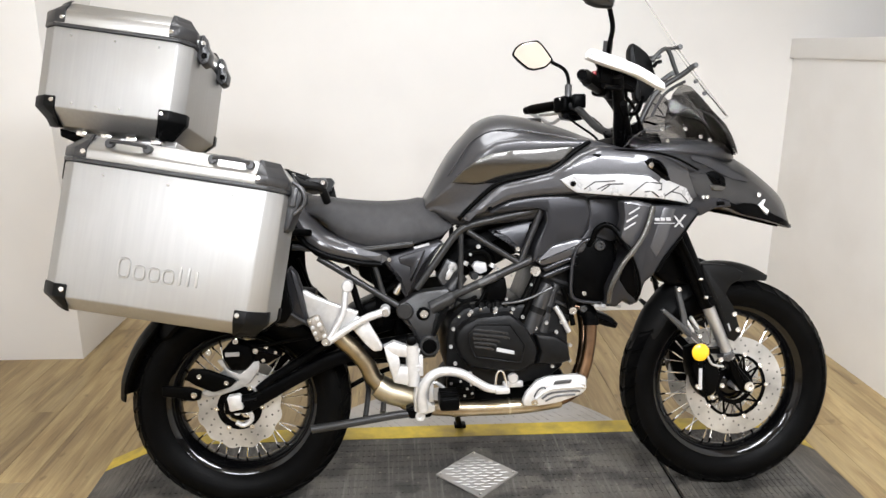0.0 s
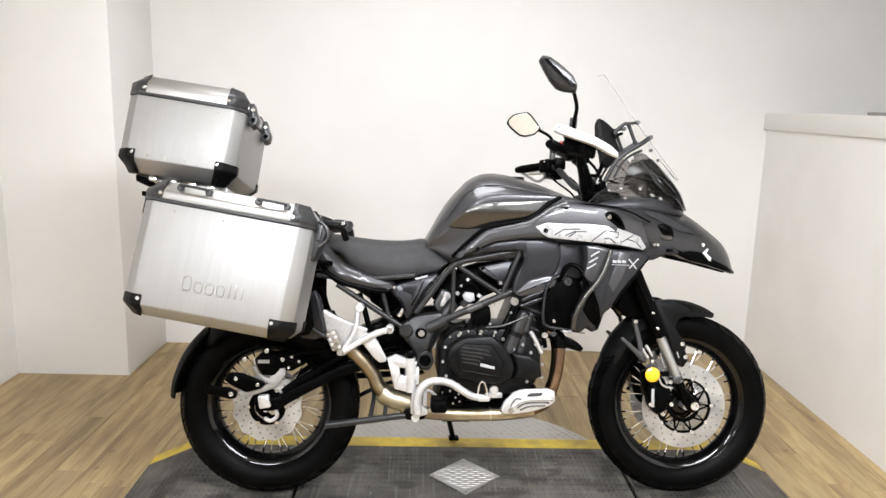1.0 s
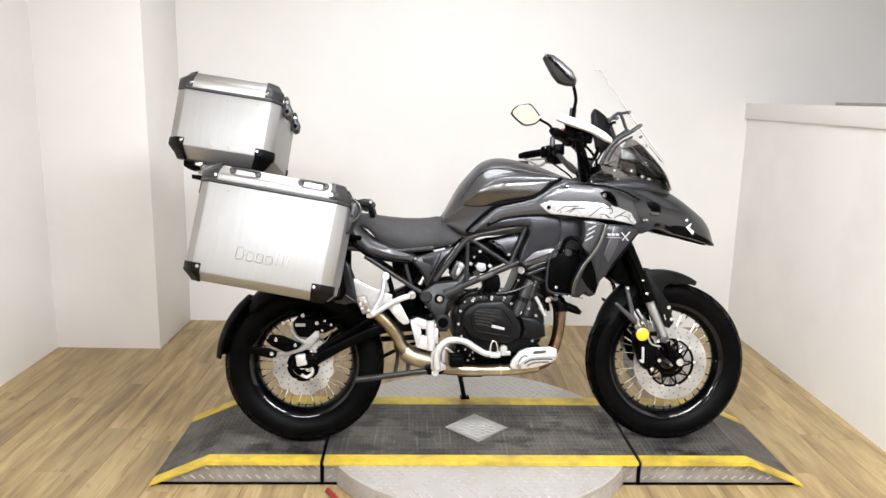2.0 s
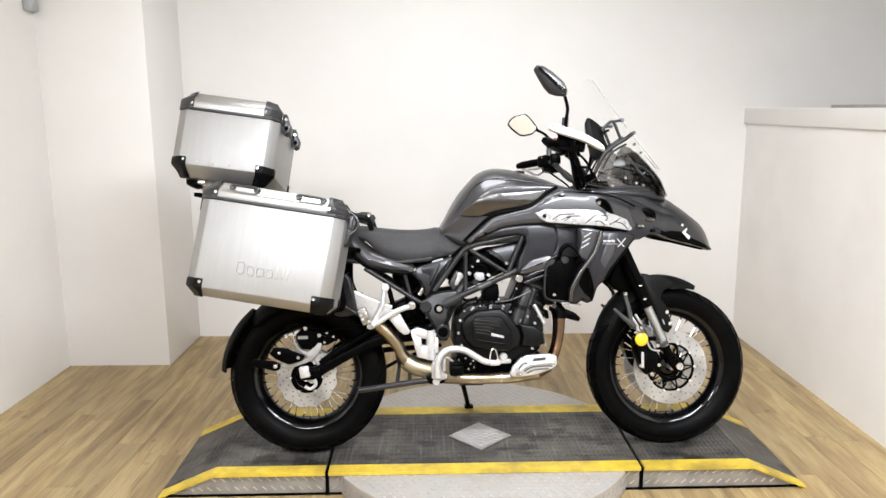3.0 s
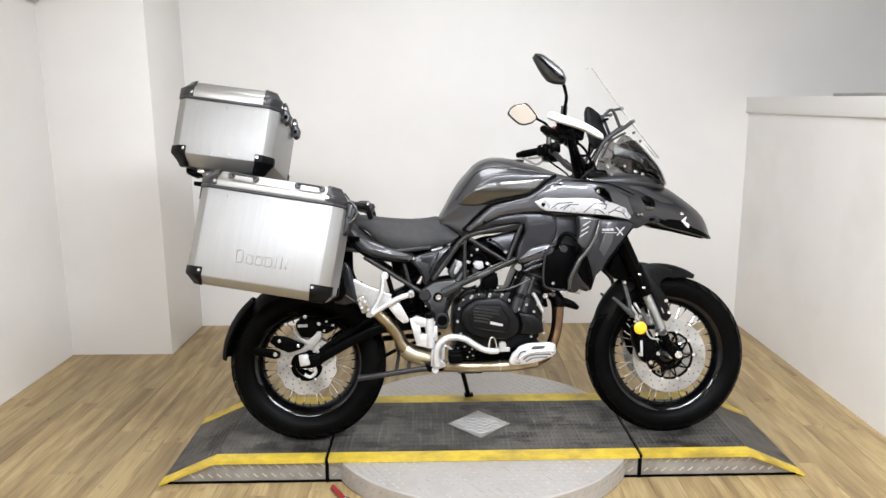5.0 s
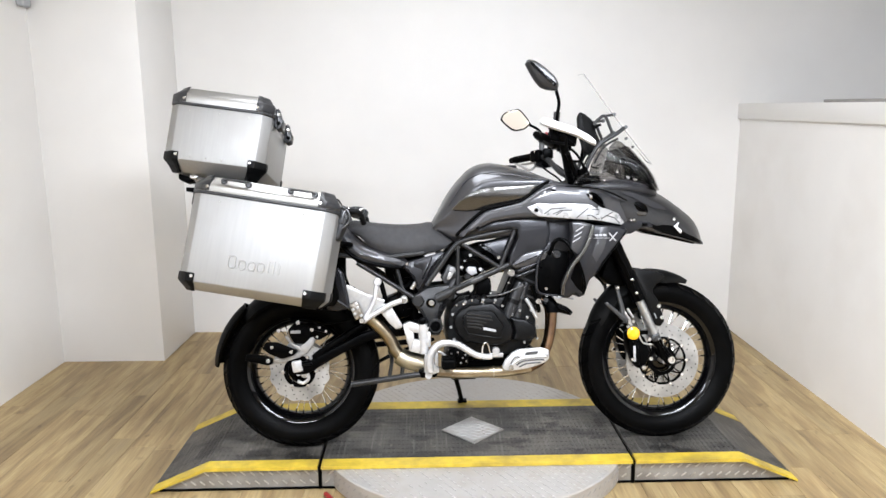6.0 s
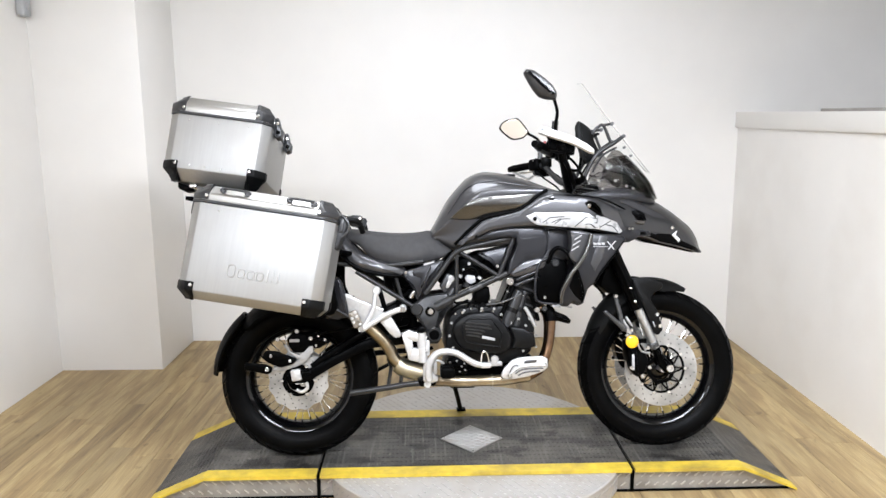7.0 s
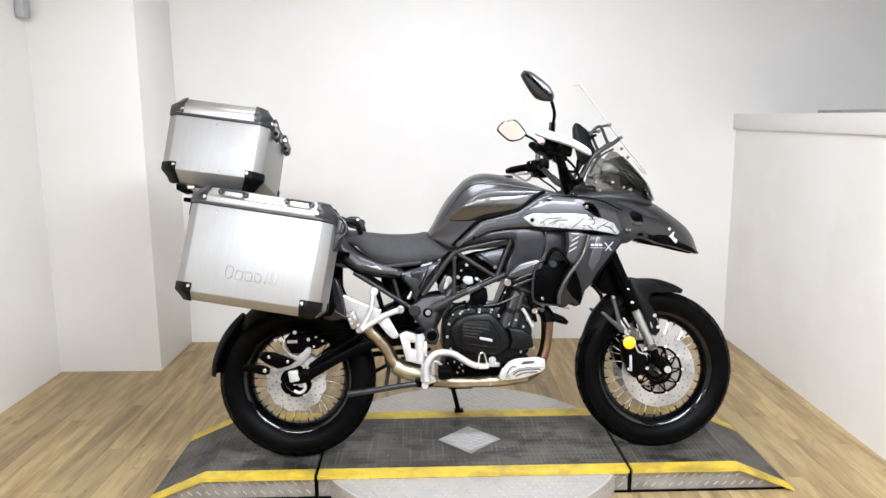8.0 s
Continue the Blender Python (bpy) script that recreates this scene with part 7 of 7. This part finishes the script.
lat = part("latch", panel([(x1 - 0.004, 0.250), (x1 + 0.012, 0.262), (x1 + 0.020, 0.300), (x1 + 0.034, 0.345), (x1 + 0.022, 0.372), (x1 + 0.004, 0.380), (x1 - 0.004, 0.372)], -0.034, 0.034, 0.006, 1), CAPS, side, "grey front latch")
part("latch_hook", pipe([(x1 + 0.004, -0.040, 0.378), (x1 + 0.030, -0.040, 0.362), (x1 + 0.040, -0.036, 0.330), (x1 + 0.018, -0.034, 0.300)], 0.0042, 8, 3), GREY, lat, "grey latch hook")
part("latch_bar", cube(x1 + 0.006, x1 + 0.020, -0.046, -0.028, 0.318, 0.366, 0.003), GREY, lat)
part("hinge_strip", cube(x0 - 0.004, x0 + 0.004, -0.08, 0.08, 0.30, 0.352, 0.002), SATIN, side)
part("carrier_clip", cube(-0.20, 0.20, y1 - 0.004, y1 + 0.02, 0.12, 0.20, 0.004), SATIN, side)

at = BIKE @ pose(-1.108, -0.064, 1.202, -6.6, 8.31, -0.84) @ pose(0, 0.234, -0.063)
top, x0, x1, y0, y1 = case("top_case", at, 0.414, 0.46, 0.271, 0.080, 0.037, 0.045, "brushed aluminium motorcycle top case with black plastic corners", "luggage case", "luggage cases", (-0.12, 0.0, 0.12), ())
for yy in (-0.13, 0.12):
    lat = part("latch", panel([(x1 - 0.004, 0.320), (x1 + 0.012, 0.325), (x1 + 0.022, 0.297), (x1 + 0.036, 0.275), (x1 + 0.034, 0.243), (x1 + 0.016, 0.233), (x1 + 0.002, 0.247), (x1 - 0.004, 0.275)], yy - 0.026, yy + 0.026, 0.007, 2), CAPS, top, "grey moulded lid latch")
    part("latch_hole", drum((x1 + 0.020, 0, 0.261), 0.009, yy - 0.029, yy - 0.02, 0.001, 14), SATIN, lat)
    part("latch_pin", pipe([(x1 + 0.014, yy - 0.032, 0.297), (x1 + 0.014, yy + 0.032, 0.297)], 0.007, 10), CHROME, lat)
for rx in (-0.095, -0.030, 0.035):
    part("rivet", bolt((rx, y0, 0.060), 0.0030, 0.003, -1, False), CHROME, top)
part("mount_plate", cube(-0.13, 0.17, -0.12, 0.12, -0.022, 0.004, 0.005), STEEL, top, "steel mounting plate")
for k in range(4):
    part("mount_stud", cube(-0.10 + 0.07 * k, -0.07 + 0.07 * k, -0.17, -0.10, -0.020, -0.002, 0.004), CHROME, top)
part("mount_hook", panel([(-0.155, -0.002), (-0.10, -0.010), (-0.09, -0.026), (-0.115, -0.036), (-0.150, -0.026)], -0.15, -0.10, 0.004, 1), SATIN, top, "black mounting hook")

# ---- floor planks ----
PW, PL, Y_NEAR = 0.122, 0.92, -1.6
meshes = {}


def plank_mesh(l):
    key = round(l, 3)
    if key not in meshes:
        meshes[key] = mesh_of("plank", cube(0.0005, PW - 0.0005, 0.0005, l - 0.0005, -0.006, 0, 0.0008, 1), PLANK)
    return meshes[key]


rng = random.Random(4)
for i in range(int((WX1 - WX0) / PW) + 1):
    x, ya = WX0 + i * PW, Y_NEAR
    y = Y_NEAR + round(rng.uniform(0.15, PL), 2)
    while ya < WY:
        yb = min(y, WY)
        if yb - ya > 0.02:
            part("plank", plank_mesh(yb - ya), None, floor).matrix_basis = pose(x, ya, 0)
        ya, y = y, y + PL
bm = bmesh.new()
for i in range(int((WX1 - WX0) / PW) + 1):
    y = BACK
    while y < Y_NEAR - 0.02:
        yb = min(y + PL, Y_NEAR)
        box(bm, WX0 + i * PW + 0.0005, WX0 + (i + 1) * PW - 0.0005, y + 0.0005, yb - 0.0005, -0.006, 0)
        y = yb
tagged(part("plank_rest", bm, PLANK, floor), kind="stuff")
